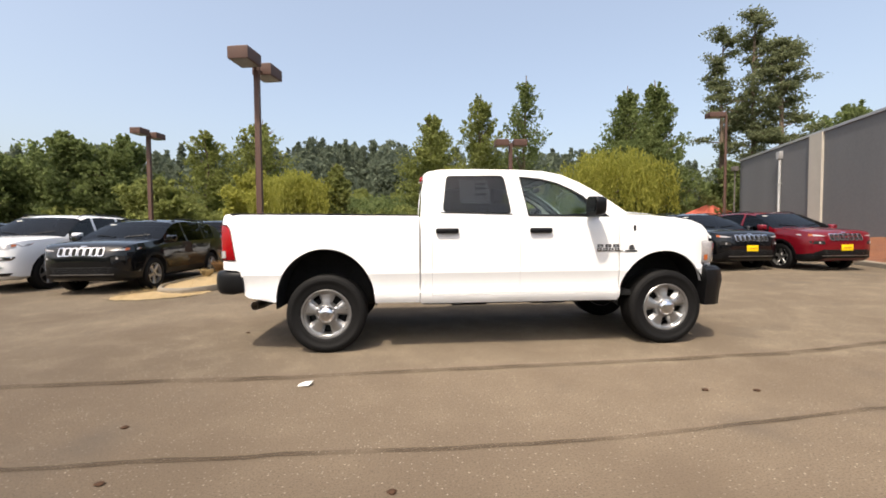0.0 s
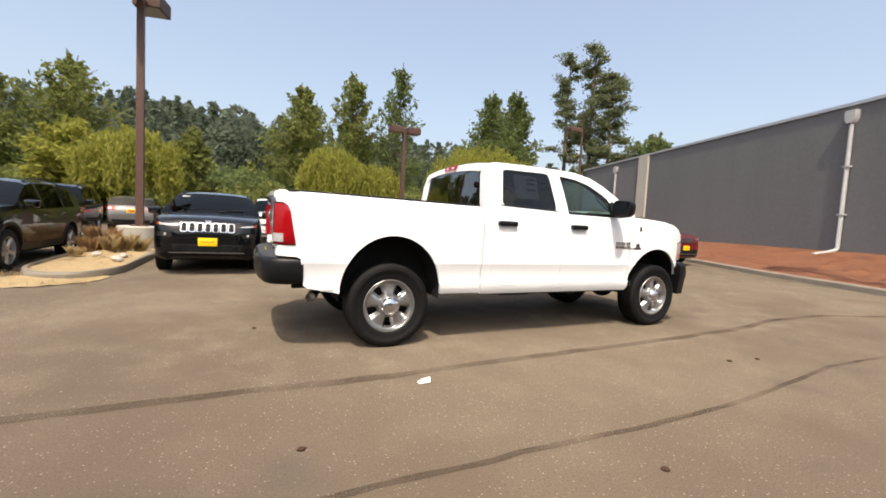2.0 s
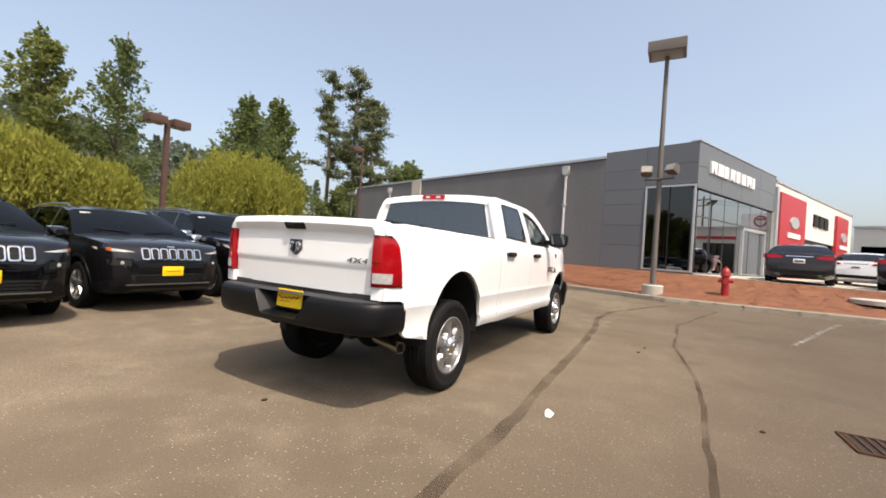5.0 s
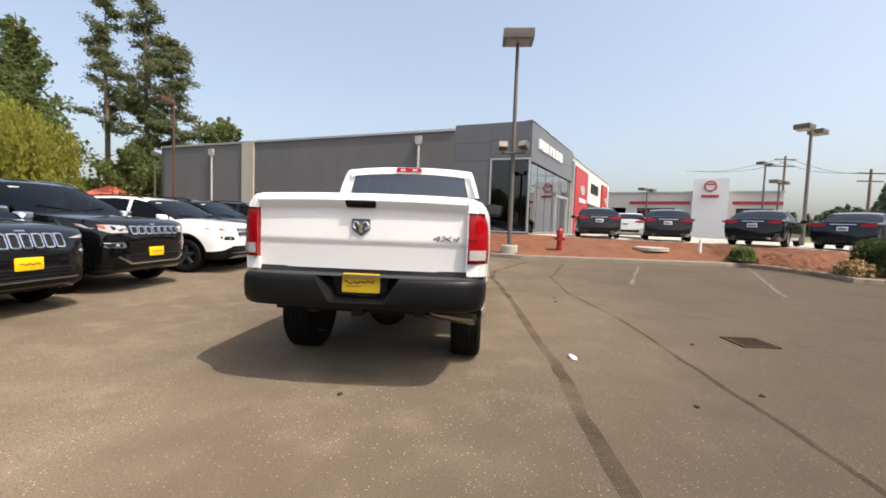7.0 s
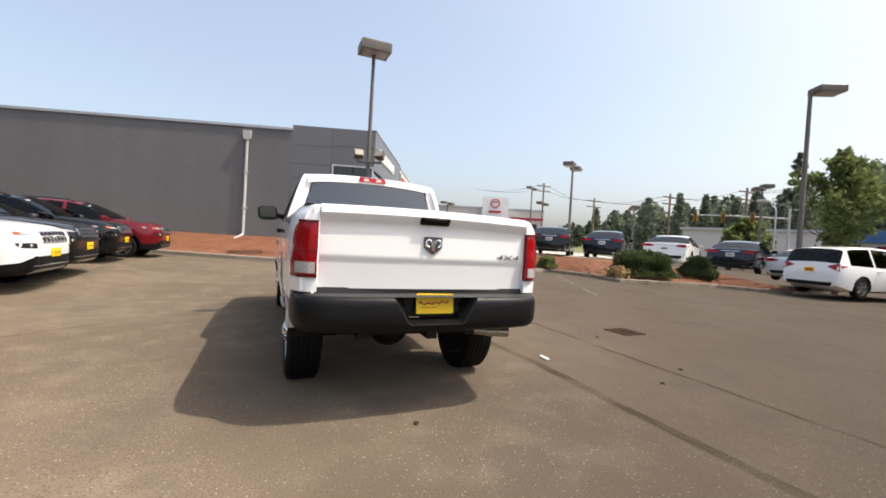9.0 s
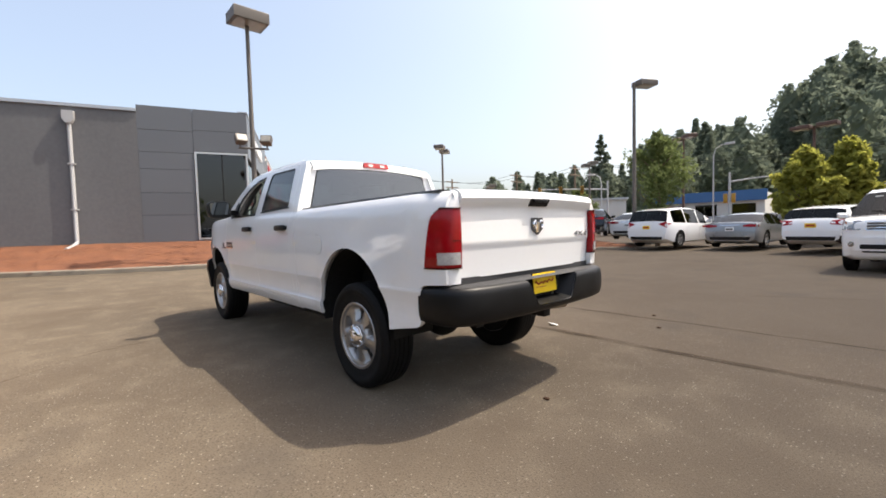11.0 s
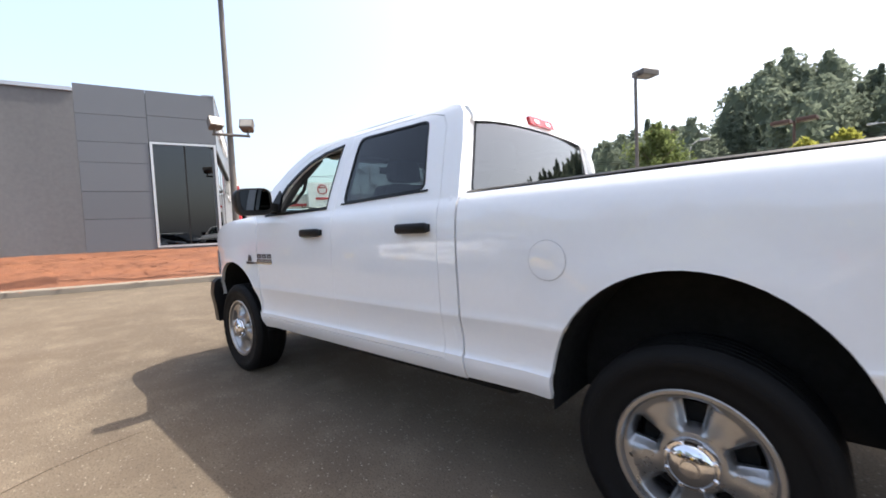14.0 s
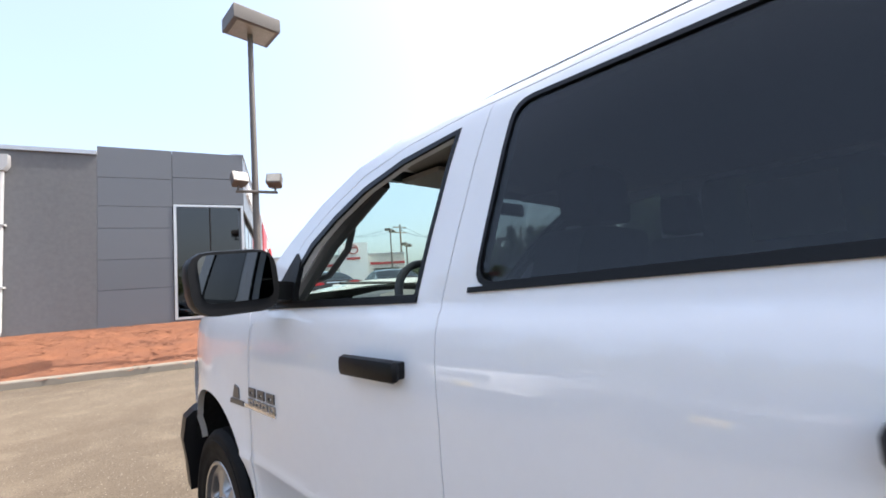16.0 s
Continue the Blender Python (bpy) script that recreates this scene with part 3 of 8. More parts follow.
def build_island():
    ring = rounded(ISLAND, 0.5, 5)
    c = Vector((-5.85, 6.80))
    bm = bmesh.new()
    prof = ((0.0, -0.05), (0.0, 0.10), (0.03, 0.13), (0.14, 0.13), (0.16, 0.02))
    rings = []
    for x, y in ring:
        d = (c - Vector((x, y))).normalized()
        rings.append([(x + d.x * a, y + d.y * a, lot_z(x, y) + h) for a, h in prof])
    rings.append(rings[0])
    loft(bm, rings, caps=False)
    tagged(part("island_kerb", bm, KERB), "low concrete kerb round a dry planting island", "kerb", kind="structure")
    rng = np.random.default_rng(5)
    bm = bmesh.new()
    n = len(ring)
    loops = []
    for s in (0.97, 0.75, 0.5, 0.25):
        loops.append([bm.verts.new((c.x + (x - c.x) * s, c.y + (y - c.y) * s, lot_z(x, y) + 0.09 + 0.05 * (1 - s) + float(rng.normal()) * 0.015)) for x, y in ring])
    for a, b in zip(loops, loops[1:]):
        for k in range(n):
            bm.faces.new((a[k], a[(k + 1) % n], b[(k + 1) % n], b[k]))
    bm.faces.new(loops[-1])
    tagged(part("dry_straw_bed", bm, STRAW), "island of dry yellow straw and dead grass", "planting bed", kind="structure")
    # straw that has spilled on the asphalt before the island
    bm = bmesh.new()
    spill = [(-5.25, 4.10), (-5.35, 3.45), (-5.95, 3.00), (-6.75, 2.95), (-7.00, 3.35), (-6.65, 4.00)]
    sp = rounded(spill, 0.3, 4)
    vs = [bm.verts.new((x, y, lot_z(x, y) + 0.008 + 0.012 * (k % 2))) for k, (x, y) in enumerate(sp)]
    mid = bm.verts.new((-6.05, 3.85, lot_z(-6.05, 3.85) + 0.07))
    for k in range(len(vs)):
        bm.faces.new((vs[k], vs[(k + 1) % len(vs)], mid))
    tagged(part("straw_spill", bm, STRAW), "dry straw spilled on the asphalt before the island", "straw", kind="structure")
    verts, faces = [], []
    for _ in range(2600):
        if rng.uniform() < 0.45:
            x, y, zb = rng.uniform(-6.95, -5.35), rng.uniform(3.05, 4.2), 0.03
        else:
            x, y, zb = rng.uniform(-6.55, -5.2), rng.uniform(3.8, 10.5), 0.13
        a, l, h = rng.uniform(0, 6.28), rng.uniform(0.06, 0.2), rng.uniform(0.0, 0.09)
        z = lot_z(x, y) + zb
        dx, dy, wd = math.cos(a) * l, math.sin(a) * l, 0.006
        i = len(verts)
        verts += [(x, y, z), (x - dy * wd / l, y + dx * wd / l, z), (x + dx, y + dy, z + h)]
        faces.append((i, i + 1, i + 2))
    me = bpy.data.meshes.new("straw")
    me.from_pydata(verts, [], faces)
    me.materials.append(STRAW_BLADE)
    tagged(new("straw", me), "scattered dry straw blades", "straw", kind="stuff")


build_island()


def grass_tuft(x, y, z, h, n, seed, label, material=STRAW_BLADE, spread=0.25):
    rng = np.random.default_rng(seed)
    verts, faces = [], []
    for _ in range(n):
        a, lean, hh = rng.uniform(0, 6.28), rng.uniform(0.1, 0.7), h * rng.uniform(0.5, 1.0)
        r = spread * math.sqrt(rng.uniform())
        bx, by = math.cos(a) * r * 0.4, math.sin(a) * r * 0.4
        dx, dy = math.cos(a), math.sin(a)
        i = len(verts)
        verts += [(bx - dy * 0.005, by + dx * 0.008, 0), (bx + dy * 0.005, by - dx * 0.008, 0), (bx + dx * lean * hh * 0.4 + dy * 0.006, by + dy * lean * hh * 0.4 - dx * 0.006, hh * 0.7), (bx + dx * lean * hh, by + dy * lean * hh, hh)]
        faces += [(i, i + 1, i + 2), (i, i + 2, i + 3)]
    me = bpy.data.meshes.new("grass_tuft")
    me.from_pydata(verts, [], faces)
    me.materials.append(material)
    ob = new("grass_tuft", me)
    ob.location = (x, y, z)
    tagged(ob, label, "grass tuft", "dry grass tufts")


for k, (gx, gy, gh) in enumerate([(-5.75, 7.05, 0.45), (-6.00, 6.90, 0.4), (-5.50, 7.20, 0.36), (-6.35, 6.00, 0.22), (-5.65, 9.00, 0.4)]):
    grass_tuft(gx, gy, lot_z(gx, gy) + 0.11, gh, 220, 40 + k, "dry yellow-brown grass tuft by the lamp planter")
for k, (gx, gy, gh) in enumerate([(-6.30, 7.70, 0.60), (-6.37, 7.00, 0.38)]):
    grass_tuft(gx, gy, lot_z(gx, gy) + 0.10, gh, 300, 50 + k, "reddish-brown dry brush beside the lamp planter", DRY_BRUSH, 0.4)
for k, (bx, by, bs) in enumerate([(-5.50, 5.30, 0.14), (-6.05, 6.10, 0.12), (-5.55, 5.90, 0.11)]):
    bmr = bmesh.new()
    bmesh.ops.create_icosphere(bmr, subdivisions=2, radius=bs)
    for v in bmr.verts:
        v.co = v.co * (0.8 + 0.4 * noise.noise(v.co * 9 + Vector((k, 0, 0))))
        v.co.z *= 0.6
    rk = tagged(part("rock", bmr, CONCRETE), "pale rough rock at the island's edge", "rock", "rocks on the island")
    rk.location = (bx, by, lot_z(bx, by) + 0.15)


# ---------------------------------------------------------------- building
WALL_O, WALL_U, WALL_N = Vector((14.31, 0.34, 0)), Vector((0.3048, 0.9524, 0)), Vector((0.9524, -0.3048, 0))
CORNER = WALL_O + WALL_U * -3.70
FRONT_D = Vector((0.9148, -0.4039, 0))
FRONT_N = Vector((-0.4039, -0.9148, 0))


def wall_at(s, z, w):
    """On the long wall: s along it, w metres into the building."""
    return WALL_O + WALL_U * s + WALL_N * w + Vector((0, 0, z))


def front_at(s, z, w):
    """On the show front: s away from the corner, w metres out of it."""
    return CORNER + FRONT_D * s + FRONT_N * w + Vector((0, 0, z))


def slab(bm, put, s0, s1, z0, z1, w0, w1):
    return prism(bm, [(s0, z0), (s1, z0), (s1, z1), (s0, z1)], put, w0, w1)


def build_building():
    bm = bmesh.new()
    slab(bm, wall_at, 0.0, 21.3, 0.3, 5.84, 0.0, 0.3)
    wall = tagged(part("wall_west", bm, WALL_GREY), "long grey painted block wall of the dealership", "wall", kind="structure")
    bm = bmesh.new()
    slab(bm, wall_at, 0.0, 21.3, 5.84, 5.95, -0.06, 0.36)
    part("parapet_cap", bm, CAP_METAL, wall, "pale metal parapet cap")
    bm = slab(bmesh.new(), wall_at, 12.92, 13.86, 0.3, 5.86, -0.10, 0.0)
    part("pilaster", bm, PILASTER, wall, "pale concrete pilaster")
    # end wall and back of the block, so that it is closed
    bm = bmesh.new()
    for a, b in (((21.3, 0.0), (21.3, 18.0)), ((21.3, 18.0), (4.0, 22.0))):
        pa, pb = WALL_O + WALL_U * a[0] + WALL_N * a[1], WALL_O + WALL_U * b[0] + WALL_N * b[1]
        side = (pb - pa).cross(Vector((0, 0, 1))).normalized() * 0.3
        loft(bm, [[pa + Vector((0, 0, 0.3)), pb + Vector((0, 0, 0.3)), pb + Vector((0, 0, 5.9)), pa + Vector((0, 0, 5.9))], [pa + side + Vector((0, 0, 0.3)), pb + side + Vector((0, 0, 0.3)), pb + side + Vector((0, 0, 5.9)), pa + side + Vector((0, 0, 5.9))]])
    tagged(part("wall_back", bm, WALL_GREY), "plain grey rear walls closing the dealership", "wall", kind="structure")
    bm = bmesh.new()
    loft(bm, [[wall_at(21.2, z, 0.2), wall_at(21.2, z, 17.9), front_at(24, z, -0.7), front_at(0.3, z, -0.5), wall_at(0, z, 0.31)] for z in (5.5, 5.56)])
    tagged(part("roof", bm, CAP_METAL), "flat roof of the dealership", "roof", kind="structure")
    # downspouts
    for s, top, wid in ((1.93, 5.66, 0.16), (16.44, 5.58, 0.16)):
        sp = thing("downspout", "grey painted downspout with a box head on the wall", "downspout", None, "downspouts on the wall")
        bm = bmesh.new()
        prism(bm, [(s - wid, top), (s + wid, top), (s + wid, top - 0.28), (s + wid * 0.5, top - 0.42), (s - wid * 0.5, top - 0.42), (s - wid, top - 0.28)], wall_at, -0.20, 0.0)
        part("conductor_head", bm, PIPE_PAINT, sp)
        bm = tube(bmesh.new(), [wall_at(s, top - 0.35, -0.085), wall_at(s, 1.12, -0.085), wall_at(s + 0.01, 1.02, -0.14), wall_at(s + 0.03, 0.93, -0.45), wall_at(s + 0.05, 0.84, -0.95)], 0.065, 10)
        part("pipe", bm, PIPE_PAINT, sp)
        for z in (2.2, 3.8):
            part("strap", slab(bmesh.new(), wall_at, s - 0.10, s + 0.10, z, z + 0.05, -0.155, 0.0), PIPE_PAINT, sp)
    # clad corner block
    blk = tagged(part("wall_clad", slab(bmesh.new(), wall_at, -3.66, -0.005, 0.3, 6.0, 0.045, 0.3), DARK), "grey metal-panel corner block with a tall shop window", "wall", kind="structure")
    rows = [6.10, 5.21, 4.38, 3.75, 2.86, 2.01, 0.6]
    for z1, z0 in zip(rows, rows[1:]):
        bm = bmesh.new()
        prism(bm, [(-0.006, z0 + 0.006), (-1.774, z0 + 0.006), (-1.774, z1 - 0.006), (-0.006, z1 - 0.006)], wall_at, 0.0, 0.04)
        part("cladding_panel", bm, PANEL_GREY, blk)
    for z0, z1a, z1b in ((5.29, 6.10, 6.10), (4.48, 5.29, 5.29)):
        bm = bmesh.new()
        prism(bm, [(-1.786, z0 + 0.006), (-3.694, z0 + 0.01), (-3.694, z1b - 0.006), (-1.786, z1a - 0.006)], wall_at, 0.0, 0.04)
        part("cladding_panel", bm, PANEL_GREY, blk)
    part("cladding_panel", slab(bmesh.new(), wall_at, -1.786, -3.694, 0.6, 1.03, 0.0, 0.04), PANEL_GREY, blk)
    win = thing("window_1", "tall dark shop window in a pale metal frame", "window", kind="structure")
    bm = bmesh.new()
    for s0, s1, z0, z1 in ((-1.80, -1.87, 1.04, 4.46), (-3.61, -3.68, 1.04, 4.46), (-1.87, -3.61, 1.04, 1.10), (-1.87, -3.61, 4.39, 4.46)):
        slab(bm, wall_at, s0, s1, z0, z1, -0.03, 0.04)
    part("window_frame", bm, FRAME_ALU, win)
    part("mullion", slab(bmesh.new(), wall_at, -2.725, -2.765, 1.10, 4.39, -0.01, 0.04), DARK, win)
    for s0, s1 in ((-1.87, -2.725), (-2.765, -3.61)):
        part("pane", slab(bmesh.new(), wall_at, s0, s1, 1.10, 4.39, 0.018, 0.026), SHOP_GLASS, win)
    # show front: band above, glazing below
    fr = tagged(part("wall_front", slab(bmesh.new(), front_at, 0.0, 9.0, 4.3, 6.06, -0.3, -0.045), DARK), "grey metal-panel show front above a glazed showroom", "wall", kind="structure")
    for k in range(4):
        for z0, z1 in ((4.32, 5.16), (5.172, 6.10)):
            part("cladding_panel", slab(bmesh.new(), front_at, 0.01 + k * 2.25, 2.248 + k * 2.25, z0, z1, -0.04, 0.0), PANEL_GREY, fr)
    part("plinth", slab(bmesh.new(), front_at, 0.0, 9.0, 0.5, 1.05, -0.3, 0.0), PANEL_GREY, fr)
    part("soffit_cap", slab(bmesh.new(), front_at, -0.02, 9.0, 6.104, 6.14, -0.34, 0.03), CAP_METAL, fr)
    glz = thing("window_2", "glazed showroom front with pale mullions", "window", kind="structure")
    for k in range(7):
        part("mullion", slab(bmesh.new(), front_at, k * 1.495, k * 1.495 + 0.03, 1.05, 4.3, -0.16, -0.10), BADGE_DARK, glz)
    part("transom", slab(bmesh.new(), front_at, 0.03, 8.97, 3.24, 3.28, -0.105, -0.09), BADGE_DARK, glz)
    for k in range(6):
        part("pane", slab(bmesh.new(), front_at, k * 1.495 + 0.03, (k + 1) * 1.495, 1.05, 4.3, -0.12, -0.11), FRONT_GLASS, glz)
    for s0, s1, z0, z1 in ((4.9, 5.02, 1.05, 3.2), (7.8, 7.92, 1.05, 3.2), (4.9, 7.92, 3.08, 3.2)):
        part("door_frame", slab(bmesh.new(), front_at, s0, s1, z0, z1, -0.10, 0.02), FRAME_ALU, glz)
    # inside: dim floor and back wall of the showroom
    bm = bmesh.new()
    loft(bm, [[front_at(0.4, z, -0.4), front_at(9.0, z, -0.4), front_at(9.0, z, -9), wall_at(3, z, 8), wall_at(-3, z, 0.4)] for z in (1.0, 0.9)])
    tagged(part("floor", bm, CONCRETE), "dim concrete floor of the showroom", "floor", kind="structure")
    bm = bmesh.new()
    prism(bm, [(-3.3, 0.9), (0.5, 0.9), (0.5, 5.7), (-3.3, 5.7)], wall_at, 7.5, 7.8)
    tagged(part("wall_inner", bm, WALL_GREY), "plain grey inner wall of the showroom", "wall", kind="structure")
    # sign of raised plain shapes
    sg = thing("wall_sign", "raised pale block letters shapes on the grey show front", "sign")
    for k in range(8):
        wd = (0.5, 0.55, 0.4, 0.45, 0.4, 0.45, 0.5, 0.3)[k]
        s = 1.0 + k * 0.64
        pts = [(s, 5.02), (s + wd, 5.02), (s + wd, 5.50), (s, 5.50)] if k % 3 else [(s, 5.02), (s + 0.14, 5.02), (s + wd * 0.5, 5.3), (s + wd - 0.14, 5.02), (s + wd, 5.02), (s + wd, 5.50), (s, 5.50)]
        part("letter_block", prism(bmesh.new(), pts, front_at, 0.0, 0.08), SIGN_WHITE, sg)
    # red portal and further shop
    rp = thing("red_portal", "tall red entrance portal panels of the next showroom", "portal", kind="structure")
    part("pillar", slab(bmesh.new(), front_at, 9.4, 14.0, 0.6, 5.40, 0.005, 0.16), SIGN_RED, rp)
    part("pillar", slab(bmesh.new(), front_at, 21.6, 25.0, 0.6, 5.38, 0.005, 0.16), SIGN_RED, rp)
    part("pillar_trim", slab(bmesh.new(), front_at, 9.02, 9.38, 0.6, 5.62, 0.005, 0.10), CAP_METAL, rp)
    for s in (11.8, 23.6):
        part("emblem", prism(bmesh.new(), [(s + 0.75 * math.cos(a), 4.0 + 0.32 * math.sin(a)) for a in np.linspace(0, 2 * math.pi, 20, endpoint=False)], front_at, 0.162, 0.22), CAP_METAL, rp, "silver oval emblem shape")
        part("sign_bar", slab(bmesh.new(), front_at, s - 1.1, s + 1.1, 3.15, 3.42, 0.162, 0.21), SIGN_WHITE, rp)
    ns = tagged(part("wall_next", slab(bmesh.new(), front_at, 9.02, 27.0, 0.6, 5.86, -0.6, 0.0), STUCCO), "pale wall of the next showroom", "wall", kind="structure")
    part("coping", slab(bmesh.new(), front_at, 9.02, 27.0, 5.864, 5.97, -0.64, 0.05), CAP_METAL, ns)
    part("shop_glazing", slab(bmesh.new(), front_at, 14.4, 21.4, 1.0, 3.3, 0.004, 0.04), SHOP_GLASS, ns)
    for k, s in enumerate((16.2, 17.5, 18.7)):
        part("sign_block", slab(bmesh.new(), front_at, s, s + 0.95, 4.2, 4.95, 0.004, 0.08), DARK, ns)


build_building()


def far_showroom():
    a, b = Vector((53.0, -16.0, 0)), Vector((45.0, -33.5, 0))
    d = (b - a).normalized()
    n = Vector((d.y, -d.x, 0))
    n = n if n.x < 0 else -n
    put = lambda s, z, w: a + d * s + n * w + Vector((0, 0, z))
    ln = (b - a).length
    th = thing("far_showroom", "white far showroom with a red stripe and round red emblem", "building", Matrix.Translation((0, -2.3, 0)))
    part("wall", slab(bmesh.new(), put, 0, ln, -0.5, 6.3, -8, 0), STUCCO, th)
    part("roof_cap", slab(bmesh.new(), put, -0.1, ln + 0.1, 6.3, 6.5, -8, 0.15), CAP_METAL, th)
    part("red_stripe", slab(bmesh.new(), put, 3, 10, 4.9, 5.25, 0.01, 0.12), SIGN_RED, th)
    part("red_stripe", slab(bmesh.new(), put, 14.4, ln, 4.9, 5.25, 0.01, 0.12), SIGN_RED, th)
    part("tower", slab(bmesh.new(), put, 10.2, 13.9, -0.4, 7.9, 0.0, 1.2), SIGN_WHITE, th)
    emb = bmesh.new()
    m = Matrix.Translation(put(12.0, 7.0, 1.22)) @ Matrix(((d.x, 0, n.x, 0), (d.y, 0, n.y, 0), (0, 1, 0, 0), (0, 0, 0, 1)))
    lathe(emb, [(0.52, 0.0), (0.66, 0.0), (0.66, 0.1), (0.52, 0.1), (0.52, 0.0)], 28, m)
    part("emblem", emb, SIGN_RED, th, "round red emblem")
    part("emblem_bar", slab(bmesh.new(), put, 11.6, 12.4, 7.15, 7.3, 1.202, 1.3), SIGN_RED, th)
    part("sign_bar", slab(bmesh.new(), put, 11.1, 12.9, 5.65, 5.95, 1.202, 1.3), SIGN_RED, th)
    for s0, s1 in ((0.6, 2.6), (4.0, 8.4), (14.8, 18.4)):
        part("window", slab(bmesh.new(), put, s0, s1, 0.4, 4.4, 0.01, 0.05), SHOP_GLASS, th)


far_showroom()


# ---------------------------------------------------------------- lamps and poles
def shoebox(parent, x, y, z, w, d, h, material, yaw=0.0, tilt=0.0):
    m = Matrix.Translation((x, y, z)) @ Euler((tilt, 0, yaw)).to_matrix().to_4x4()
    bm = bmesh.new()
    r0 = [(-w / 2, -d / 2), (w / 2, -d / 2), (w / 2, d / 2), (-w / 2, d / 2)]
    loft(bm, [[m @ Vector((a * s, b * s, zz)) for a, b in r0] for s, zz in ((0.985, -h / 2), (1.0, -h / 2 + 0.02), (1.0, h / 2 - 0.03), (0.94, h / 2))])
    head = part("lamp_head", bm, material, parent, sharp=20)
    bm = bmesh.new()
    loft(bm, [[m @ Vector((a * 0.82, b * 0.82, zz)) for a, b in r0] for zz in (-h / 2 - 0.012, -h / 2 - 0.001)])
    part("lens", bm, LAMP_LENS, head, "dull glass lens")
    return head


def lamp_post(x, y, z0, z1, heads, material, label, base=0.0, foot=0.30, r=0.075, size=(0.75, 0.6, 0.3), square=False, floods=False, yaw=0.0):
    th = thing("lamp_post", label, "lamp post", Matrix.Translation((x, y, z0)), "lot lamp posts")
    h = z1 - z0
    bm = bmesh.new()
    if square:
        loft(bm, [[(sx * rr, sy * rr, zz) for sx, sy in ((-1, -1), (1, -1), (1, 1), (-1, 1))] for rr, zz in ((r, base), (r * 0.92, h))])
    else:
        tube(bm, [(0, 0, base), (0, 0, h * 0.5), (0, 0, h)], [r, r * 0.85, r * 0.7], 12)
    part("pole", bm, material, th)
    if base:
        part("concrete_base", lathe(bmesh.new(), [(0, -0.1), (foot, -0.1), (foot, base - 0.03), (foot - 0.03, base), (0, base)], 20), CONCRETE, th, "round concrete footing")
        part("base_plate", nbox(-0.17, 0.17, -0.17, 0.17, base, base + 0.03), material, th)
    for dx, dy in heads:
        L = math.hypot(dx, dy)
        if L > 0.05:
            part("arm", tube(bmesh.new(), [(0, 0, h - 0.12), (dx, dy, h - 0.10)], 0.035, 8), material, th)
        shoebox(th, dx, dy, h, size[0], size[1], size[2], material, yaw or math.atan2(dy, dx))
    if floods:
        za = 3.93 - z0
        ay = Vector((WALL_U.x, WALL_U.y, 0))
        part("cross_arm", tube(bmesh.new(), [ay * -0.44 + Vector((-0.1, 0, za)), ay * 0.44 + Vector((-0.1, 0, za))], 0.035, 8), material, th)
        for s in (-1, 1):
            p = ay * 0.39 * s + Vector((-0.12, 0, za + 0.24))
            fl = bmesh.new()
            m = Matrix.Translation(p) @ Euler((0, radians(25), math.atan2(ay.y, ay.x) - math.pi / 2 + s * 0.35)).to_matrix().to_4x4()
            loft(fl, [[m @ Vector((xx, a * 0.16 * sc, b * 0.12 * sc)) for a, b in ((-1, -1), (1, -1), (1, 1), (-1, 1))] for xx, sc in ((0.16, 0.6), (0.05, 0.95), (-0.16, 1.05))])
            f = part("flood_light", fl, material, th, sharp=20)
            ln = bmesh.new()
            loft(ln, [[m @ Vector((xx, a * 0.14, b * 0.10)) for a, b in ((-1, -1), (1, -1), (1, 1), (-1, 1))] for xx in (-0.172, -0.161)])
            part("lens", ln, LAMP_LENS, f, "dull glass lens")
            part("bracket", tube(bmesh.new(), [ay * 0.39 * s + Vector((-0.1, 0, za)), p - Vector((0, 0, 0.10))], 0.025, 6), material, th)
    return th


lamp_post(-5.68, 8.08, lot_z(-6, 8.4) + 0.1, 6.5, [(-0.12, -0.62), (0.12, 0.62)], POLE_BROWN, "brown lamp post with two box heads in a concrete planter", base=0.58, foot=0.48, r=0.082, size=(0.72, 0.62, 0.36), square=True)
lamp_post(9.21, -2.06, 0.36, 7.95, [(-0.1, 0.0)], POLE_GREY, "tall grey-brown lamp post with two flood lights", base=0.28, r=0.085, size=(0.8, 1.05, 0.34), floods=True)
lamp_post(18.2, -18.6, 0.6, 7.05, [(-0.55, 0.75), (0.55, -0.75)], POLE_GREY, "grey lamp post with a pair of box heads", r=0.10, size=(0.85, 0.7, 0.26))
lamp_post(3.95, -18.2, 0.3, 8.0, [(-0.28, -0.55)], POLE_GREY, "tall grey lamp post with one box head", r=0.10, size=(0.95, 0.7, 0.26))
lamp_post(-16.3, 20.6, lot_z(-17, 20), 7.2, [(-0.1, -0.6), (0.1, 0.6)], POLE_BROWN, "brown lamp post with two box heads among parked cars", r=0.10, size=(0.72, 0.62, 0.34), square=True)
lamp_post(-26.0, 31.0, 0.1, 6.2, [(-0.1, -0.6), (0.1, 0.6)], POLE_BROWN, "brown lamp post with two box heads far across the lot", r=0.10, size=(0.72, 0.62, 0.34), square=True)
lamp_post(4.6, 17.5, 0.1, 6.2, [(-0.5, 0.0), (0.5, 0.0)], POLE_BROWN, "brown lamp post with two box heads before the trees", r=0.10, size=(0.72, 0.62, 0.34), square=True)
lamp_post(16.3, 16.3, 0.2, 7.6, [(-0.55, 0.1)], POLE_BROWN, "brown lamp post with one box head beyond the building", r=0.085, size=(0.85, 0.55, 0.24))
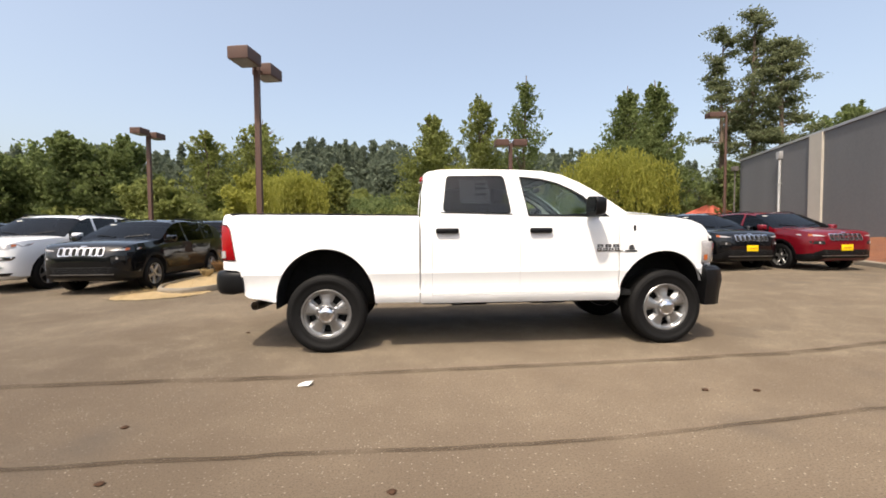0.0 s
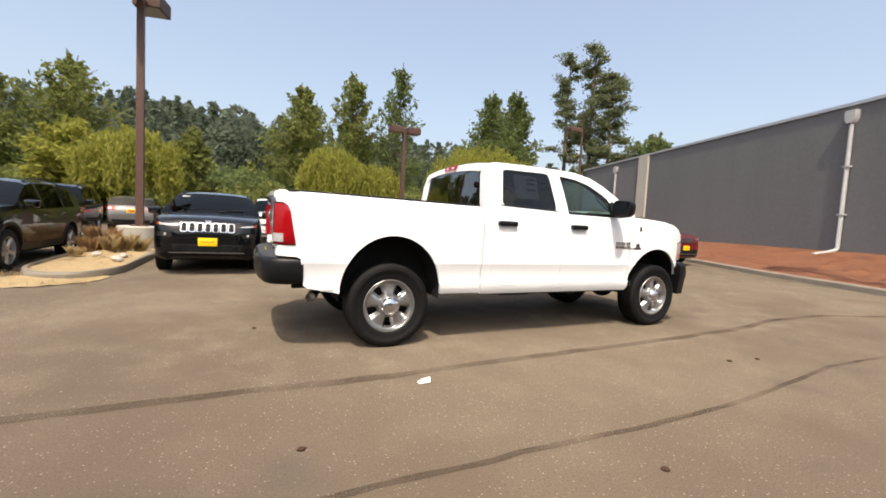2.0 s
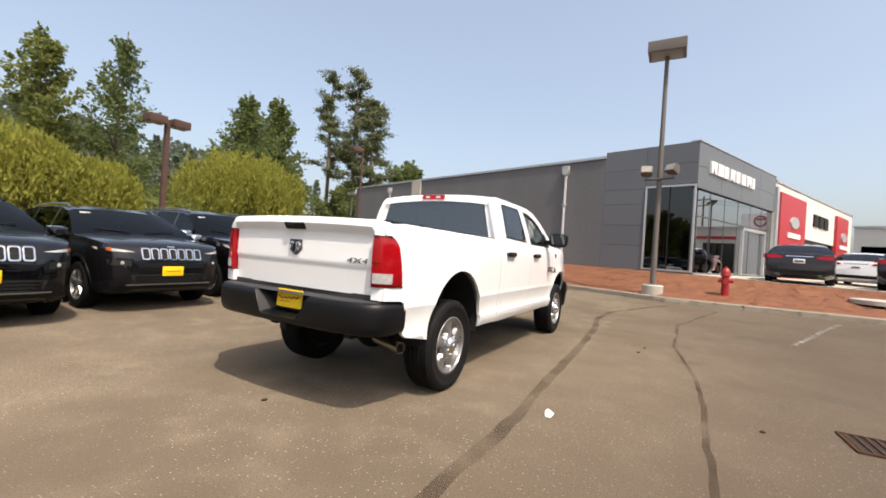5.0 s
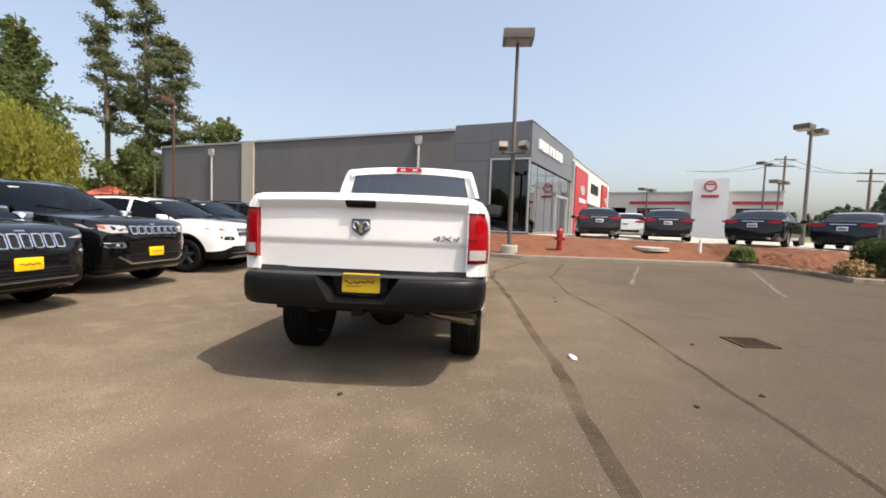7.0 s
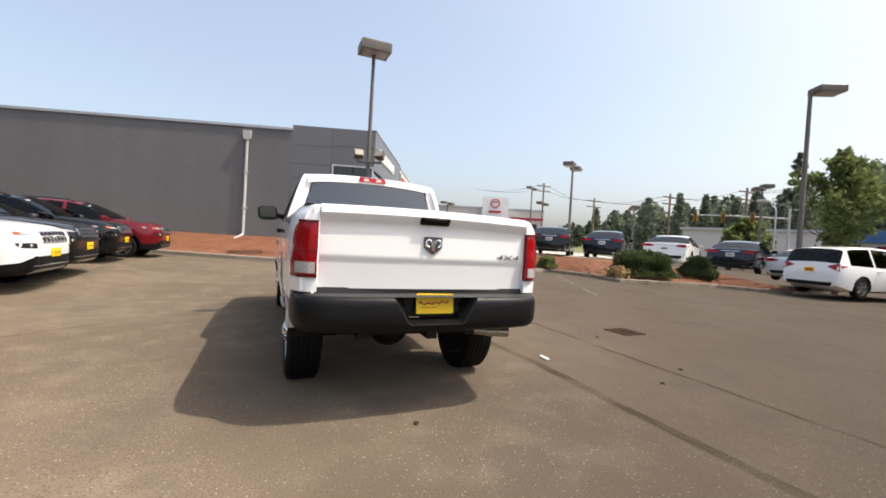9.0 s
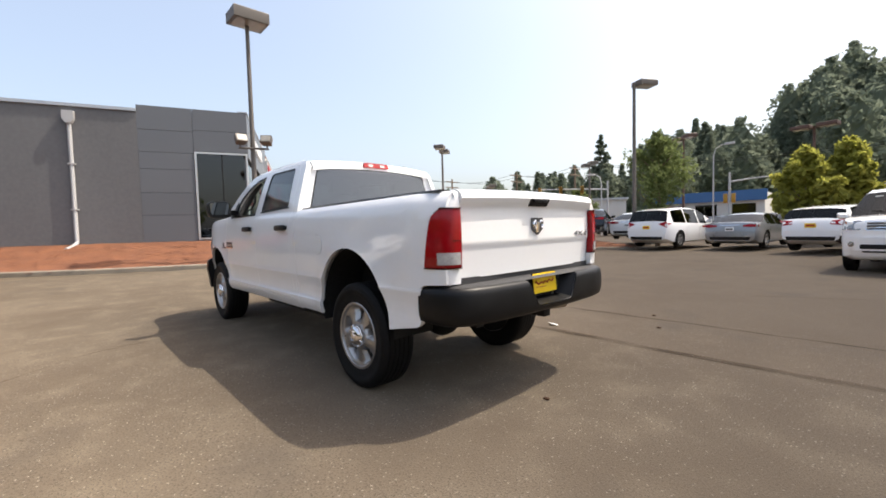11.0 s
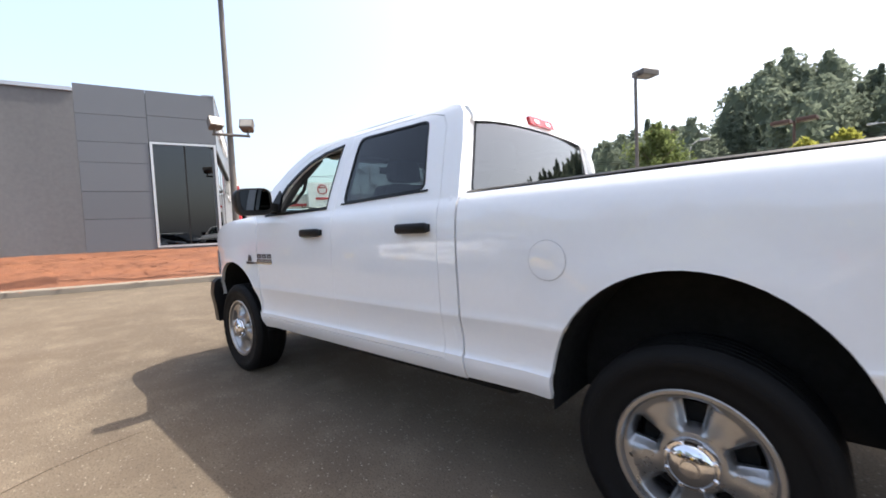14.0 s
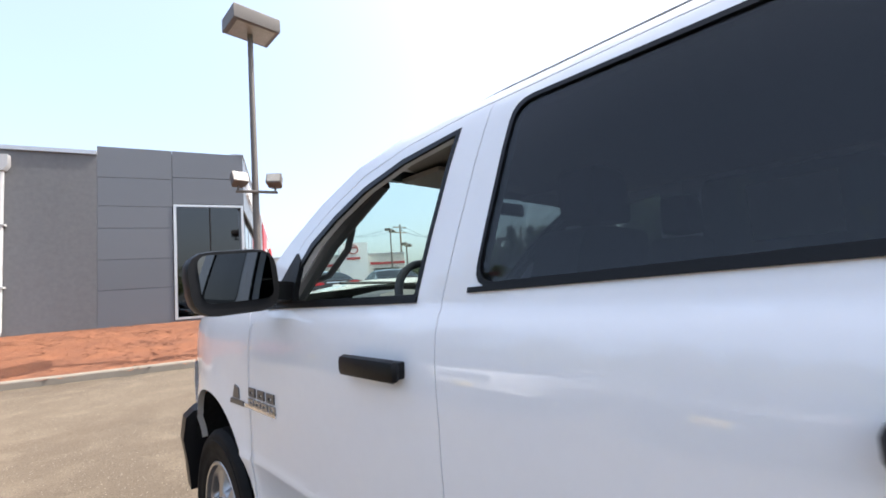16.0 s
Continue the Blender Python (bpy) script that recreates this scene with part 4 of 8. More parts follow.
lamp_post(20.9, 21.2, 0.2, 5.45, [(0.0, 0.0)], POLE_GREY, "slim pale lamp post by the building's end", r=0.06, size=(0.3, 0.3, 0.3))
lamp_post(44.6, -33.3, 0.3, 9.4, [(-0.6, 0.8), (0.6, -0.8)], POLE_GREY, "grey lamp post with a pair of box heads far off", r=0.12, size=(0.9, 0.75, 0.3))
lamp_post(38.0, -30.5, 0.3, 6.6, [(-0.6, 0.8), (0.6, -0.8)], POLE_GREY, "grey lamp post with a pair of box heads far off", r=0.12, size=(0.9, 0.75, 0.3))
lamp_post(25.5, -32.5, 0.3, 5.6, [(-0.6, 0.5), (0.6, -0.5)], POLE_GREY, "grey lamp post with a pair of box heads across the lot", r=0.11, size=(0.9, 0.75, 0.3))
lamp_post(15.5, -35.5, 0.3, 7.0, [(-0.6, 0.5), (0.6, -0.5)], POLE_GREY, "grey lamp post with a pair of box heads across the lot", r=0.11, size=(0.9, 0.75, 0.3))
lamp_post(7.4, -36.1, 0.3, 8.2, [(-0.6, 0.5), (0.6, -0.5)], POLE_BROWN, "dark lamp post with paired box heads across the lot", r=0.11, size=(0.9, 0.75, 0.3))
lamp_post(50.0, -22.6, 0.3, 6.7, [(-0.6, 0.8), (0.6, -0.8)], POLE_GREY, "grey lamp post with paired heads by the far showroom", r=0.11, size=(0.9, 0.75, 0.3))


lamp_post(-1.3, -31.3, 0.2, 6.8, [(-0.62, 0.1), (0.62, -0.1)], POLE_BROWN, "dark lamp post with paired box heads behind young trees", r=0.10, size=(0.95, 0.75, 0.22))


def utility_pole(x, y, h, arms=2):
    th = thing("utility_pole", "weathered wooden utility pole with cross arms", "utility pole", Matrix.Translation((x, y, 0)), "utility poles")
    part("pole", tube(bmesh.new(), [(0, 0, -0.3), (0, 0, h)], [0.17, 0.11], 10), WOOD_POLE, th)
    for k in range(arms):
        part("cross_arm", nbox(-0.06, 0.06, -1.2, 1.2, h - 0.5 - 0.8 * k, h - 0.36 - 0.8 * k), WOOD_POLE, th)


for ux, uy, uh in ((39.5, -40.1, 8.3), (47.0, -37.0, 10.8), (22.5, -45.0, 8.6), (30.0, -43.0, 8.4), (-9.0, -58.0, 9.0)):
    utility_pole(ux, uy, uh)
wires = [(60, -33, 10.6), (47, -37, 10.3), (39.5, -40.1, 7.9), (30, -43, 8.0), (22.5, -45, 8.2), (-9, -58, 8.6), (-30, -62, 8.6)]
for off in (-1.0, 1.0):
    bmw = bmesh.new()
    for a, b in zip(wires, wires[1:]):
        a, b = Vector(a) + Vector((0, off, 0)), Vector(b) + Vector((0, off, 0))
        tube(bmw, [a.lerp(b, i / 8) - Vector((0, 0, 0.6 * math.sin(math.pi * i / 8))) for i in range(9)], 0.02, 5)
    tagged(part("overhead_wire", bmw, DARK), "sagging black overhead wire between the poles", "cable", "overhead wires")

# fire hydrant
hy = thing("fire_hydrant", "red cast-iron fire hydrant standing in the bark", "fire hydrant", Matrix.Translation((10.0, -4.0, 0.42)))
part("barrel", lathe(bmesh.new(), [(0, -0.1), (0.16, -0.1), (0.16, 0.03), (0.105, 0.05), (0.10, 0.62), (0.13, 0.64), (0.13, 0.68), (0.12, 0.70)], 20), HYDRANT_RED, hy)
part("bonnet", lathe(bmesh.new(), [(0.125, 0.70), (0.12, 0.78), (0.08, 0.86), (0.03, 0.89), (0.03, 0.95), (0, 0.95)], 20), HYDRANT_RED, hy)
for ay in (-1, 1):
    part("nozzle_cap", tube(bmesh.new(), [(0, 0, 0.5), (0, ay * 0.19, 0.5)], [0.055, 0.065], 12), HYDRANT_RED, hy)
part("pumper_cap", tube(bmesh.new(), [(0, 0, 0.46), (-0.2, 0, 0.46)], [0.07, 0.085], 14), HYDRANT_RED, hy)

# storm drain
dr = thing("storm_drain", "rusty cast-iron storm drain grate set in the asphalt", "drain", Matrix.Translation((-0.87, -4.17, 0.004)) @ Euler((0, 0, 0.05)).to_matrix().to_4x4() @ Matrix.Diagonal((0.72, 0.72, 1, 1)))
part("pit", nbox(-0.26, 0.26, -0.26, 0.26, -0.02, 0.0005), DARK, dr)
bm = bmesh.new()
for a in (-0.30, 0.26):
    box(bm, a, a + 0.04, -0.30, 0.30, -0.01, 0.012)
    box(bm, -0.26, 0.26, a, a + 0.04, -0.01, 0.011)
part("frame", bm, IRON, dr)
for k in range(6):
    part("grate_bar", nbox(-0.26, 0.26, -0.25 + k * 0.092, -0.21 + k * 0.092, -0.008, 0.009), IRON, dr)

# small litter and a vault lid, boulders, marker
bm = bmesh.new()
for a, b, s in ((0, 0, 1), (0.03, 0.02, 0.6)):
    pts = [(a + s * dx, b + s * dy, dz) for dx, dy, dz in ((-0.05, -0.025, 0.006), (0.045, -0.03, 0.012), (0.06, 0.02, 0.03), (0.0, 0.035, 0.022), (-0.05, 0.02, 0.008))]
    loft(bm, [pts, [(x, y, z + 0.004) for x, y, z in pts]])
tagged(part("litter", bm, PAPER), "crumpled white scrap of paper on the asphalt", "litter").location = (-1.898, -1.881, 0.0)
rngl = np.random.default_rng(9)
for k, (lx, ly) in enumerate([(-2.9, -2.55), (-2.6, -3.2), (1.35, -2.3), (1.75, -2.35), (-1.1, -3.4), (-3.1, 0.1), (-3.6, -1.0), (-0.2, -2.25), (-4.4, -4.6), (2.6, -4.1)][:6]):
    bm = bmesh.new()
    bmesh.ops.create_icosphere(bm, subdivisions=2, radius=0.02)
    for v in bm.verts:
        v.co = Vector((v.co.x * 1.3, v.co.y, v.co.z * 0.45)) * (1 + 0.35 * float(rngl.normal()) * 0.4)
    st = part("pebble", bm, IRON)
    st.location = (lx, ly, lot_z(lx, ly) + 0.008)
    tagged(st, "small dark clod on the asphalt", "pebble", "loose clods on the asphalt")
vault = tagged(part("manhole_cover", lathe(bmesh.new(), [(0, 0), (0.62, 0), (0.62, 0.12), (0.5, 0.14), (0, 0.14)], 24), CONCRETE), "round concrete manhole cover in the bark", "manhole cover")
vault.location = (10.6, -7.6, 0.56)
bm = bmesh.new()
tube(bm, [(0, 0, -0.1), (0, 0, 0.55)], 0.05, 10)
mk = tagged(part("marker_post", bm, SIGN_WHITE), "short white marker post in the bark", "marker post")
mk.location = (10.2, -9.2, 0.5)


# ---------------------------------------------------------------- pickup truck (heading +x, rear axle at x = -1.8975)
SIDE = [(0.48, 0.905), (0.53, 0.934), (0.575, 0.953), (0.60, 0.959), (0.640, 0.962), (0.655, 0.950), (0.70, 0.947), (0.76, 0.953), (0.82, 0.966), (0.855, 0.976), (0.868, 0.9725), (0.98, 0.977), (1.10, 0.982), (1.25, 0.982), (1.34, 0.975), (1.40, 0.962), (1.44, 0.944), (1.47, 0.920), (1.50, 0.885)]
GREEN = [(1.40, 0.955), (1.45, 0.935), (1.60, 0.897), (1.80, 0.838), (1.92, 0.795), (1.97, 0.765), (2.01, 0.715)]
ARCHES = ((-1.892, 0.56, 0.515, 0.560), (1.835, 0.54, 0.520, 0.525))


def half_width(x, z, green=False):
    """Half the truck's width at a place along and up its side."""
    y = interp(GREEN if green else SIDE, z)
    if x < -2.2 and z < 0.70:
        y = min(y, 0.946)
    if x > 1.75:
        y -= 0.13 * ((x - 1.75) / 0.8) ** 2
    if x < -2.60:
        y -= 0.068 * ((-2.60 - x) / 0.35) ** 2
    if x < -0.9 and z < 1.44:
        y += 0.004
    for cx, cz, rx, rz in ARCHES:
        r = math.hypot((x - cx) / rx, (z - cz) / rz)
        if r < 1.6 and z > 0.5:
            y += 0.016 * math.exp(-(((r - 1.0) / 0.16) ** 2))
    return y


def side_put(s, green=False):
    return lambda x, z, w: Vector((x, s * (half_width(x, z, green) - w), z))


ZC = [0.53, 0.55, 0.575, 0.60, 0.625, 0.640, 0.655, 0.675, 0.70, 0.73, 0.76, 0.79, 0.82, 0.84, 0.855, 0.868, 0.90, 0.98, 1.04, 1.10, 1.16, 1.22, 1.28, 1.32, 1.36, 1.39, 1.42, 1.44, 1.455, 1.47, 1.485]
XC = lambda a, b, st: list(np.arange(a + st, b, st))
GC = [1.46, 1.50, 1.56, 1.62, 1.68, 1.74, 1.80, 1.86, 1.90, 1.93, 1.95, 1.97]


def wheel_face():
    """Five broad spokes with sunk pockets between them, open through to the brake; the face looks along z."""
    rad = [0.07, 0.095, 0.108, 0.116, 0.124, 0.132, 0.15, 0.17, 0.19, 0.204, 0.212, 0.220, 0.227, 0.233, 0.2385]
    off = [-36, -32, -28, -24.5, -22, -19.5, -16, -10, -5, 0, 5, 10, 16, 19.5, 22, 24.5, 28, 32]

    def high(r, d):
        h = interp([(0.07, 0.117), (0.10, 0.117), (0.12, 0.111), (0.17, 0.101), (0.212, 0.100), (0.227, 0.107), (0.239, 0.110)], r)
        sunk = step01((abs(d) - 17.0) / 6.5) * step01((r - 0.106) / 0.024) * step01((0.230 - r) / 0.014)
        crown = 0.005 * math.cos(math.radians(min(90, abs(d) * 6))) * step01((r - 0.10) / 0.03) * step01((0.225 - r) / 0.02)
        return h - 0.036 * sunk + crown

    bm = bmesh.new()
    ang = [(72 * k + d, d) for k in range(5) for d in off]
    top = [[bm.verts.new((r * math.cos(radians(90 + a)), r * math.sin(radians(90 + a)), high(r, d))) for a, d in ang] for r in rad]
    low = [[bm.verts.new((v.co.x, v.co.y, 0.045)) for v in row] for row in top]
    n = len(ang)
    gone = lambda i, j: 0.127 < (rad[i] + rad[i + 1]) / 2 < 0.214 and abs((ang[j][1] + (ang[(j + 1) % n][1] if ang[(j + 1) % n][1] != -36 else 36)) / 2) > 24
    for i in range(len(rad) - 1):
        for j in range(n):
            k = (j + 1) % n
            if gone(i, j):
                continue
            bm.faces.new((top[i][j], top[i + 1][j], top[i + 1][k], top[i][k]))
            if i + 1 < len(rad) - 1 and gone(i + 1, j):
                bm.faces.new((top[i + 1][j], low[i + 1][j], low[i + 1][k], top[i + 1][k]))
            if i and gone(i - 1, j):
                bm.faces.new((top[i][k], low[i][k], low[i][j], top[i][j]))
            if gone(i, k):
                bm.faces.new((top[i + 1][k], low[i + 1][k], low[i][k], top[i][k]))
            if gone(i, j - 1):
                bm.faces.new((top[i][j], low[i][j], low[i + 1][j], top[i + 1][j]))
    loose = [v for v in bm.verts if not v.link_faces]
    bmesh.ops.delete(bm, geom=loose, context="VERTS")
    return bm


def build_truck():
    tk = thing("pickup_truck", "white crew cab pickup truck with black bumpers, parked on asphalt", "truck")

    # ---- wheels
    def wheel(x, s):
        wm = Matrix.Translation((x, s * 0.80, 0.42)) @ Euler((radians(-90 if s > 0 else 90), 0, 0)).to_matrix().to_4x4()
        wm = wm @ Matrix.Rotation((0.0 if x < 0 else 0.12) * -s, 4, "Z")
        tread = [(0.262, -0.125), (0.30, -0.135), (0.36, -0.138), (0.395, -0.132), (0.412, -0.115)]
        for k in range(5):
            a = -0.105 + k * 0.0425
            tread += [(0.42, a), (0.42, a + 0.034), (0.411, a + 0.036), (0.411, a + 0.0405)]
        tread += [(0.42, 0.108), (0.412, 0.118), (0.398, 0.131), (0.385, 0.136), (0.372, 0.1375), (0.370, 0.141), (0.345, 0.142), (0.342, 0.139), (0.30, 0.137), (0.275, 0.131), (0.262, 0.122)]
        w = new("wheel")
        w.parent = tk
        w.matrix_basis = wm
        bm = bmesh.new()
        lathe(bm, tread + [tread[0]], 56)
        part("tyre", bm, TYRE, w, "black rubber tyre", sharp=50)
        bm = bmesh.new()
        lathe(bm, [(0.262, -0.12), (0.262, 0.118), (0.268, 0.124), (0.262, 0.130), (0.248, 0.128), (0.240, 0.112), (0.236, 0.05), (0.236, -0.12), (0.262, -0.12)], 56)
        part("rim", bm, ALLOY, w, "bright alloy rim")
        part("spokes", wheel_face(), ALLOY, w, "five-spoke bright alloy wheel face", sharp=42)
        part("brake_drum", lathe(bmesh.new(), [(0, 0.02), (0.19, 0.02), (0.19, -0.05), (0.232, -0.08), (0.232, -0.11), (0, -0.11)], 28), DARK, w)
        # added dark disc covers the rim's back, standing for shade beneath the truck
        part("dark_wheel_back", lathe(bmesh.new(), [(0, -0.121), (0.258, -0.121), (0.258, -0.127), (0, -0.127)], 28), DARK, w)
        part("hub_cap", lathe(bmesh.new(), [(0.092, 0.105), (0.092, 0.136), (0.088, 0.142), (0.078, 0.144), (0.074, 0.152), (0.060, 0.162), (0.034, 0.168), (0.031, 0.163), (0.027, 0.171), (0, 0.173)], 32), CHROME, w, "chrome hub cap")
        for k in range(8):
            a = radians(22.5 + 45 * k)
            part("lug_nut", lathe(bmesh.new(), [(0.011, 0.100), (0.011, 0.128), (0.006, 0.134), (0, 0.134)], 8, Matrix.Translation((0.083 * math.cos(a), 0.083 * math.sin(a), 0.016))), CHROME, w)
        part("valve", tube(bmesh.new(), [(0.225 * math.cos(0.2), 0.225 * math.sin(0.2), 0.10), (0.205 * math.cos(0.2), 0.205 * math.sin(0.2), 0.125)], 0.004, 6), BLACK_PLASTIC, w)

    for x in (-1.8975, 1.8975):
        for s in (-1, 1):
            wheel(x, s)

    # ---- side panels, left and right
    arch_r = arc(-1.892, 0.56, 0.515, 0.560, 0, 180, 28)
    bed_out = [(-2.945, 1.485), (-2.945, 1.384), (-2.908, 1.384), (-2.868, 1.354), (-2.848, 1.30), (-2.798, 1.010), (-2.945, 1.000), (-2.945, 0.908), (-2.79, 0.900), (-2.755, 0.882), (-2.725, 0.64), (-2.69, 0.613)] + [(-2.40, 0.60)] + arch_r[::-1] + [(-1.37, 0.535), (-0.902, 0.530), (-0.902, 1.462)]
    fa = arc(1.835, 0.54, 0.520, 0.525, 0, 180, 28)
    fen_out = [(1.325, 0.54), (1.318, 1.38), (1.395, 1.455), (1.45, 1.465), (1.75, 1.452), (1.98, 1.435), (2.18, 1.405), (2.32, 1.355), (2.395, 1.285), (2.415, 1.18), (2.33, 1.165), (2.325, 0.905), (2.345, 0.885), (2.33, 0.79), (2.335, 0.72)] + [p for p in fa if p[1] > 0.55 and not (p[0] > 2.33)]
    cab_out = [(-0.885, 0.515), (1.31, 0.515), (1.31, 1.385), (1.40, 1.462), (1.43, 1.49), (1.12, 1.715), (0.92, 1.835), (0.72, 1.925), (0.50, 1.972), (0.2, 1.99), (-0.3, 1.995), (-0.66, 1.985), (-0.80, 1.955), (-0.84, 1.90), (-0.868, 1.75), (-0.885, 1.47)]
    door_hole = [(-0.765, 0.605), (1.297, 0.605), (1.300, 1.385), (1.222, 1.462), (1.0, 1.705), (0.84, 1.80), (0.67, 1.880), (0.45, 1.928), (0.2, 1.948), (-0.3, 1.952), (-0.60, 1.945), (-0.70, 1.915), (-0.735, 1.85), (-0.755, 1.6), (-0.765, 1.45)]
    rear_door = [(-0.7622, 0.609), (0.1985, 0.609), (0.1925, 1.20), (0.2055, 1.46), (0.1205, 1.9455), (-0.3, 1.949), (-0.60, 1.942), (-0.698, 1.912), (-0.7322, 1.85), (-0.7522, 1.6), (-0.7622, 1.45)]
    front_door = [(0.2015, 0.609), (1.2942, 0.609), (1.297, 1.385), (1.2195, 1.4605), (0.998, 1.7025), (0.8385, 1.797), (0.669, 1.877), (0.449, 1.925), (0.2, 1.945), (0.1235, 1.9455), (0.2085, 1.46), (0.1955, 1.20)]
    rear_win = rounded([(-0.640, 1.512), (0.110, 1.488), (0.046, 1.915), (-0.590, 1.908)], 0.05)
    front_win = [(0.305, 1.475), (1.115, 1.470), (0.93, 1.672), (0.80, 1.752), (0.64, 1.825), (0.46, 1.872), (0.232, 1.897)]

    def door_put(s):
        return lambda x, z, w: Vector((x, s * (half_width(x, z, z > 1.44) - w), z))

    for s in (-1, 1):
        put = door_put(s)
        bed = part("bed_side", panel(bed_out, [], side_put(s), 0.03, XC(-2.95, -0.9, 0.1), ZC), WHITE, tk)
        part("fender", panel(fen_out, [], side_put(s), 0.03, XC(1.3, 2.4, 0.07), ZC), WHITE, tk)
        part("cab_side", panel(cab_out, [door_hole], put, 0.05, XC(-0.885, 1.43, 0.12), ZC + GC), WHITE, tk)
        rd = part("rear_door", panel(rear_door, [rear_win], put, 0.04, XC(-0.76, 0.2, 0.12), ZC + GC), WHITE, tk)
        fd = part("front_door", panel(front_door, [front_win], put, 0.04, XC(0.2, 1.3, 0.12), ZC + GC), WHITE, tk)
        part("window", panel([(x * 1.0, z) for x, z in rounded([(-0.647, 1.505), (0.118, 1.481), (0.054, 1.922), (-0.596, 1.915)], 0.05)], [], lambda x, z, w, p=put: p(x, z, w + 0.005), 0.005, [-0.4, -0.2], GC), GLASS_DARK, rd, "dark tinted window")
        if s < 0:
            part("window", panel([(0.298, 1.470), (1.122, 1.465), (0.935, 1.679), (0.803, 1.759), (0.643, 1.832), (0.46, 1.879), (0.225, 1.904)], [], lambda x, z, w, p=put: p(x, z, w + 0.012), 0.005, [0.5, 0.8], GC), GLASS_CLEAR, fd, "clear door window")
            st = part("window_sticker", panel([(-0.45, 1.60), (-0.12, 1.595), (-0.13, 1.86), (-0.45, 1.865)], [], lambda x, z, w, p=put: p(x, z, w + 0.0120), 0.001, [], GC), PAPER, rd, "pale paper sticker inside the glass")
            for zz in (1.82, 1.77, 1.70):
                part("print_bar", panel([(-0.28, zz - 0.012), (-0.16, zz - 0.013), (-0.16, zz + 0.012), (-0.28, zz + 0.012)], [], lambda x, z, w, p=put: p(x, z, w + 0.0107), 0.001), BADGE_DARK, st)
        # belt and window seals
        part("belt_seal", panel([(-0.665, 1.496), (0.126, 1.474), (0.125, 1.486), (-0.665, 1.508)], [], lambda x, z, w, p=put: p(x, z, w - 0.006), 0.02, [-0.3]), BLACK_PLASTIC, rd)
        part("belt_seal", panel([(0.296, 1.456), (1.215, 1.449), (1.21, 1.464), (0.294, 1.472)], [], lambda x, z, w, p=put: p(x, z, w - 0.006), 0.02, [0.6, 0.9]), BLACK_PLASTIC, fd)
        seal = rounded([(-0.646, 1.507), (0.115, 1.483), (0.050, 1.919), (-0.594, 1.912)], 0.052)
        part("window_seal", panel(seal, [rounded([(-0.634, 1.516), (0.105, 1.493), (0.040, 1.907), (-0.584, 1.900)], 0.05)], lambda x, z, w, p=put: p(x, z, w - 0.001), 0.005, [-0.4, -0.2], GC), BLACK_PLASTIC, rd)
        fseal = [(0.296, 1.464), (1.126, 1.461), (0.94, 1.685), (0.806, 1.764), (0.645, 1.838), (0.46, 1.885), (0.220, 1.908)]
        fin = [(0.308, 1.477), (1.100, 1.474), (0.922, 1.664), (0.795, 1.744), (0.636, 1.818), (0.457, 1.866), (0.237, 1.892)]
        part("window_seal", panel(fseal, [fin], lambda x, z, w, p=put: p(x, z, w - 0.002), 0.012, [0.5, 0.8], GC), BLACK_PLASTIC, fd)
        sail = [(0.985, 1.475), (1.20, 1.462), (1.03, 1.655), (0.985, 1.62)]
        part("mirror_sail", panel(sail, [], lambda x, z, w, p=put: p(x, z, w - 0.008), 0.02, [], GC), BLACK_PLASTIC, fd)
        # handles
        for door, x0 in ((rd, -0.725), (fd, 0.300)):
            bm = bmesh.new()
            y = half_width(x0, 1.30)
            box(bm, x0, x0 + 0.245, s * (y + 0.012), s * (y + 0.044), 1.272, 1.328, 0.016)
            h = part("door_handle", bm, BLACK_PLASTIC, door, "black pull handle")
            part("handle_mount", nbox(x0 + 0.005, x0 + 0.05, s * (y - 0.006), s * (y + 0.02), 1.280, 1.320, 0.004), BLACK_PLASTIC, h)
            part("handle_mount", nbox(x0 + 0.195, x0 + 0.24, s * (y - 0.006), s * (y + 0.02), 1.280, 1.320, 0.004), BLACK_PLASTIC, h)
        # mirror
        mr = new("side_mirror")
        mr.parent = tk
        bm = bmesh.new()
        rings = []
        for xx, sc in ((1.045, 0.55), (1.03, 0.82), (0.99, 0.97), (0.93, 1.0), (0.915, 0.97)):
            ring = rounded([(1.00, 1.455), (1.27, 1.445), (1.295, 1.645), (1.02, 1.665)], 0.07)
            c = (1.14, 1.56)
            rings.append([(xx, s * (c[0] + (a - c[0]) * sc), c[1] + (b - c[1]) * sc) for a, b in ring])
        loft(bm, rings)
        part("housing", bm, BLACK_PLASTIC, mr, "black mirror housing")
        part("mirror_glass", prism(bmesh.new(), rounded([(1.03, 1.495), (1.245, 1.487), (1.262, 1.635), (1.045, 1.650)], 0.035), lambda a, b, w: Vector((0.9135 - w + 0.02 * (a - 1.14), s * a, b)), -0.006, 0.005), MIRROR, mr, "silvered mirror glass")
        part("arm", loft(bmesh.new(), [[(xx, s * 0.90, zz) for xx, zz in ((1.00, 1.475), (1.12, 1.468), (1.10, 1.545), (1.01, 1.545))], [(xx, s * 1.03, zz) for xx, zz in ((0.95, 1.49), (1.05, 1.485), (1.04, 1.555), (0.96, 1.555))]]), BLACK_PLASTIC, mr)
        # tail light wrapping the corner
        tl = new("tail_light")
        tl.parent = tk
        def lens_front(zz):
            return -2.802 - 0.055 * (zz - 1.008) / 0.34 - 0.055 * step01((zz - 1.30) / 0.085) ** 2

        rings = []
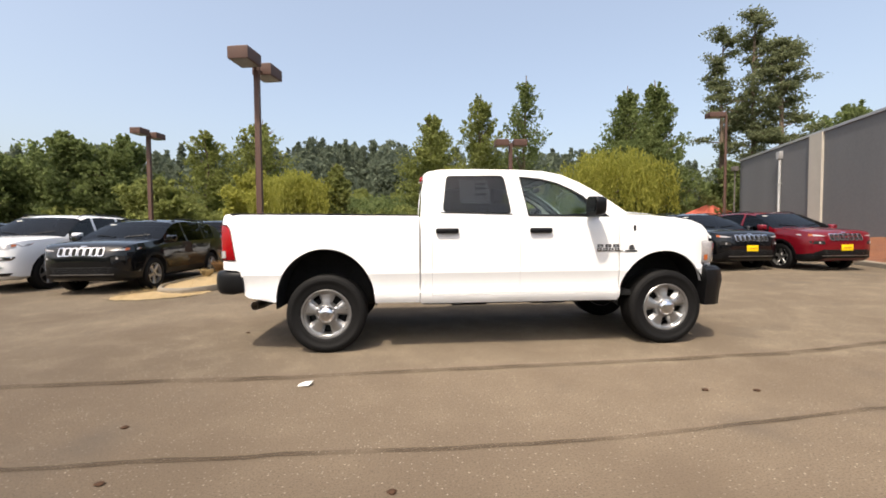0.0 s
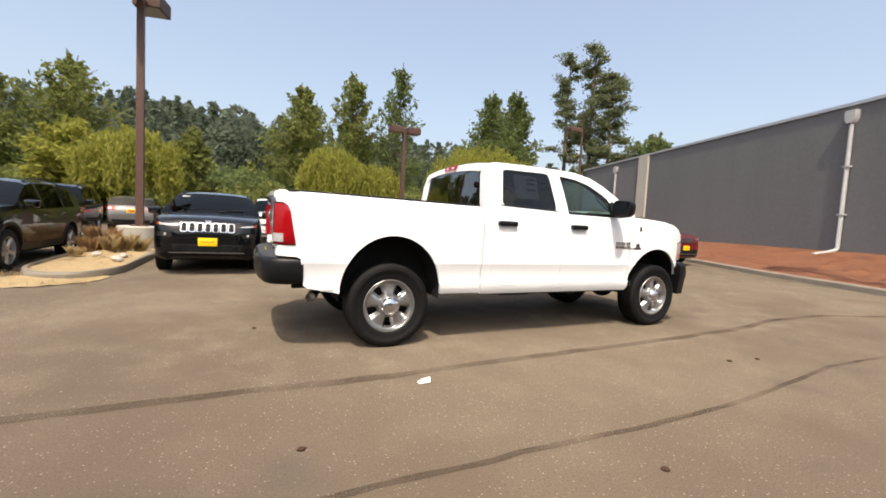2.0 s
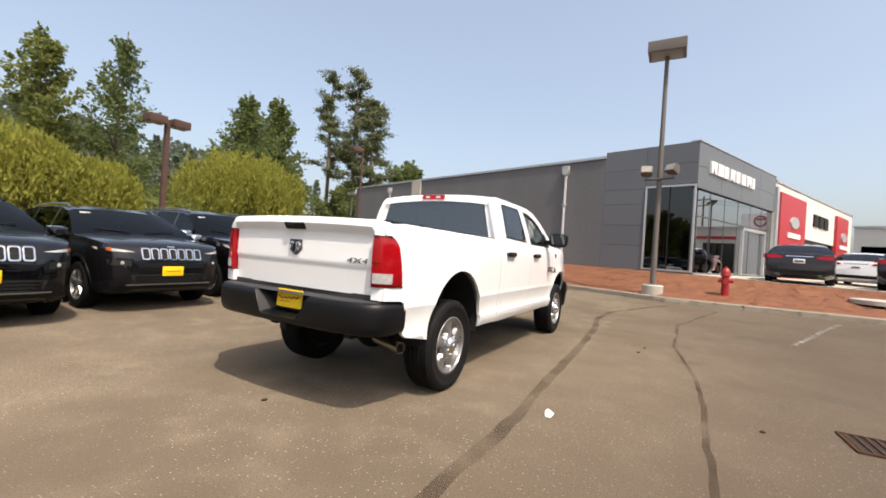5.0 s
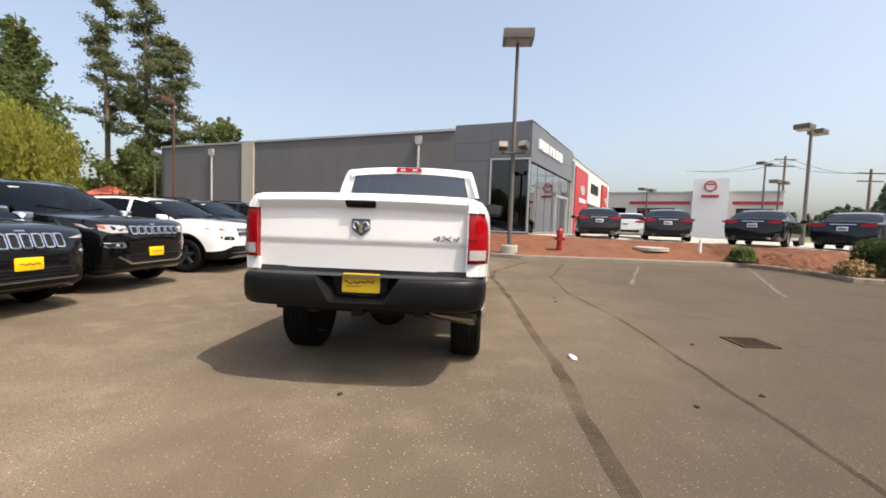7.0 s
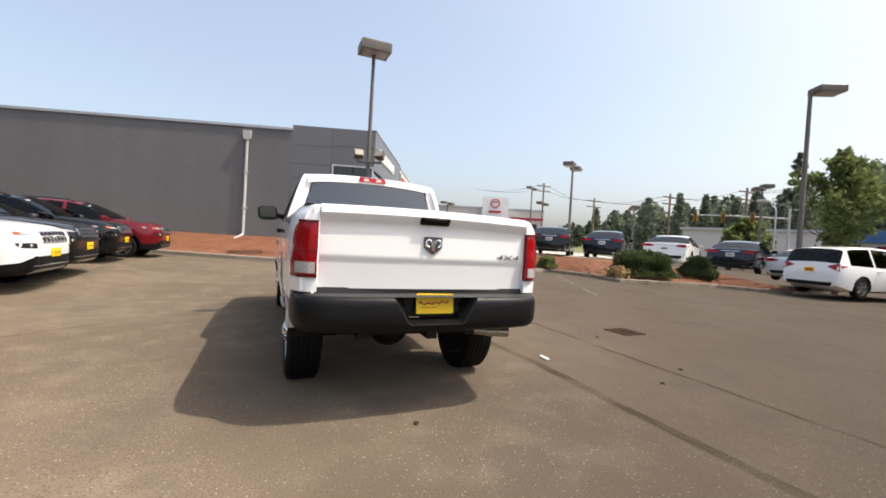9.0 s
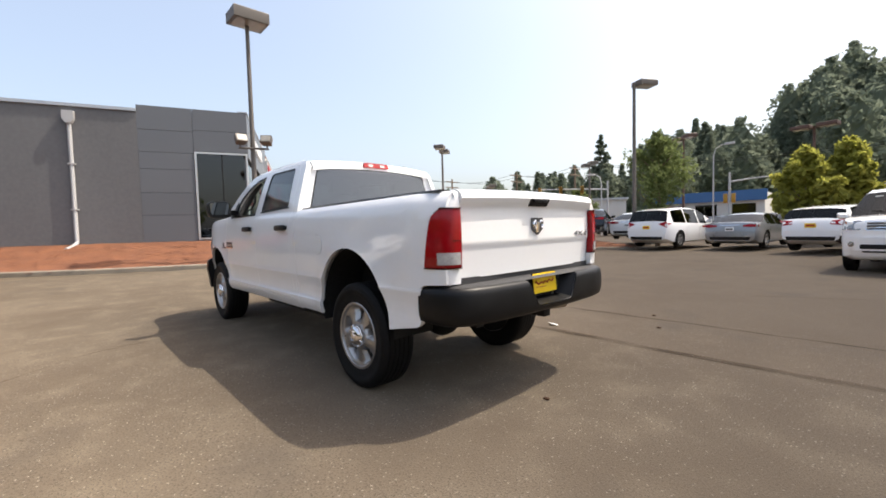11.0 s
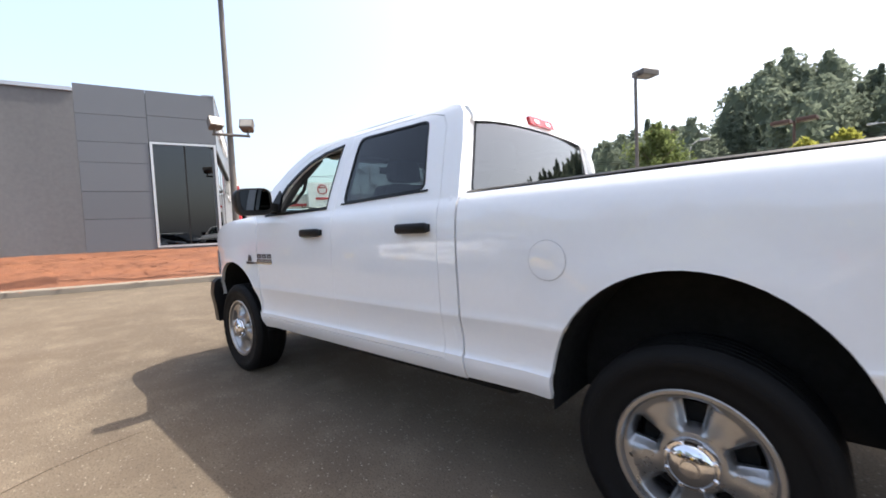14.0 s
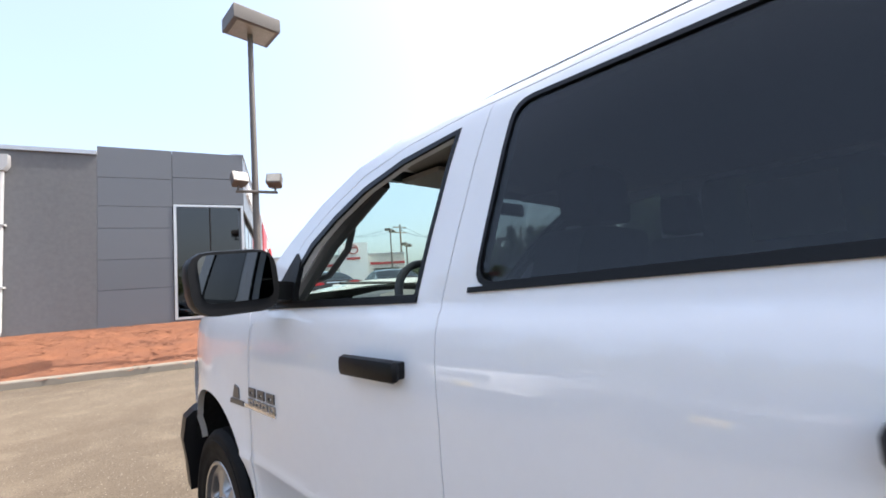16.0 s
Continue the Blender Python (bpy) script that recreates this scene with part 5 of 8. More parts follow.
        for zz, o in ((1.008, 0.0), (1.020, 0.008), (1.10, 0.011), (1.20, 0.012), (1.30, 0.010), (1.335, 0.008), (1.358, 0.005), (1.378, 0.0)):
            f = lens_front(zz)
            pl = [(f, half_width(f, zz) + o), (min(-2.88, f - 0.008), half_width(-2.88, zz) + o), (-2.928, half_width(-2.925, zz) - 0.006 + o), (-2.955 - o, half_width(-2.94, zz) - 0.032), (-2.968 - o, 0.866), (-2.973 - o, 0.812)]
            rings.append([(a, s * b, zz) for a, b in pl + [(-2.93, 0.812), (-2.91, 0.88), (f - 0.012, 0.915)]])
        part("red_lens", loft(bmesh.new(), rings), RED_LENS, tl, "glossy red lens")
        part("reverse_lens", loft(bmesh.new(), [[(xx, s * yy, zz) for xx, yy in ((-2.9885, 0.826), (-2.9835, 0.868), (-2.9705, 0.889), (-2.936, 0.934), (-2.905, half_width(-2.905, zz) + 0.016), (-2.905, 0.92), (-2.94, 0.884), (-2.95, 0.826))] for zz in (1.032, 1.106)]), WHITE_LENS, tl, "clear reversing lens")
        part("lens_divider", loft(bmesh.new(), [[(xx, s * yy, zz) for xx, yy in ((-2.9875, 0.813), (-2.9825, 0.867), (-2.9695, 0.884), (-2.94, 0.916), (-2.94, 0.894), (-2.95, 0.813))] for zz in (1.176, 1.181)]), RED_DEEP, tl)
        for z0, z1 in ((1.0045, 1.014), (1.371, 1.3805)):
            rings = []
            for zz in (z0, z1):
                f = lens_front(zz) + 0.004
                rings.append([(a, s * b, zz) for a, b in ((f, half_width(f, zz) + 0.008), (min(-2.88, f - 0.01), half_width(-2.88, zz) + 0.008), (-2.930, half_width(-2.925, zz) + 0.001), (-2.963, half_width(-2.94, zz) - 0.031), (-2.979, 0.866), (-2.984, 0.811), (-2.94, 0.811), (f - 0.012, 0.915))])
            part("lens_rim", loft(bmesh.new(), rings), RED_DEEP, tl)
        # bed corner posts above and below the lamp
        for zs in (((1.380, 0), (1.42, 0), (1.445, 0.002), (1.465, 0.007), (1.478, 0.016), (1.488, 0.032)), ((0.908, 0), (0.95, 0), (1.003, 0))):
            rings = []
            for zz, k in zs:
                hw = half_width(-2.90, zz)
                rings.append([(-2.84, s * (half_width(-2.84, zz) - k * 0.6), zz), (-2.885, s * (half_width(-2.885, zz) - k), zz), (-2.92, s * (half_width(-2.92, zz) - 0.006 - k), zz), (-2.942 + k * 0.6, s * (half_width(-2.94, zz) - 0.018 - k), zz), (-2.955 + k, s * (hw - 0.048 - k * 0.5), zz), (-2.961 + k, s * 0.845, zz), (-2.964 + k, s * 0.806, zz), (-2.90, s * 0.806, zz)])
            part("bed_corner", loft(bmesh.new(), rings), WHITE, tk, sharp=60)
        # inner bed wall, wheel house, rail cap
        house = arc(-1.885, 0.86, 0.545, 0.29, 0, 180, 14)
        part("inner_bed_wall", panel([(-2.90, 1.46), (-2.90, 0.86)] + house[::-1] + [(-0.93, 0.86), (-0.93, 1.455)], [], lambda x, z, w: Vector((x, s * (0.83 + w), z)), 0.02), WHITE, tk)
        hb = bmesh.new()
        loft(hb, [[(a, s * w, b) for a, b in house] for w in (0.83, 0.56, 0.545)], closed=False)
        hb.faces.new([hb.verts.new((a, s * 0.545, b)) for a, b in house])
        part("wheel_house", hb, WHITE, tk)
        rail = [(x, z) for x, z in ((0.80, 1.455), (0.80, 1.490), (0.81, 1.497), (0.885, 1.497), (0.897, 1.488))]
        part("rail_cap", loft(bmesh.new(), [[(xx, s * a, b + dz) for a, b in rail] for xx, dz in ((-2.87, 0.0), (-1.9, -0.003), (-0.905, -0.018))]), BLACK_PLASTIC, tk, "black bed rail cap")
        # wheel well liners
        for cx, cz, rx, rz in ARCHES:
            bm = bmesh.new()
            al = arc(cx, cz, rx + 0.006, rz + 0.006, -8, 188, 22)
            loft(bm, [[(a, s * w, b) for a, b in al] for w in (0.935, 0.57)], closed=False)
            vs = [bm.verts.new((a, s * 0.57, b)) for a, b in al]
            bm.faces.new(vs)
            part("wheel_liner", bm, DARK, tk)
        # badges
        bd = part("model_badge", panel([(1.055, 1.060), (1.355, 1.060), (1.355, 1.074), (1.055, 1.074)], [], lambda x, z, w: side_put(s)(x, z, w - 0.005), 0.008, [1.2]), CHROME, tk, "chrome model badge of plain bars")
        for k in range(4):
            x0 = 1.055 + k * 0.068
            part("badge_block", panel([(x0, 1.070), (x0 + 0.052, 1.070), (x0 + 0.052, 1.100), (x0, 1.100)], [[(x0 + 0.014, 1.080), (x0 + 0.038, 1.080), (x0 + 0.038, 1.090), (x0 + 0.014, 1.090)]], lambda x, z, w: side_put(s)(x, z, w - 0.006), 0.009), BADGE_GREY, bd)
        for k in range(3):
            x0 = 1.06 + k * 0.09
            part("badge_block", panel([(x0, 1.108), (x0 + 0.065, 1.108), (x0 + 0.065, 1.142), (x0, 1.142)], [[(x0 + 0.018, 1.117), (x0 + 0.047, 1.117), (x0 + 0.047, 1.128), (x0 + 0.018, 1.128)]], lambda x, z, w: side_put(s)(x, z, w - 0.006), 0.009), BADGE_DARK, bd)
        eb = part("engine_badge", panel([(1.375, 1.055), (1.515, 1.055), (1.515, 1.075), (1.375, 1.075)], [], lambda x, z, w: side_put(s)(x, z, w - 0.005), 0.008), BADGE_DARK, tk, "small engine badge shape")
        part("badge_block", panel([(1.42, 1.08), (1.49, 1.08), (1.47, 1.135), (1.425, 1.125)], [], lambda x, z, w: side_put(s)(x, z, w - 0.005), 0.008), BADGE_DARK, eb)
        # headlight
        hl = new("headlight")
        hl.parent = tk
        rings = []
        for zz, o in ((0.915, 0.0), (0.93, 0.012), (1.05, 0.018), (1.15, 0.012), (1.162, 0.0)):
            rings.append([(2.31, s * (half_width(2.31, zz) + o), zz), (2.42, s * (half_width(2.42, zz) + o * 0.8), zz), (2.52 + o, s * (half_width(2.5, zz) - 0.05), zz), (2.58 + o, s * 0.66, zz), (2.54, s * 0.66, zz), (2.40, s * 0.78, zz)])
        part("lens", loft(bmesh.new(), rings), WHITE_LENS, hl, "clear headlight lens")
        part("marker", loft(bmesh.new(), [[(2.345, s * (half_width(2.345, zz) + 0.016), zz), (2.40, s * (half_width(2.40, zz) + 0.017), zz), (2.40, s * 0.80, zz), (2.345, s * 0.80, zz)] for zz in (0.95, 1.01)]), AMBER_LENS, hl, "amber side marker")
        part("inner_sill", nbox(-0.86, 1.28, s * 0.80, s * 0.895, 0.50, 0.60), DARK, tk)
        part("door_shut_face", nbox(-0.78, 1.305, s * 0.80, s * 0.905, 0.60, 1.40), SEALER, tk)

    # fuel door, driver's side only
    fdm = [(-1.388 + 0.084 * math.cos(a), 1.142 + 0.084 * math.sin(a)) for a in np.linspace(0, 2 * math.pi, 32, endpoint=False)]
    fdo = [(-1.388 + 0.0868 * math.cos(a), 1.142 + 0.0868 * math.sin(a)) for a in np.linspace(0, 2 * math.pi, 32, endpoint=False)]
    fl = part("fuel_door", panel(fdm, [], lambda x, z, w: side_put(1)(x, z, w - 0.0035), 0.004), WHITE, tk)
    part("fuel_door_gap", panel(fdo, [fdm], lambda x, z, w: side_put(1)(x, z, w - 0.0012), 0.002), SEALER, fl)
    # small cowl marker badge on the passenger's fender
    part("antenna_base", nbox(1.478, 1.502, -0.990, -0.970, 1.29, 1.352, 0.006), BLACK_PLASTIC, tk)

    # ---- roof
    def roof_ring(x, ze, ye, zc):
        pts = []
        for k in range(13):
            a = -1 + 2 * k / 12
            pts.append((x, a * ye, ze + (zc - ze) * (1 - abs(a) ** 2.6)))
        return pts

    tops = [(-0.852, 1.90, 0.738, 1.945), (-0.835, 1.938, 0.744, 1.980), (-0.79, 1.960, 0.750, 2.000), (-0.66, 1.978, 0.748, 2.018), (-0.3, 1.987, 0.745, 2.030), (0.1, 1.986, 0.745, 2.029), (0.45, 1.971, 0.748, 2.011), (0.60, 1.954, 0.754, 1.993), (0.72, 1.932, 0.764, 1.968), (0.745, 1.92, 0.766, 1.955)]
    bm = bmesh.new()
    up = [roof_ring(*t) for t in tops]
    lo = [[(x, y, z - 0.035) for x, y, z in r] for r in up]
    loft(bm, [u + list(reversed(l)) for u, l in zip(up, lo)])
    part("roof", bm, WHITE, tk)
    # roof side gutter seam
    for s in (-1, 1):
        tube_pts = [(x, s * (y + 0.003), z - 0.001) for x, z, y, _ in tops[1:]]
        part("roof_seam", tube(bmesh.new(), tube_pts, 0.0022, 6), SEALER, tk)
    part("headliner", nbox(-0.80, 0.70, -0.70, 0.70, 1.925, 1.945), HEADLINER, tk, "pale fabric headliner")
    # ---- windscreen and A pillars
    def screen(u, v, w):
        """u across, v from cowl (0) to roof (1)."""
        hw = 0.815 - 0.075 * v
        x = 1.425 - 0.69 * v - 0.10 * u * u * (1 - 0.3 * v)
        z = 1.488 + 0.462 * v + 0.04 * math.sin(math.pi * v) - 0.02 * u * u
        return Vector((x, u * hw, z - w))

    us = list(np.arange(-0.8, 0.9, 0.2))
    vs = [0.2, 0.4, 0.6, 0.8]
    part("windscreen", panel([(-0.93, 0.03), (0.93, 0.03), (0.93, 0.97), (-0.93, 0.97)], [], screen, 0.006, us, vs), GLASS_CLEAR, tk, "clear curved windscreen")
    part("windscreen_frame", panel([(-1.0, -0.02), (1.0, -0.02), (1.0, 1.03), (-1.0, 1.03)], [[(-0.93, 0.04), (0.93, 0.04), (0.93, 0.96), (-0.93, 0.96)]], lambda u, v, w: screen(u, v, w - 0.003), 0.03, us, vs), BLACK_PLASTIC, tk)
    for s in (-1, 1):
        part("wiper", tube(bmesh.new(), [screen(s * 0.1, 0.03, -0.02), screen(s * 0.1 + 0.55 * s, 0.07, -0.02)], 0.008, 6), BLACK_PLASTIC, tk)
    # ---- hood
    def hood(u, v, w):
        x = 1.43 + 1.12 * v - 0.06 * u * u * v
        hw = min(0.915, half_width(min(x, 2.4), 1.44)) - 0.02
        edge = interp([(0.0, 1.468), (0.3, 1.452), (0.5, 1.435), (0.7, 1.395), (0.85, 1.335), (0.95, 1.27), (1.0, 1.22)], v)
        rise = 0.055 * (1 - abs(u) ** 3) + 0.03 * step01((0.52 - abs(u)) / 0.1) * (1 - v) ** 0.3
        return Vector((x, u * hw, edge + rise - w))

    part("hood", panel([(-1, 0), (1, 0), (1, 1), (-1, 1)], [], hood, 0.03, list(np.arange(-0.95, 1.0, 0.1)), list(np.arange(0.08, 1.0, 0.08))), WHITE, tk)
    part("cowl", nbox(1.30, 1.46, -0.82, 0.82, 1.38, 1.455), BLACK_PLASTIC, tk)
    # ---- nose
    nose = bmesh.new()
    loft(nose, [[(2.50, y, z) for y, z in ((-0.70, 0.86), (0.70, 0.86), (0.70, 1.22), (-0.70, 1.22))], [(2.62, y, z) for y, z in ((-0.66, 0.86), (0.66, 0.86), (0.62, 1.20), (-0.62, 1.20))]])
    part("grille_shell", nose, WHITE, tk)
    gr = part("grille", nbox(2.615, 2.635, -0.56, 0.56, 0.90, 1.17, 0.01), BLACK_PLASTIC, tk)
    for a in (-1, 1):
        part("cross_bar", tube(bmesh.new(), [(2.64, a * 0.55, 1.035), (2.645, 0, 1.035)], 0.022, 8), BLACK_PLASTIC, gr)
    part("cross_bar", tube(bmesh.new(), [(2.64, 0, 0.91), (2.645, 0, 1.16)], 0.022, 8), BLACK_PLASTIC, gr)
    sec = [(0.0, 0.44), (0.015, 0.60), (0.035, 0.72), (0.02, 0.84), (-0.02, 0.875), (-0.10, 0.875), (-0.13, 0.44)]
    plan = [(2.335, -0.955), (2.45, -0.945), (2.55, -0.89), (2.64, -0.72), (2.68, -0.4), (2.69, 0), (2.68, 0.4), (2.64, 0.72), (2.55, 0.89), (2.45, 0.945), (2.335, 0.955)]

    def sweep(bm, plan, sec):
        rings = []
        pl = [Vector(p) for p in plan]
        for i, p in enumerate(pl):
            d = (pl[min(i + 1, len(pl) - 1)] - pl[max(i - 1, 0)]).normalized()
            nrm = Vector((d.y, -d.x))
            rings.append([(p.x + nrm.x * o, p.y + nrm.y * o, z) for o, z in sec])
        return loft(bm, rings)

    part("front_bumper", sweep(bmesh.new(), plan, sec), BLACK_PLASTIC, tk, "black front bumper")

    # ---- cab back
    def back(y, z, w):
        return Vector((interp([(0.5, -0.892), (1.44, -0.892), (1.50, -0.884), (1.90, -0.842), (1.96, -0.82)], z) + 0.05 * y * y + w, y, z))

    bo = rounded([(-0.90, 0.52), (0.90, 0.52), (0.905, 1.45), (0.835, 1.78), (0.755, 1.945), (-0.755, 1.945), (-0.835, 1.78), (-0.905, 1.45)], 0.03)
    bwin = rounded([(-0.775, 1.475), (0.775, 1.475), (0.665, 1.895), (-0.665, 1.895)], 0.05)
    part("cab_back", panel(bo, [bwin], back, 0.03, list(np.arange(-0.8, 0.9, 0.2)), ZC + GC), WHITE, tk)
    part("rear_window", panel(rounded([(-0.785, 1.468), (0.785, 1.468), (0.672, 1.903), (-0.672, 1.903)], 0.05), [], lambda y, z, w: back(y, z, w - 0.004), 0.005, list(np.arange(-0.6, 0.7, 0.2)), GC), GLASS_REAR, tk, "dark tinted rear window")
    part("rear_window_seal", panel(rounded([(-0.793, 1.461), (0.793, 1.461), (0.679, 1.910), (-0.679, 1.910)], 0.05), [rounded([(-0.783, 1.470), (0.783, 1.470), (0.670, 1.901), (-0.670, 1.901)], 0.05)], lambda y, z, w: back(y, z, w - 0.007), 0.008, list(np.arange(-0.6, 0.7, 0.2)), GC), BLACK_PLASTIC, tk)
    for s in (-1, 1):
        pil = bmesh.new()
        rings = []
        for z in (0.52, 0.9, 1.40, 1.47, 1.60, 1.75, 1.88, 1.95):
            yo = half_width(-0.88, z, z > 1.44)
            bx = back(0, z, 0).x
            rings.append([(bx + 0.055, s * yo, z), (bx + 0.018, s * (yo - 0.012), z), (bx + 0.03, s * (yo - 0.05), z), (bx + 0.08, s * (yo - 0.05), z)])
        part("cab_corner", loft(pil, rings), WHITE, tk)
    bl = part("brake_light", prism(bmesh.new(), rounded([(-0.165, 1.932), (0.165, 1.932), (0.155, 1.988), (-0.155, 1.988)], 0.02), lambda y, z, w: Vector((-0.862 + 0.35 * (z - 1.93) - w, y, z)), -0.03, 0.015), RED_LENS, tk, "high red brake light with cargo lamps")
    for y in (-0.075, 0.075):
        part("cargo_lamp", prism(bmesh.new(), rounded([(y - 0.03, 1.945), (y + 0.03, 1.945), (y + 0.03, 1.972), (y - 0.03, 1.972)], 0.008), lambda a, z, w: Vector((-0.868 + 0.35 * (z - 1.93) - w, a, z)), 0.0, 0.012), WHITE_LENS, bl)

    for s in (-1, 1):
        part("gap_filler", prism(bmesh.new(), [(-0.93, 0.53), (-0.87, 0.53), (-0.87, 1.45), (-0.93, 1.45)], lambda a, b, w: Vector((a, s * (half_width(-0.9, b) - 0.009 - w), b)), 0.0, 0.02), WHITE, tk)
    # ---- bed
    part("rear_sill", nbox(-2.926, -2.885, -0.815, 0.815, 0.80, 0.935), STEP_RUBBER, tk)
    part("bed_floor", nbox(-2.90, -0.93, -0.54, 0.54, 0.84, 0.86), WHITE, tk)
    for s in (-1, 1):
        part("bed_floor_side", nbox(-2.90, -2.44, s * 0.545, s * 0.82, 0.84, 0.86), WHITE, tk)
        part("bed_floor_side", nbox(-1.33, -0.93, s * 0.545, s * 0.82, 0.84, 0.86), WHITE, tk)
    part("bed_front_wall", nbox(-0.96, -0.925, -0.83, 0.83, 0.84, 1.465), WHITE, tk)
    bfc = loft(bmesh.new(), [[(xx, s, 1.466 + h) for s, h in ((-0.86, 0), (0.86, 0), (0.86, 0.016), (-0.86, 0.016))] for xx in (-0.98, -0.912)])
    part("front_rail_cap", bfc, BLACK_PLASTIC, tk)

    # ---- tailgate
    def gate(y, z, w):
        x = interp([(0.95, -2.938), (1.06, -2.950), (1.13, -2.957), (1.145, -2.966), (1.30, -2.962), (1.375, -2.960), (1.405, -2.985), (1.44, -3.005), (1.47, -3.000), (1.49, -2.975), (1.50, -2.945)], z)
        return Vector((x + 0.035 * y * y + w, y, z + (0.012 * (1 - y * y / 0.58) if z > 1.36 else 0)))

    gz = [1.0, 1.06, 1.10, 1.13, 1.145, 1.17, 1.25, 1.33, 1.365, 1.385, 1.405, 1.42, 1.44, 1.46, 1.475, 1.487]
    tg = part("tailgate", panel([(-0.800, 0.928), (0.800, 0.928), (0.800, 1.497), (-0.800, 1.497)], [], gate, 0.06, list(np.arange(-0.7, 0.8, 0.1)), gz), WHITE, tk)
    part("latch_pocket", prism(bmesh.new(), rounded([(-0.112, 1.398), (0.112, 1.398), (0.118, 1.452), (-0.118, 1.452)], 0.015), lambda y, z, w: Vector((-3.008 + 0.5 * (1.45 - z) * (z < 1.44) + w, y, z)), 0.0, 0.03), BLACK_PLASTIC, tg, "black latch handle pocket")
    part("latch_handle", nbox(-3.018, -2.99, -0.09, 0.09, 1.428, 1.448, 0.006), BLACK_PLASTIC, tg)
    em = part("emblem", prism(bmesh.new(), rounded([(-0.070, 1.315), (0.070, 1.315), (0.070, 1.235), (0.0, 1.185), (-0.070, 1.235)], 0.012), lambda y, z, w: Vector((-2.966 - w, y, z)), 0.0, 0.010), BADGE_DARK, tg, "dark and chrome shield emblem shape")
    for s in (-1, 1):
        part("emblem_curl", tube(bmesh.new(), [(-2.980, s * (0.036 + 0.020 * math.cos(a)), 1.266 + 0.026 * math.sin(a)) for a in np.linspace(-1.6, 3.2, 12)], [0.013 - 0.0006 * k for k in range(12)], 8), CHROME, em)
    part("emblem_crest", loft(bmesh.new(), [[(-2.976, -0.022, 1.285), (-2.976, 0.022, 1.285), (-2.976, 0.014, 1.205), (-2.976, -0.014, 1.205)], [(-2.988, -0.014, 1.28), (-2.988, 0.014, 1.28), (-2.986, 0.008, 1.212), (-2.986, -0.008, 1.212)]]), CHROME, em)
    letters("4X4", 0.058, 0.003, BADGE_GREY, tg, Matrix.Translation((-2.956, -0.645, 1.182)) @ Euler((radians(90), 0, radians(-90))).to_matrix().to_4x4() @ Matrix.Diagonal((2.1, 1.0, 1.0, 1)), "drive_lettering", 0.15)

    # ---- rear bumper with step and plate
    half = [(0.0, -3.122), (0.36, -3.119), (0.64, -3.100), (0.80, -3.070), (0.892, -3.020), (0.938, -2.95), (0.955, -2.86), (0.962, -2.79), (0.964, -2.73)]
    arcs = [0.0]
    for (y0, x0), (y1, x1) in zip(half, half[1:]):
        arcs.append(arcs[-1] + math.hypot(y1 - y0, x1 - x0))
    U = arcs[-1]

    def on_bumper(u, z, w):
        au, sg = abs(u), (1 if u >= 0 else -1)
        y, x = float(np.interp(au, arcs, [p[0] for p in half])), float(np.interp(au, arcs, [p[1] for p in half]))
        y2, x2 = float(np.interp(au + 0.02, arcs, [p[0] for p in half])), float(np.interp(au + 0.02, arcs, [p[1] for p in half]))
        y1, x1 = float(np.interp(max(0, au - 0.02), arcs, [p[0] for p in half])), float(np.interp(max(0, au - 0.02), arcs, [p[1] for p in half]))
        d = Vector((y2 - y1, x2 - x1)).normalized()
        inn = Vector((-d.y, d.x))
        deep = w + interp([(0.69, 0.045), (0.71, 0.018), (0.75, 0.004), (0.80, 0.0), (0.87, 0.0), (0.905, 0.006), (0.925, 0.018), (0.935, 0.04)], z)
        return Vector((x + inn.y * deep, sg * (y + inn.x * deep), z))

    uc = [sg * u for sg in (-1, 1) for u in np.arange(0.1, U, 0.07)]
    zc = [0.70, 0.71, 0.73, 0.75, 0.80, 0.87, 0.89, 0.905, 0.917, 0.925]
    notch = [(-0.325, 0.926), (-0.225, 0.757), (-0.20, 0.745), (0.18, 0.745), (0.205, 0.757), (0.305, 0.926)]
    face = [(-U, 0.715), (-U + 0.12, 0.693), (U - 0.12, 0.693), (U, 0.715), (U, 0.935), (0.315, 0.935), (0.305, 0.926)] + notch[-2::-1] + [(-0.335, 0.935), (-U, 0.935)]
    rb = part("rear_bumper", panel(face, [], on_bumper, 0.025, uc, zc), BLACK_PLASTIC, tk, "black moulded rear bumper")
    rb.location.z = -0.045
    # recess for the plate: sloping cheeks, a floor and a back
    inner = [(-0.235, 0.926), (-0.19, 0.785), (-0.175, 0.775), (0.155, 0.775), (0.17, 0.785), (0.215, 0.926)]
    rc = bmesh.new()
    loft(rc, [[on_bumper(u, z, 0.002) for u, z in notch], [Vector((-2.990, u, z)) for u, z in inner]], closed=False)
    part("recess", rc, BLACK_PLASTIC, rb, "sloping black recess round the plate", sharp=20)
    part("recess_back", panel([(-0.24, 0.78), (0.22, 0.78), (0.235, 0.935), (-0.255, 0.935)], [], lambda u, z, w: Vector((-2.988 + w, u, z)), 0.02), BLACK_PLASTIC, rb)
    part("recess_lip", tube(bmesh.new(), [on_bumper(u, z, 0.0) for u, z in notch], 0.005, 8), BLACK_GLOSS, rb)
    for s in (-1, 1):
        part("cheek_step", prism(bmesh.new(), rounded([(0.245, 0.815), (0.275, 0.815), (0.285, 0.868), (0.255, 0.868)], 0.008, 2), lambda a, z, w: Vector((-3.056 + 1.3 * (0.275 - a) - w, s * a - 0.01, z)), -0.02, 0.006), DARK, rb, "square step hole")
    top = bmesh.new()
    us = list(np.linspace(-U + 0.02, U - 0.02, 44))
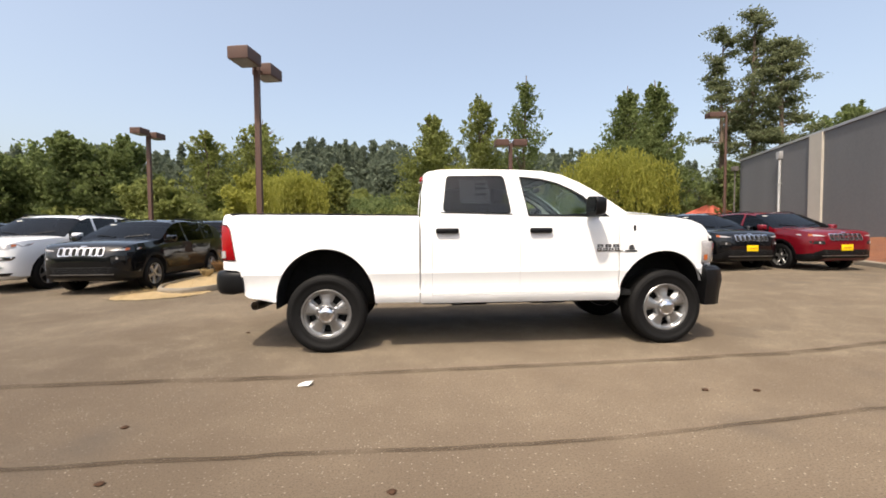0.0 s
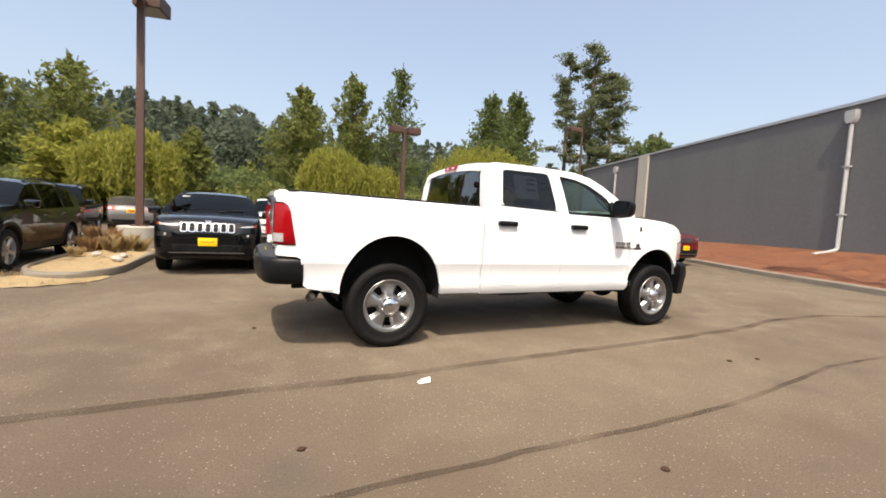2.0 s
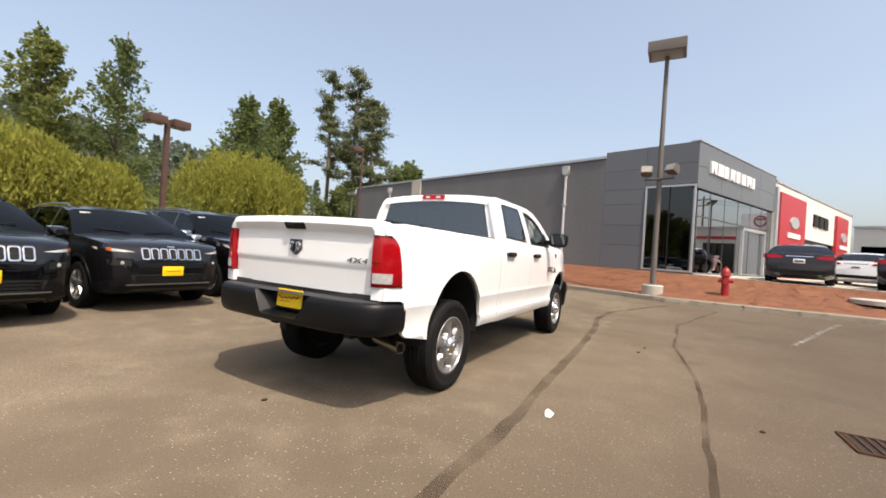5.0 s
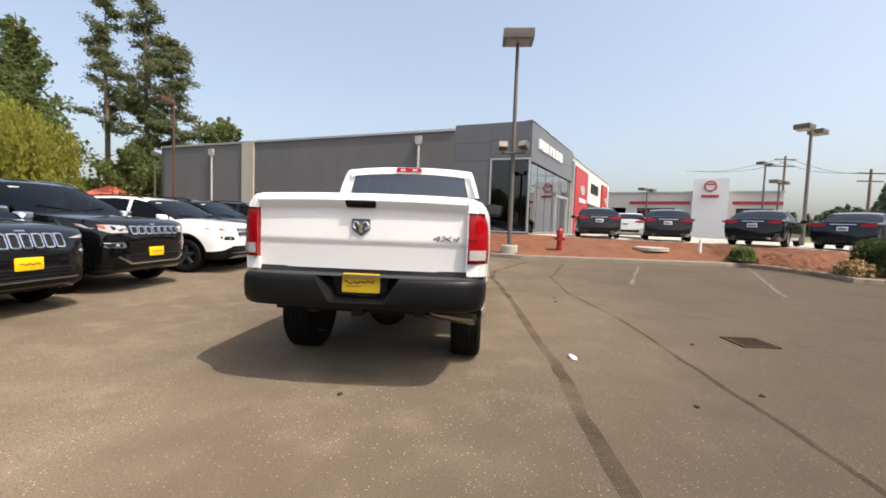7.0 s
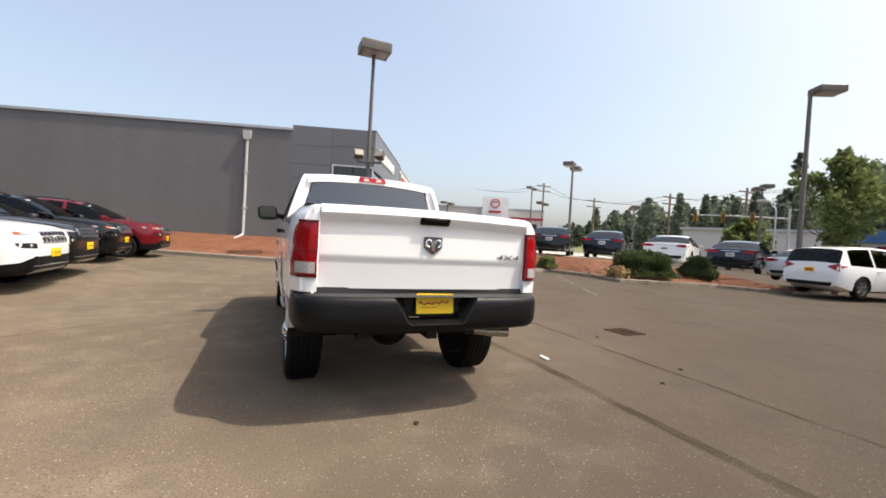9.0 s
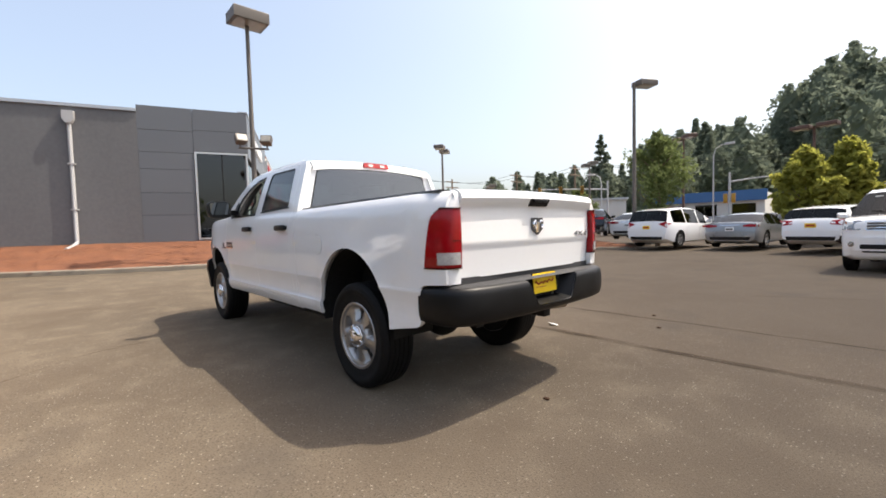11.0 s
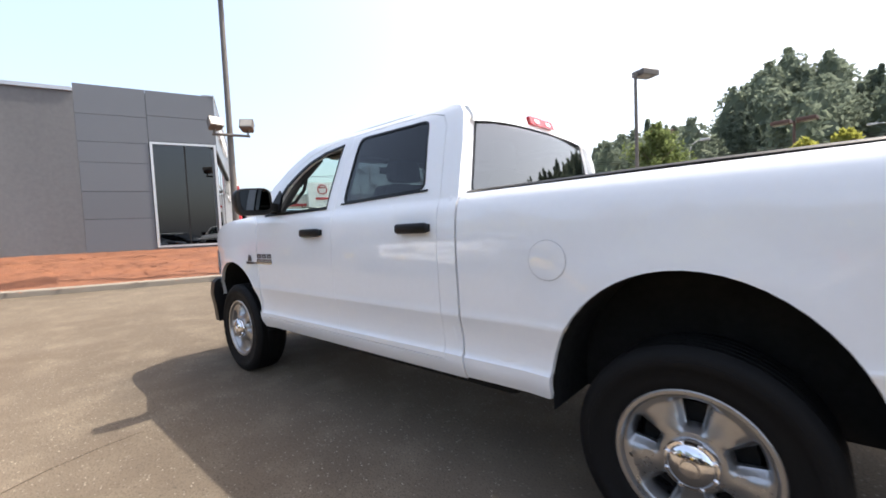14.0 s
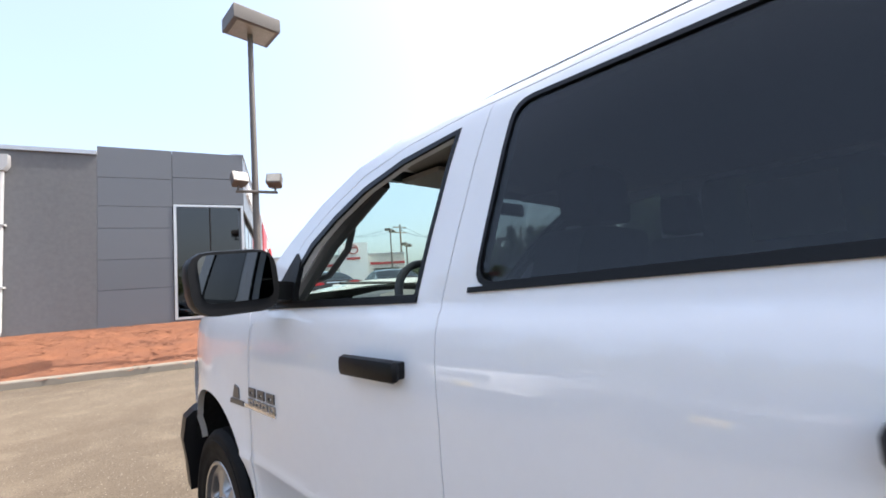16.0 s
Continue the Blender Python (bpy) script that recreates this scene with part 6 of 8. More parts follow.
    edge = [on_bumper(u, 0.934, 0.0) for u in us]
    loft(top, [[e for e in edge], [Vector((max(e.x + 0.02, -3.07 if abs(e.y) < 0.8 else e.x + 0.02), e.y * 0.985, 0.941)) for e in edge], [Vector((min(-2.93, e.x + 0.22), e.y * 0.93, 0.940)) for e in edge]], closed=False)
    part("step_pad", top, STEP_RUBBER, rb, "ribbed dark step pad")
    part("plate_lamp", lathe(bmesh.new(), [(0, 0), (0.022, 0), (0.022, 0.02), (0, 0.02)], 14, Matrix.Translation((-2.992, -0.205, 0.905)) @ Euler((0, radians(-90), 0)).to_matrix().to_4x4()), DARK, rb)
    part("trailer_socket", lathe(bmesh.new(), [(0, 0), (0.034, 0), (0.034, 0.015), (0.026, 0.02), (0, 0.012)], 16, Matrix.Translation((-2.998, -0.185, 0.845)) @ Euler((0, radians(-90), 0)).to_matrix().to_4x4()), DARK, rb)
    lp = part("licence_plate", prism(bmesh.new(), rounded([(-0.167, 0.762), (0.123, 0.762), (0.123, 0.906), (-0.167, 0.906)], 0.012), lambda y, z, w: Vector((-3.019 + 0.1 * (z - 0.8) - w, y, z)), 0.0, 0.004), YELLOW, tk, "yellow dealer plate with red printed bars")
    wave = [(-3.0215, 0.10 - 0.019 * k, 0.831 + 0.009 * math.sin(2.2 * k) + (0.016 if k == 0 else 0) + 0.0012 * k) for k in range(13)]
    part("print_bar", tube(bmesh.new(), wave, [0.009] + [0.0055] * 12, 6), PLATE_RED, lp, "red script shape")
    part("print_bar", tube(bmesh.new(), [(-3.0215, 0.09, 0.807), (-3.0215, -0.03, 0.807)], 0.0028, 6), PLATE_RED, lp)
    part("plate_frame", prism(bmesh.new(), rounded([(-0.172, 0.757), (0.128, 0.757), (0.128, 0.911), (-0.172, 0.911)], 0.014), lambda y, z, w: Vector((-3.011 + 0.1 * (z - 0.8) - w, y, z)), 0.0, 0.005), BLACK_PLASTIC, lp)

    # ---- underside
    for s in (-1, 1):
        part("frame_rail", nbox(-2.78, 2.4, s * 0.40, s * 0.48, 0.54, 0.68), STEEL, tk)
        part("leaf_spring", tube(bmesh.new(), [(-2.5, s * 0.52, 0.55), (-1.9, s * 0.52, 0.40), (-1.3, s * 0.52, 0.52)], 0.035, 6), STEEL, tk)
        part("shock_absorber", tube(bmesh.new(), [(-1.75, s * 0.42, 0.36), (-1.55, s * 0.40, 0.78)], 0.03, 8), STEEL, tk)
    for x in (-1.8975, 1.8975):
        part("axle", tube(bmesh.new(), [(x, -0.75, 0.42), (x, 0.75, 0.42)], 0.055, 12), STEEL, tk)
        bm = bmesh.new()
        bmesh.ops.create_uvsphere(bm, u_segments=14, v_segments=10, radius=0.19)
        for v in bm.verts:
            v.co = Vector((v.co.x * 0.9 + x, v.co.y, v.co.z * 0.9 + 0.42))
        part("differential", bm, STEEL, tk)
    part("drive_shaft", tube(bmesh.new(), [(-1.75, 0, 0.45), (0.2, 0, 0.55)], 0.045, 10), STEEL, tk)
    part("fuel_tank", nbox(-1.1, 0.4, 0.50, 0.80, 0.42, 0.62, 0.04), DARK, tk)
    part("gearbox", nbox(0.0, 1.3, -0.22, 0.22, 0.42, 0.75, 0.05), DARK, tk)
    part("floor_pan", nbox(-0.88, 1.5, -0.88, 0.88, 0.56, 0.62), DARK, tk)
    part("bed_underside", nbox(-2.92, -0.92, -0.55, 0.55, 0.76, 0.84), DARK, tk)
    part("engine_bay", nbox(1.35, 2.45, -0.53, 0.53, 0.55, 1.30), DARK, tk)
    part("skid_plate", nbox(2.0, 2.55, -0.6, 0.6, 0.40, 0.50, 0.03), DARK, tk)
    part("hitch_bar", tube(bmesh.new(), [(-2.86, -0.42, 0.61), (-2.86, 0.42, 0.61)], 0.03, 8), DARK, tk)
    part("hitch_receiver", nbox(-3.05, -2.84, -0.04, 0.04, 0.585, 0.655, 0.006), BLACK_PLASTIC, tk)
    ex = part("exhaust_pipe", tube(bmesh.new(), [(-1.0, -0.45, 0.58), (-1.55, -0.50, 0.68), (-2.0, -0.52, 0.70), (-2.35, -0.50, 0.60), (-2.48, -0.50, 0.54), (-2.56, -0.57, 0.524), (-2.60, -0.70, 0.52)], [0.038] * 7, 14), EXHAUST, tk, "heat-stained steel exhaust pipe")
    tip = bmesh.new()
    d = Vector((-0.28, -0.95, -0.02)).normalized()
    a0 = Vector((-2.595, -0.69, 0.520))
    m = Matrix.Translation(a0) @ d.to_track_quat("Z", "Y").to_matrix().to_4x4()
    lathe(tip, [(0.038, 0.0), (0.046, 0.02), (0.046, 0.20), (0.041, 0.20), (0.040, 0.05), (0.0, 0.05)], 20, m)
    part("exhaust_tip", tip, EXHAUST, ex, "bright exhaust tip")
    for s in (-1, 1):
        part("mud_bracket", nbox(-0.55, -0.15, s * 0.80, s * 0.85, 0.475, 0.515, 0.01), DARK, tk)
        part("mud_bracket", nbox(0.35, 0.75, s * 0.80, s * 0.85, 0.48, 0.515, 0.01), DARK, tk)

    # ---- interior
    def seat(x, y, w, bench=False):
        st = new("seat")
        st.parent = tk
        bm = bmesh.new()
        box(bm, x - 0.02, x + 0.50, y - w, y + w, 0.95, 1.08, 0.04)
        part("cushion", bm, TRIM_GREY, st)
        bm = bmesh.new()
        ring = rounded([(y - w, 1.02), (y + w, 1.02), (y + w * 0.85, 1.62), (y - w * 0.85, 1.62)], 0.08)
        loft(bm, [[(x - 0.06 - 0.22 * (b - 1.0) + o, c, b) for c, b in ring] for o in (-0.07, 0.06)])
        part("backrest", bm, TRIM_GREY, st)
        for hy in ((y,) if not bench else (y - 0.40, y + 0.40)):
            bm = bmesh.new()
            ring = rounded([(hy - 0.13, 1.64), (hy + 0.13, 1.64), (hy + 0.11, 1.80), (hy - 0.11, 1.80)], 0.05)
            loft(bm, [[(x - 0.20 + o, c, b) for c, b in ring] for o in (-0.05, 0.05)])
            part("headrest", bm, TRIM_GREY, st)

    seat(0.25, 0.42, 0.27)
    seat(0.25, -0.42, 0.27)
    seat(-0.58, 0.0, 0.68, True)
    bm = bmesh.new()
    loft(bm, [[(x, y, z) for x, z in ((0.98, 1.10), (0.92, 1.30), (0.97, 1.42), (1.15, 1.455), (1.40, 1.45), (1.35, 1.10))] for y in (-0.80, 0.0, 0.80)])
    part("dashboard", bm, TRIM_GREY, tk, "dark grey dashboard")
    bm = bmesh.new()
    loft(bm, [[(0.96 + 0.05 * math.cos(t), 0.40 + 0.17 * math.sin(t) * 1.1, 1.44 + 0.05 * math.cos(t * 1.0)) for t in np.linspace(0, 2 * math.pi, 8, endpoint=False)], [(1.2, 0.40 + 0.2 * math.sin(t), 1.43 + 0.06 * math.cos(t)) for t in np.linspace(0, 2 * math.pi, 8, endpoint=False)]])
    part("gauge_hood", bm, TRIM_GREY, tk)
    swm = Matrix.Translation((0.76, 0.42, 1.42)) @ Euler((0, radians(-65), 0)).to_matrix().to_4x4()
    bm = bmesh.new()
    loop = [swm @ Vector((0.19 * math.cos(a), 0.19 * math.sin(a), 0)) for a in np.linspace(0, 2 * math.pi, 33)]
    tube(bm, loop, 0.017, 8, cap=False)
    sw = part("steering_wheel", bm, TRIM_GREY, tk, "dark steering wheel")
    bm = bmesh.new()
    for a in (0.15, math.pi - 0.15, -math.pi / 2):
        tube(bm, [swm @ Vector((0, 0, -0.03)), swm @ Vector((0.185 * math.sin(a), 0.185 * math.cos(a), 0))], [0.035, 0.018], 8)
    part("spoke", bm, TRIM_GREY, sw)
    part("column", tube(bmesh.new(), [swm @ Vector((0, 0, 0)), swm @ Vector((0, 0, -0.3))], 0.05, 10), TRIM_GREY, sw)
    part("inside_mirror", nbox(0.66, 0.69, -0.12, 0.12, 1.80, 1.86, 0.01), BLACK_PLASTIC, tk)
    for s in (-1, 1):
        part("sun_visor", nbox(0.50, 0.70, s * 0.15, s * 0.62, 1.885, 1.905, 0.006), HEADLINER, tk)
        part("pillar_trim", tube(bmesh.new(), [screen(s * 0.97, 0.02, 0.05), screen(s * 0.97, 0.5, 0.05), screen(s * 0.97, 0.98, 0.05)], 0.03, 8), TRIM_GREY, tk)
        gh = tube(bmesh.new(), [screen(s * 0.93, 0.25, 0.06), screen(s * 0.90, 0.35, 0.10), screen(s * 0.90, 0.55, 0.10), screen(s * 0.93, 0.65, 0.06)], 0.014, 8)
        part("grab_handle", gh, TRIM_GREY, tk)
        part("door_trim", nbox(0.22, 1.24, s * 0.84, s * 0.87, 0.70, 1.44), TRIM_GREY, tk)
    return tk


build_truck()


# ---------------------------------------------------------------- other vehicles
from mathutils.bvhtree import BVHTree


def paint(name, c, metal=0.0):
    return mat(name, c, 0.30, metal, var=0.04, scale=3, fine=40, coat=1.0, spec=0.1)


BLACK_PAINT = paint("black_paint", (0.0022, 0.0024, 0.0030))
GREY_PAINT = paint("granite_paint", (0.0065, 0.0065, 0.0075), 0.2)
RED_PAINT = paint("red_paint", (0.15, 0.004, 0.010), 0.2)
BLUE_PAINT = paint("dark_blue_paint", (0.004, 0.006, 0.015), 0.3)
SILVER_PAINT = paint("silver_paint", (0.30, 0.31, 0.33), 0.6)
TAUPE_PAINT = paint("taupe_silver_paint", (0.13, 0.122, 0.115), 0.4)
BROWN_PAINT = paint("dark_brown_paint", (0.020, 0.012, 0.012), 0.3)

# length, half width, wheelbase, front overhang, tyre radius, roof line (from the nose), belt line, side windows, screen, rear window
CARS = {
    "compact_suv": dict(L=4.62, W=0.93, wb=2.70, fo=0.93, r=0.355, clear=0.25,
        top=[(0.0, 0.70), (0.012, 0.80), (0.035, 0.88), (0.075, 0.95), (0.13, 1.0), (0.22, 1.04), (0.40, 1.075), (0.8, 1.115), (1.18, 1.14), (1.55, 1.35), (1.95, 1.54), (2.2, 1.59), (2.7, 1.612), (3.4, 1.585), (3.95, 1.535), (4.18, 1.48), (4.42, 1.15), (4.55, 1.02), (4.62, 0.75)],
        belt=[(0, 0.72), (0.2, 0.93), (1.2, 1.03), (4.4, 1.13)], wins=[(1.30, 2.28), (2.36, 3.22), (3.30, 3.86)], screen=(1.18, 1.95), back=(4.18, 4.42), clad=True),
    "large_suv": dict(L=4.82, W=0.97, wb=2.915, fo=0.90, r=0.385, clear=0.27,
        top=[(0.0, 0.82), (0.012, 0.92), (0.035, 1.0), (0.075, 1.06), (0.13, 1.10), (0.22, 1.135), (0.4, 1.16), (1.0, 1.20), (1.38, 1.215), (1.75, 1.48), (2.08, 1.67), (2.3, 1.73), (2.8, 1.76), (3.6, 1.745), (4.2, 1.70), (4.45, 1.64), (4.66, 1.22), (4.76, 1.05), (4.82, 0.75)],
        belt=[(0, 0.78), (0.2, 1.0), (1.4, 1.10), (4.6, 1.18)], wins=[(1.50, 2.42), (2.50, 3.32), (3.42, 4.18)], screen=(1.38, 2.08), back=(4.45, 4.66), clad=False),
    "sedan": dict(L=4.95, W=0.975, wb=2.78, fo=0.95, r=0.335, clear=0.18,
        top=[(0.0, 0.60), (0.03, 0.70), (0.15, 0.76), (0.6, 0.86), (1.25, 0.97), (1.75, 1.24), (2.15, 1.39), (2.5, 1.445), (3.0, 1.44), (3.4, 1.37), (3.75, 1.24), (4.15, 1.07), (4.5, 1.05), (4.78, 1.02), (4.86, 0.70)],
        belt=[(0, 0.58), (0.2, 0.70), (1.3, 0.90), (4.2, 1.0), (4.8, 0.98)], wins=[(1.55, 2.45), (2.53, 3.35), (3.41, 3.72)], screen=(1.25, 2.15), back=(3.4, 4.15), clad=False),
    "minivan": dict(L=5.08, W=0.99, wb=3.03, fo=1.0, r=0.345, clear=0.19,
        top=[(0.0, 0.66), (0.03, 0.80), (0.2, 0.92), (0.7, 1.05), (1.05, 1.14), (1.6, 1.45), (2.05, 1.64), (2.6, 1.73), (3.4, 1.75), (4.3, 1.70), (4.75, 1.62), (4.97, 1.15), (5.03, 0.98), (5.08, 0.70)],
        belt=[(0, 0.64), (0.2, 0.82), (1.2, 1.0), (4.9, 1.10)], wins=[(1.62, 2.30), (2.38, 3.45), (3.53, 4.60)], screen=(1.05, 2.05), back=(4.75, 4.97), clad=False),
    "full_size_suv": dict(L=5.24, W=1.0, wb=3.02, fo=0.96, r=0.40, clear=0.30,
        top=[(0.0, 0.95), (0.03, 1.10), (0.10, 1.19), (0.5, 1.25), (1.25, 1.29), (1.65, 1.60), (1.95, 1.84), (2.2, 1.92), (3.0, 1.96), (4.2, 1.94), (4.85, 1.88), (5.08, 1.30), (5.16, 1.1), (5.24, 0.80)],
        belt=[(0, 0.92), (0.2, 1.1), (1.3, 1.18), (5.0, 1.24)], wins=[(1.38, 2.45), (2.55, 3.40), (3.50, 4.65)], screen=(1.25, 1.95), back=(4.85, 5.08), clad=False),
}


def at_f(table, v):
    return float(np.interp(v, [a for a, _ in table], [b for _, b in table]))


def islands(me):
    """One mesh for each separate piece of a mesh."""
    bm = bmesh.new()
    bm.from_mesh(me)
    bm.faces.index_update()
    left, out = set(bm.faces), []
    while left:
        seed = left.pop()
        piece, stack = {seed}, [seed]
        while stack:
            for e in stack.pop().edges:
                for fc in e.link_faces:
                    if fc in left:
                        left.discard(fc)
                        piece.add(fc)
                        stack.append(fc)
        keep = sorted(piece, key=lambda fc: fc.index)
        vs = sorted({v for fc in keep for v in fc.verts}, key=lambda v: v.index)
        at = {v: i for i, v in enumerate(vs)}
        m2 = bpy.data.meshes.new(me.name)
        m2.from_pydata([tuple(v.co) for v in vs], [], [[at[v] for v in fc.verts] for fc in keep])
        out.append((keep[0].index, m2))
    bm.free()
    return [m for _, m in sorted(out, key=lambda p: p[0])]


def vehicle(kind, body_mat, where, label, name="parked_car", plate_front=True, plate_rear=False, seven=False, rails=False, chrome_trim=False, far=False, light_rims=True, group="parked cars", blocks=0):
    """A parked vehicle; where puts its ground point under the nose's middle, heading along the local x."""
    c = CARS[kind]
    L, W = c["L"], c["W"]
    th = thing(name, label, "van" if kind == "minivan" else "car", where, group)
    H = max(z for _, z in c["top"])
    fs = sorted({f for f, _ in c["top"]} | {f for w in c["wins"] for f in w} | {0.012, 0.035, 0.075, 0.13, 0.22, 0.32, 0.55, c["fo"], c["fo"] + c["wb"], L - 0.3} | set(c["screen"]) | set(c["back"]))

    def width(f):
        return W * at_f([(0, 0.52), (0.012, 0.61), (0.035, 0.70), (0.075, 0.785), (0.13, 0.855), (0.22, 0.915), (0.32, 0.95), (0.55, 0.985), (1.0, 1.0), (L - 1.2, 1.0), (L - 0.5, 0.975), (L - 0.15, 0.93), (L, 0.86)], f)

    def half_ring(f):
        w, zt, zb = width(f), at_f(c["top"], f), c["clear"] + at_f([(0, 0.17), (0.035, 0.10), (0.13, 0.03), (0.32, 0.0), (L - 0.5, 0.0), (L, 0.16)], f)
        belt = min(at_f(c["belt"], f), zt - 0.03)
        h = max(0.0, (zt - belt - 0.08) / (H - 1.1))
        inside = c["screen"][0] < f < c["back"][1]
        w5 = w * (1 - 0.26 * min(1, h)) if inside else w * 0.95
        z5 = belt + (zt - belt) * (0.90 if inside else 0.75)
        mid = zb + (belt - zb) * 0.55
        return [(0, zb), (w * 0.80, zb), (w * 0.965, zb + 0.07), (w * 0.985, zb + 0.20), (w * 1.0, mid), (w * 0.998, belt - 0.09), (w * 0.975, belt), (w5, z5), (w5 * 0.90, zt - 0.012), (w5 * 0.5, zt + 0.012), (0, zt + 0.02)]

    bm = bmesh.new()
    rows = []
    for f in fs:
        hr = half_ring(f)
        left = [bm.verts.new((-f, y, z)) for y, z in hr]
        right = [left[0]] + [bm.verts.new((-f, -y, z)) for y, z in hr[1:-1]] + [left[-1]]
        rows.append((left, right))
    for (la, ra), (lb, rb), f0, f1 in zip(rows, rows[1:], fs, fs[1:]):
        fm = (f0 + f1) / 2
        for a, b in ((la, lb), (ra, rb)):
            for k in range(len(a) - 1):
                vs = [a[k], a[k + 1], b[k + 1], b[k]]
                if a is ra:
                    vs.reverse()
                fc = bm.faces.new(vs)
                side = k == 6 and any(w0 - 1e-6 <= f0 and f1 <= w1 + 1e-6 for w0, w1 in c["wins"])
                front = k >= 7 and c["screen"][0] - 1e-6 <= f0 and f1 <= c["screen"][1] + 1e-6
                rear = k >= 7 and c["back"][0] - 1e-6 <= f0 and f1 <= c["back"][1] + 1e-6
                fc.material_index = 1 if side or front or rear else (2 if c["clad"] and k in (1, 2) else 0)
    bm.faces.new(rows[0][0] + rows[0][1][-2:0:-1])
    bm.faces.new((rows[-1][0] + rows[-1][1][-2:0:-1])[::-1])
    bmesh.ops.recalc_face_normals(bm, faces=bm.faces)
    me = bpy.data.meshes.new("shell")
    bm.to_mesh(me)
    bm.free()
    for m in (body_mat, GLASS_CAR, BLACK_PLASTIC, DARK):
        me.materials.append(m)
    cut = bmesh.new()
    for f in (c["fo"], c["fo"] + c["wb"]):
        for s in (-1, 1):
            r = c["r"] + 0.065
            lathe(cut, [(0, 0), (r, 0), (r, 0.6), (0, 0.6)], 28, Matrix.Translation((-f, s * (W - 0.30), c["r"] + 0.01)) @ Euler((radians(-90 * s), 0, 0)).to_matrix().to_4x4())
    bmesh.ops.recalc_face_normals(cut, faces=cut.faces)
    mc = bpy.data.meshes.new("arch_cut")
    cut.to_mesh(mc)
    cut.free()
    for m in (body_mat, GLASS_CAR, BLACK_PLASTIC, DARK):
        mc.materials.append(m)
    for p in mc.polygons:
        p.material_index = 3
    tmp, cutter = bpy.data.objects.new("shell", me), bpy.data.objects.new("arch_cut", mc)
    scene.collection.objects.link(tmp)
    scene.collection.objects.link(cutter)
    mod = tmp.modifiers.new("arches", "BOOLEAN")
    mod.operation, mod.object, mod.solver = "DIFFERENCE", cutter, "EXACT"
    done = bpy.data.meshes.new_from_object(tmp.evaluated_get(bpy.context.evaluated_depsgraph_get()))
    bpy.data.objects.remove(tmp)
    bpy.data.objects.remove(cutter)
    whole = bmesh.new()
    whole.from_mesh(done)
    tree = BVHTree.FromBMesh(whole)
    whole.free()

    def on_nose(y, z, w):
        hit = tree.ray_cast(Vector((1.0, y, z)), Vector((-1, 0, 0)))[0]
        return Vector(((hit.x if hit else -0.35) - w, y, z))

    def on_tail(y, z, w):
        hit = tree.ray_cast(Vector((-L - 1.0, y, z)), Vector((1, 0, 0)))[0]
        return Vector(((hit.x if hit else 0.35 - L) + w, y, z))

    def on_side(s):
        def put(x, z, w):
            hit = tree.ray_cast(Vector((x, s * 3.0, z)), Vector((0, -s, 0)))[0]
            return Vector((x, (hit.y if hit else s * W) - s * w, z))
        return put

    def lift(put, d):
        return lambda a, b, w: put(a, b, w - d)

    for index, pname, pm, lab in ((0, "body", body_mat, ""), (1, "glazing", GLASS_CAR, "dark glass"), (2, "cladding", BLACK_PLASTIC, "black plastic cladding"), (3, "wheel_arch", DARK, "")):
        pb = bmesh.new()
        pb.from_mesh(done)
        bmesh.ops.delete(pb, geom=[fc for fc in pb.faces if fc.material_index != index], context="FACES")
        if not pb.faces:
            pb.free()
            continue
        for fc in pb.faces:
            fc.material_index = 0
        m2 = bpy.data.meshes.new(pname)
        pb.to_mesh(m2)
        pb.free()
        for half in islands(m2) if index in (2, 3) else [m2]:
            half.materials.append(pm)
            half.shade_smooth()
            half.set_sharp_from_angle(angle=radians(32))
            ob = new(pname, half)
            ob.parent = th
            if lab:
                tagged(ob, lab)
    # cabin: dark floor and seats
    part("cabin_floor", nbox(-L + 0.7, -c["screen"][0] - 0.1, -W * 0.85, W * 0.85, c["clear"] + 0.1, c["clear"] + 0.35), DARK, th)
    for f in ((c["screen"][0] + 1.15, c["screen"][0] + 2.1) if not far else (c["screen"][0] + 1.3,)):
        for s in (-1, 1):
            b2 = bmesh.new()
            ring = rounded([(s * 0.38 - 0.22, 0.55), (s * 0.38 + 0.22, 0.55), (s * 0.38 + 0.17, H - 0.30), (s * 0.38 - 0.17, H - 0.30)], 0.08)
            loft(b2, [[(-f - 0.2 * (z - 0.5) + o, y, z) for y, z in ring] for o in (-0.06, 0.06)])
            part("seat", b2, TRIM_GREY, th)
    if not far:
        part("headliner", nbox(-c["back"][0] + 0.05, -c["screen"][1] - 0.15, -W * 0.6, W * 0.6, H - 0.17, H - 0.14), DARK, th)
        part("dashboard", nbox(-c["screen"][0] - 0.55, -c["screen"][0] - 0.12, -W * 0.82, W * 0.82, 0.7, at_f(c["top"], c["screen"][0]) - 0.03, 0.05), TRIM_GREY, th)
    # wheels
    r = c["r"]
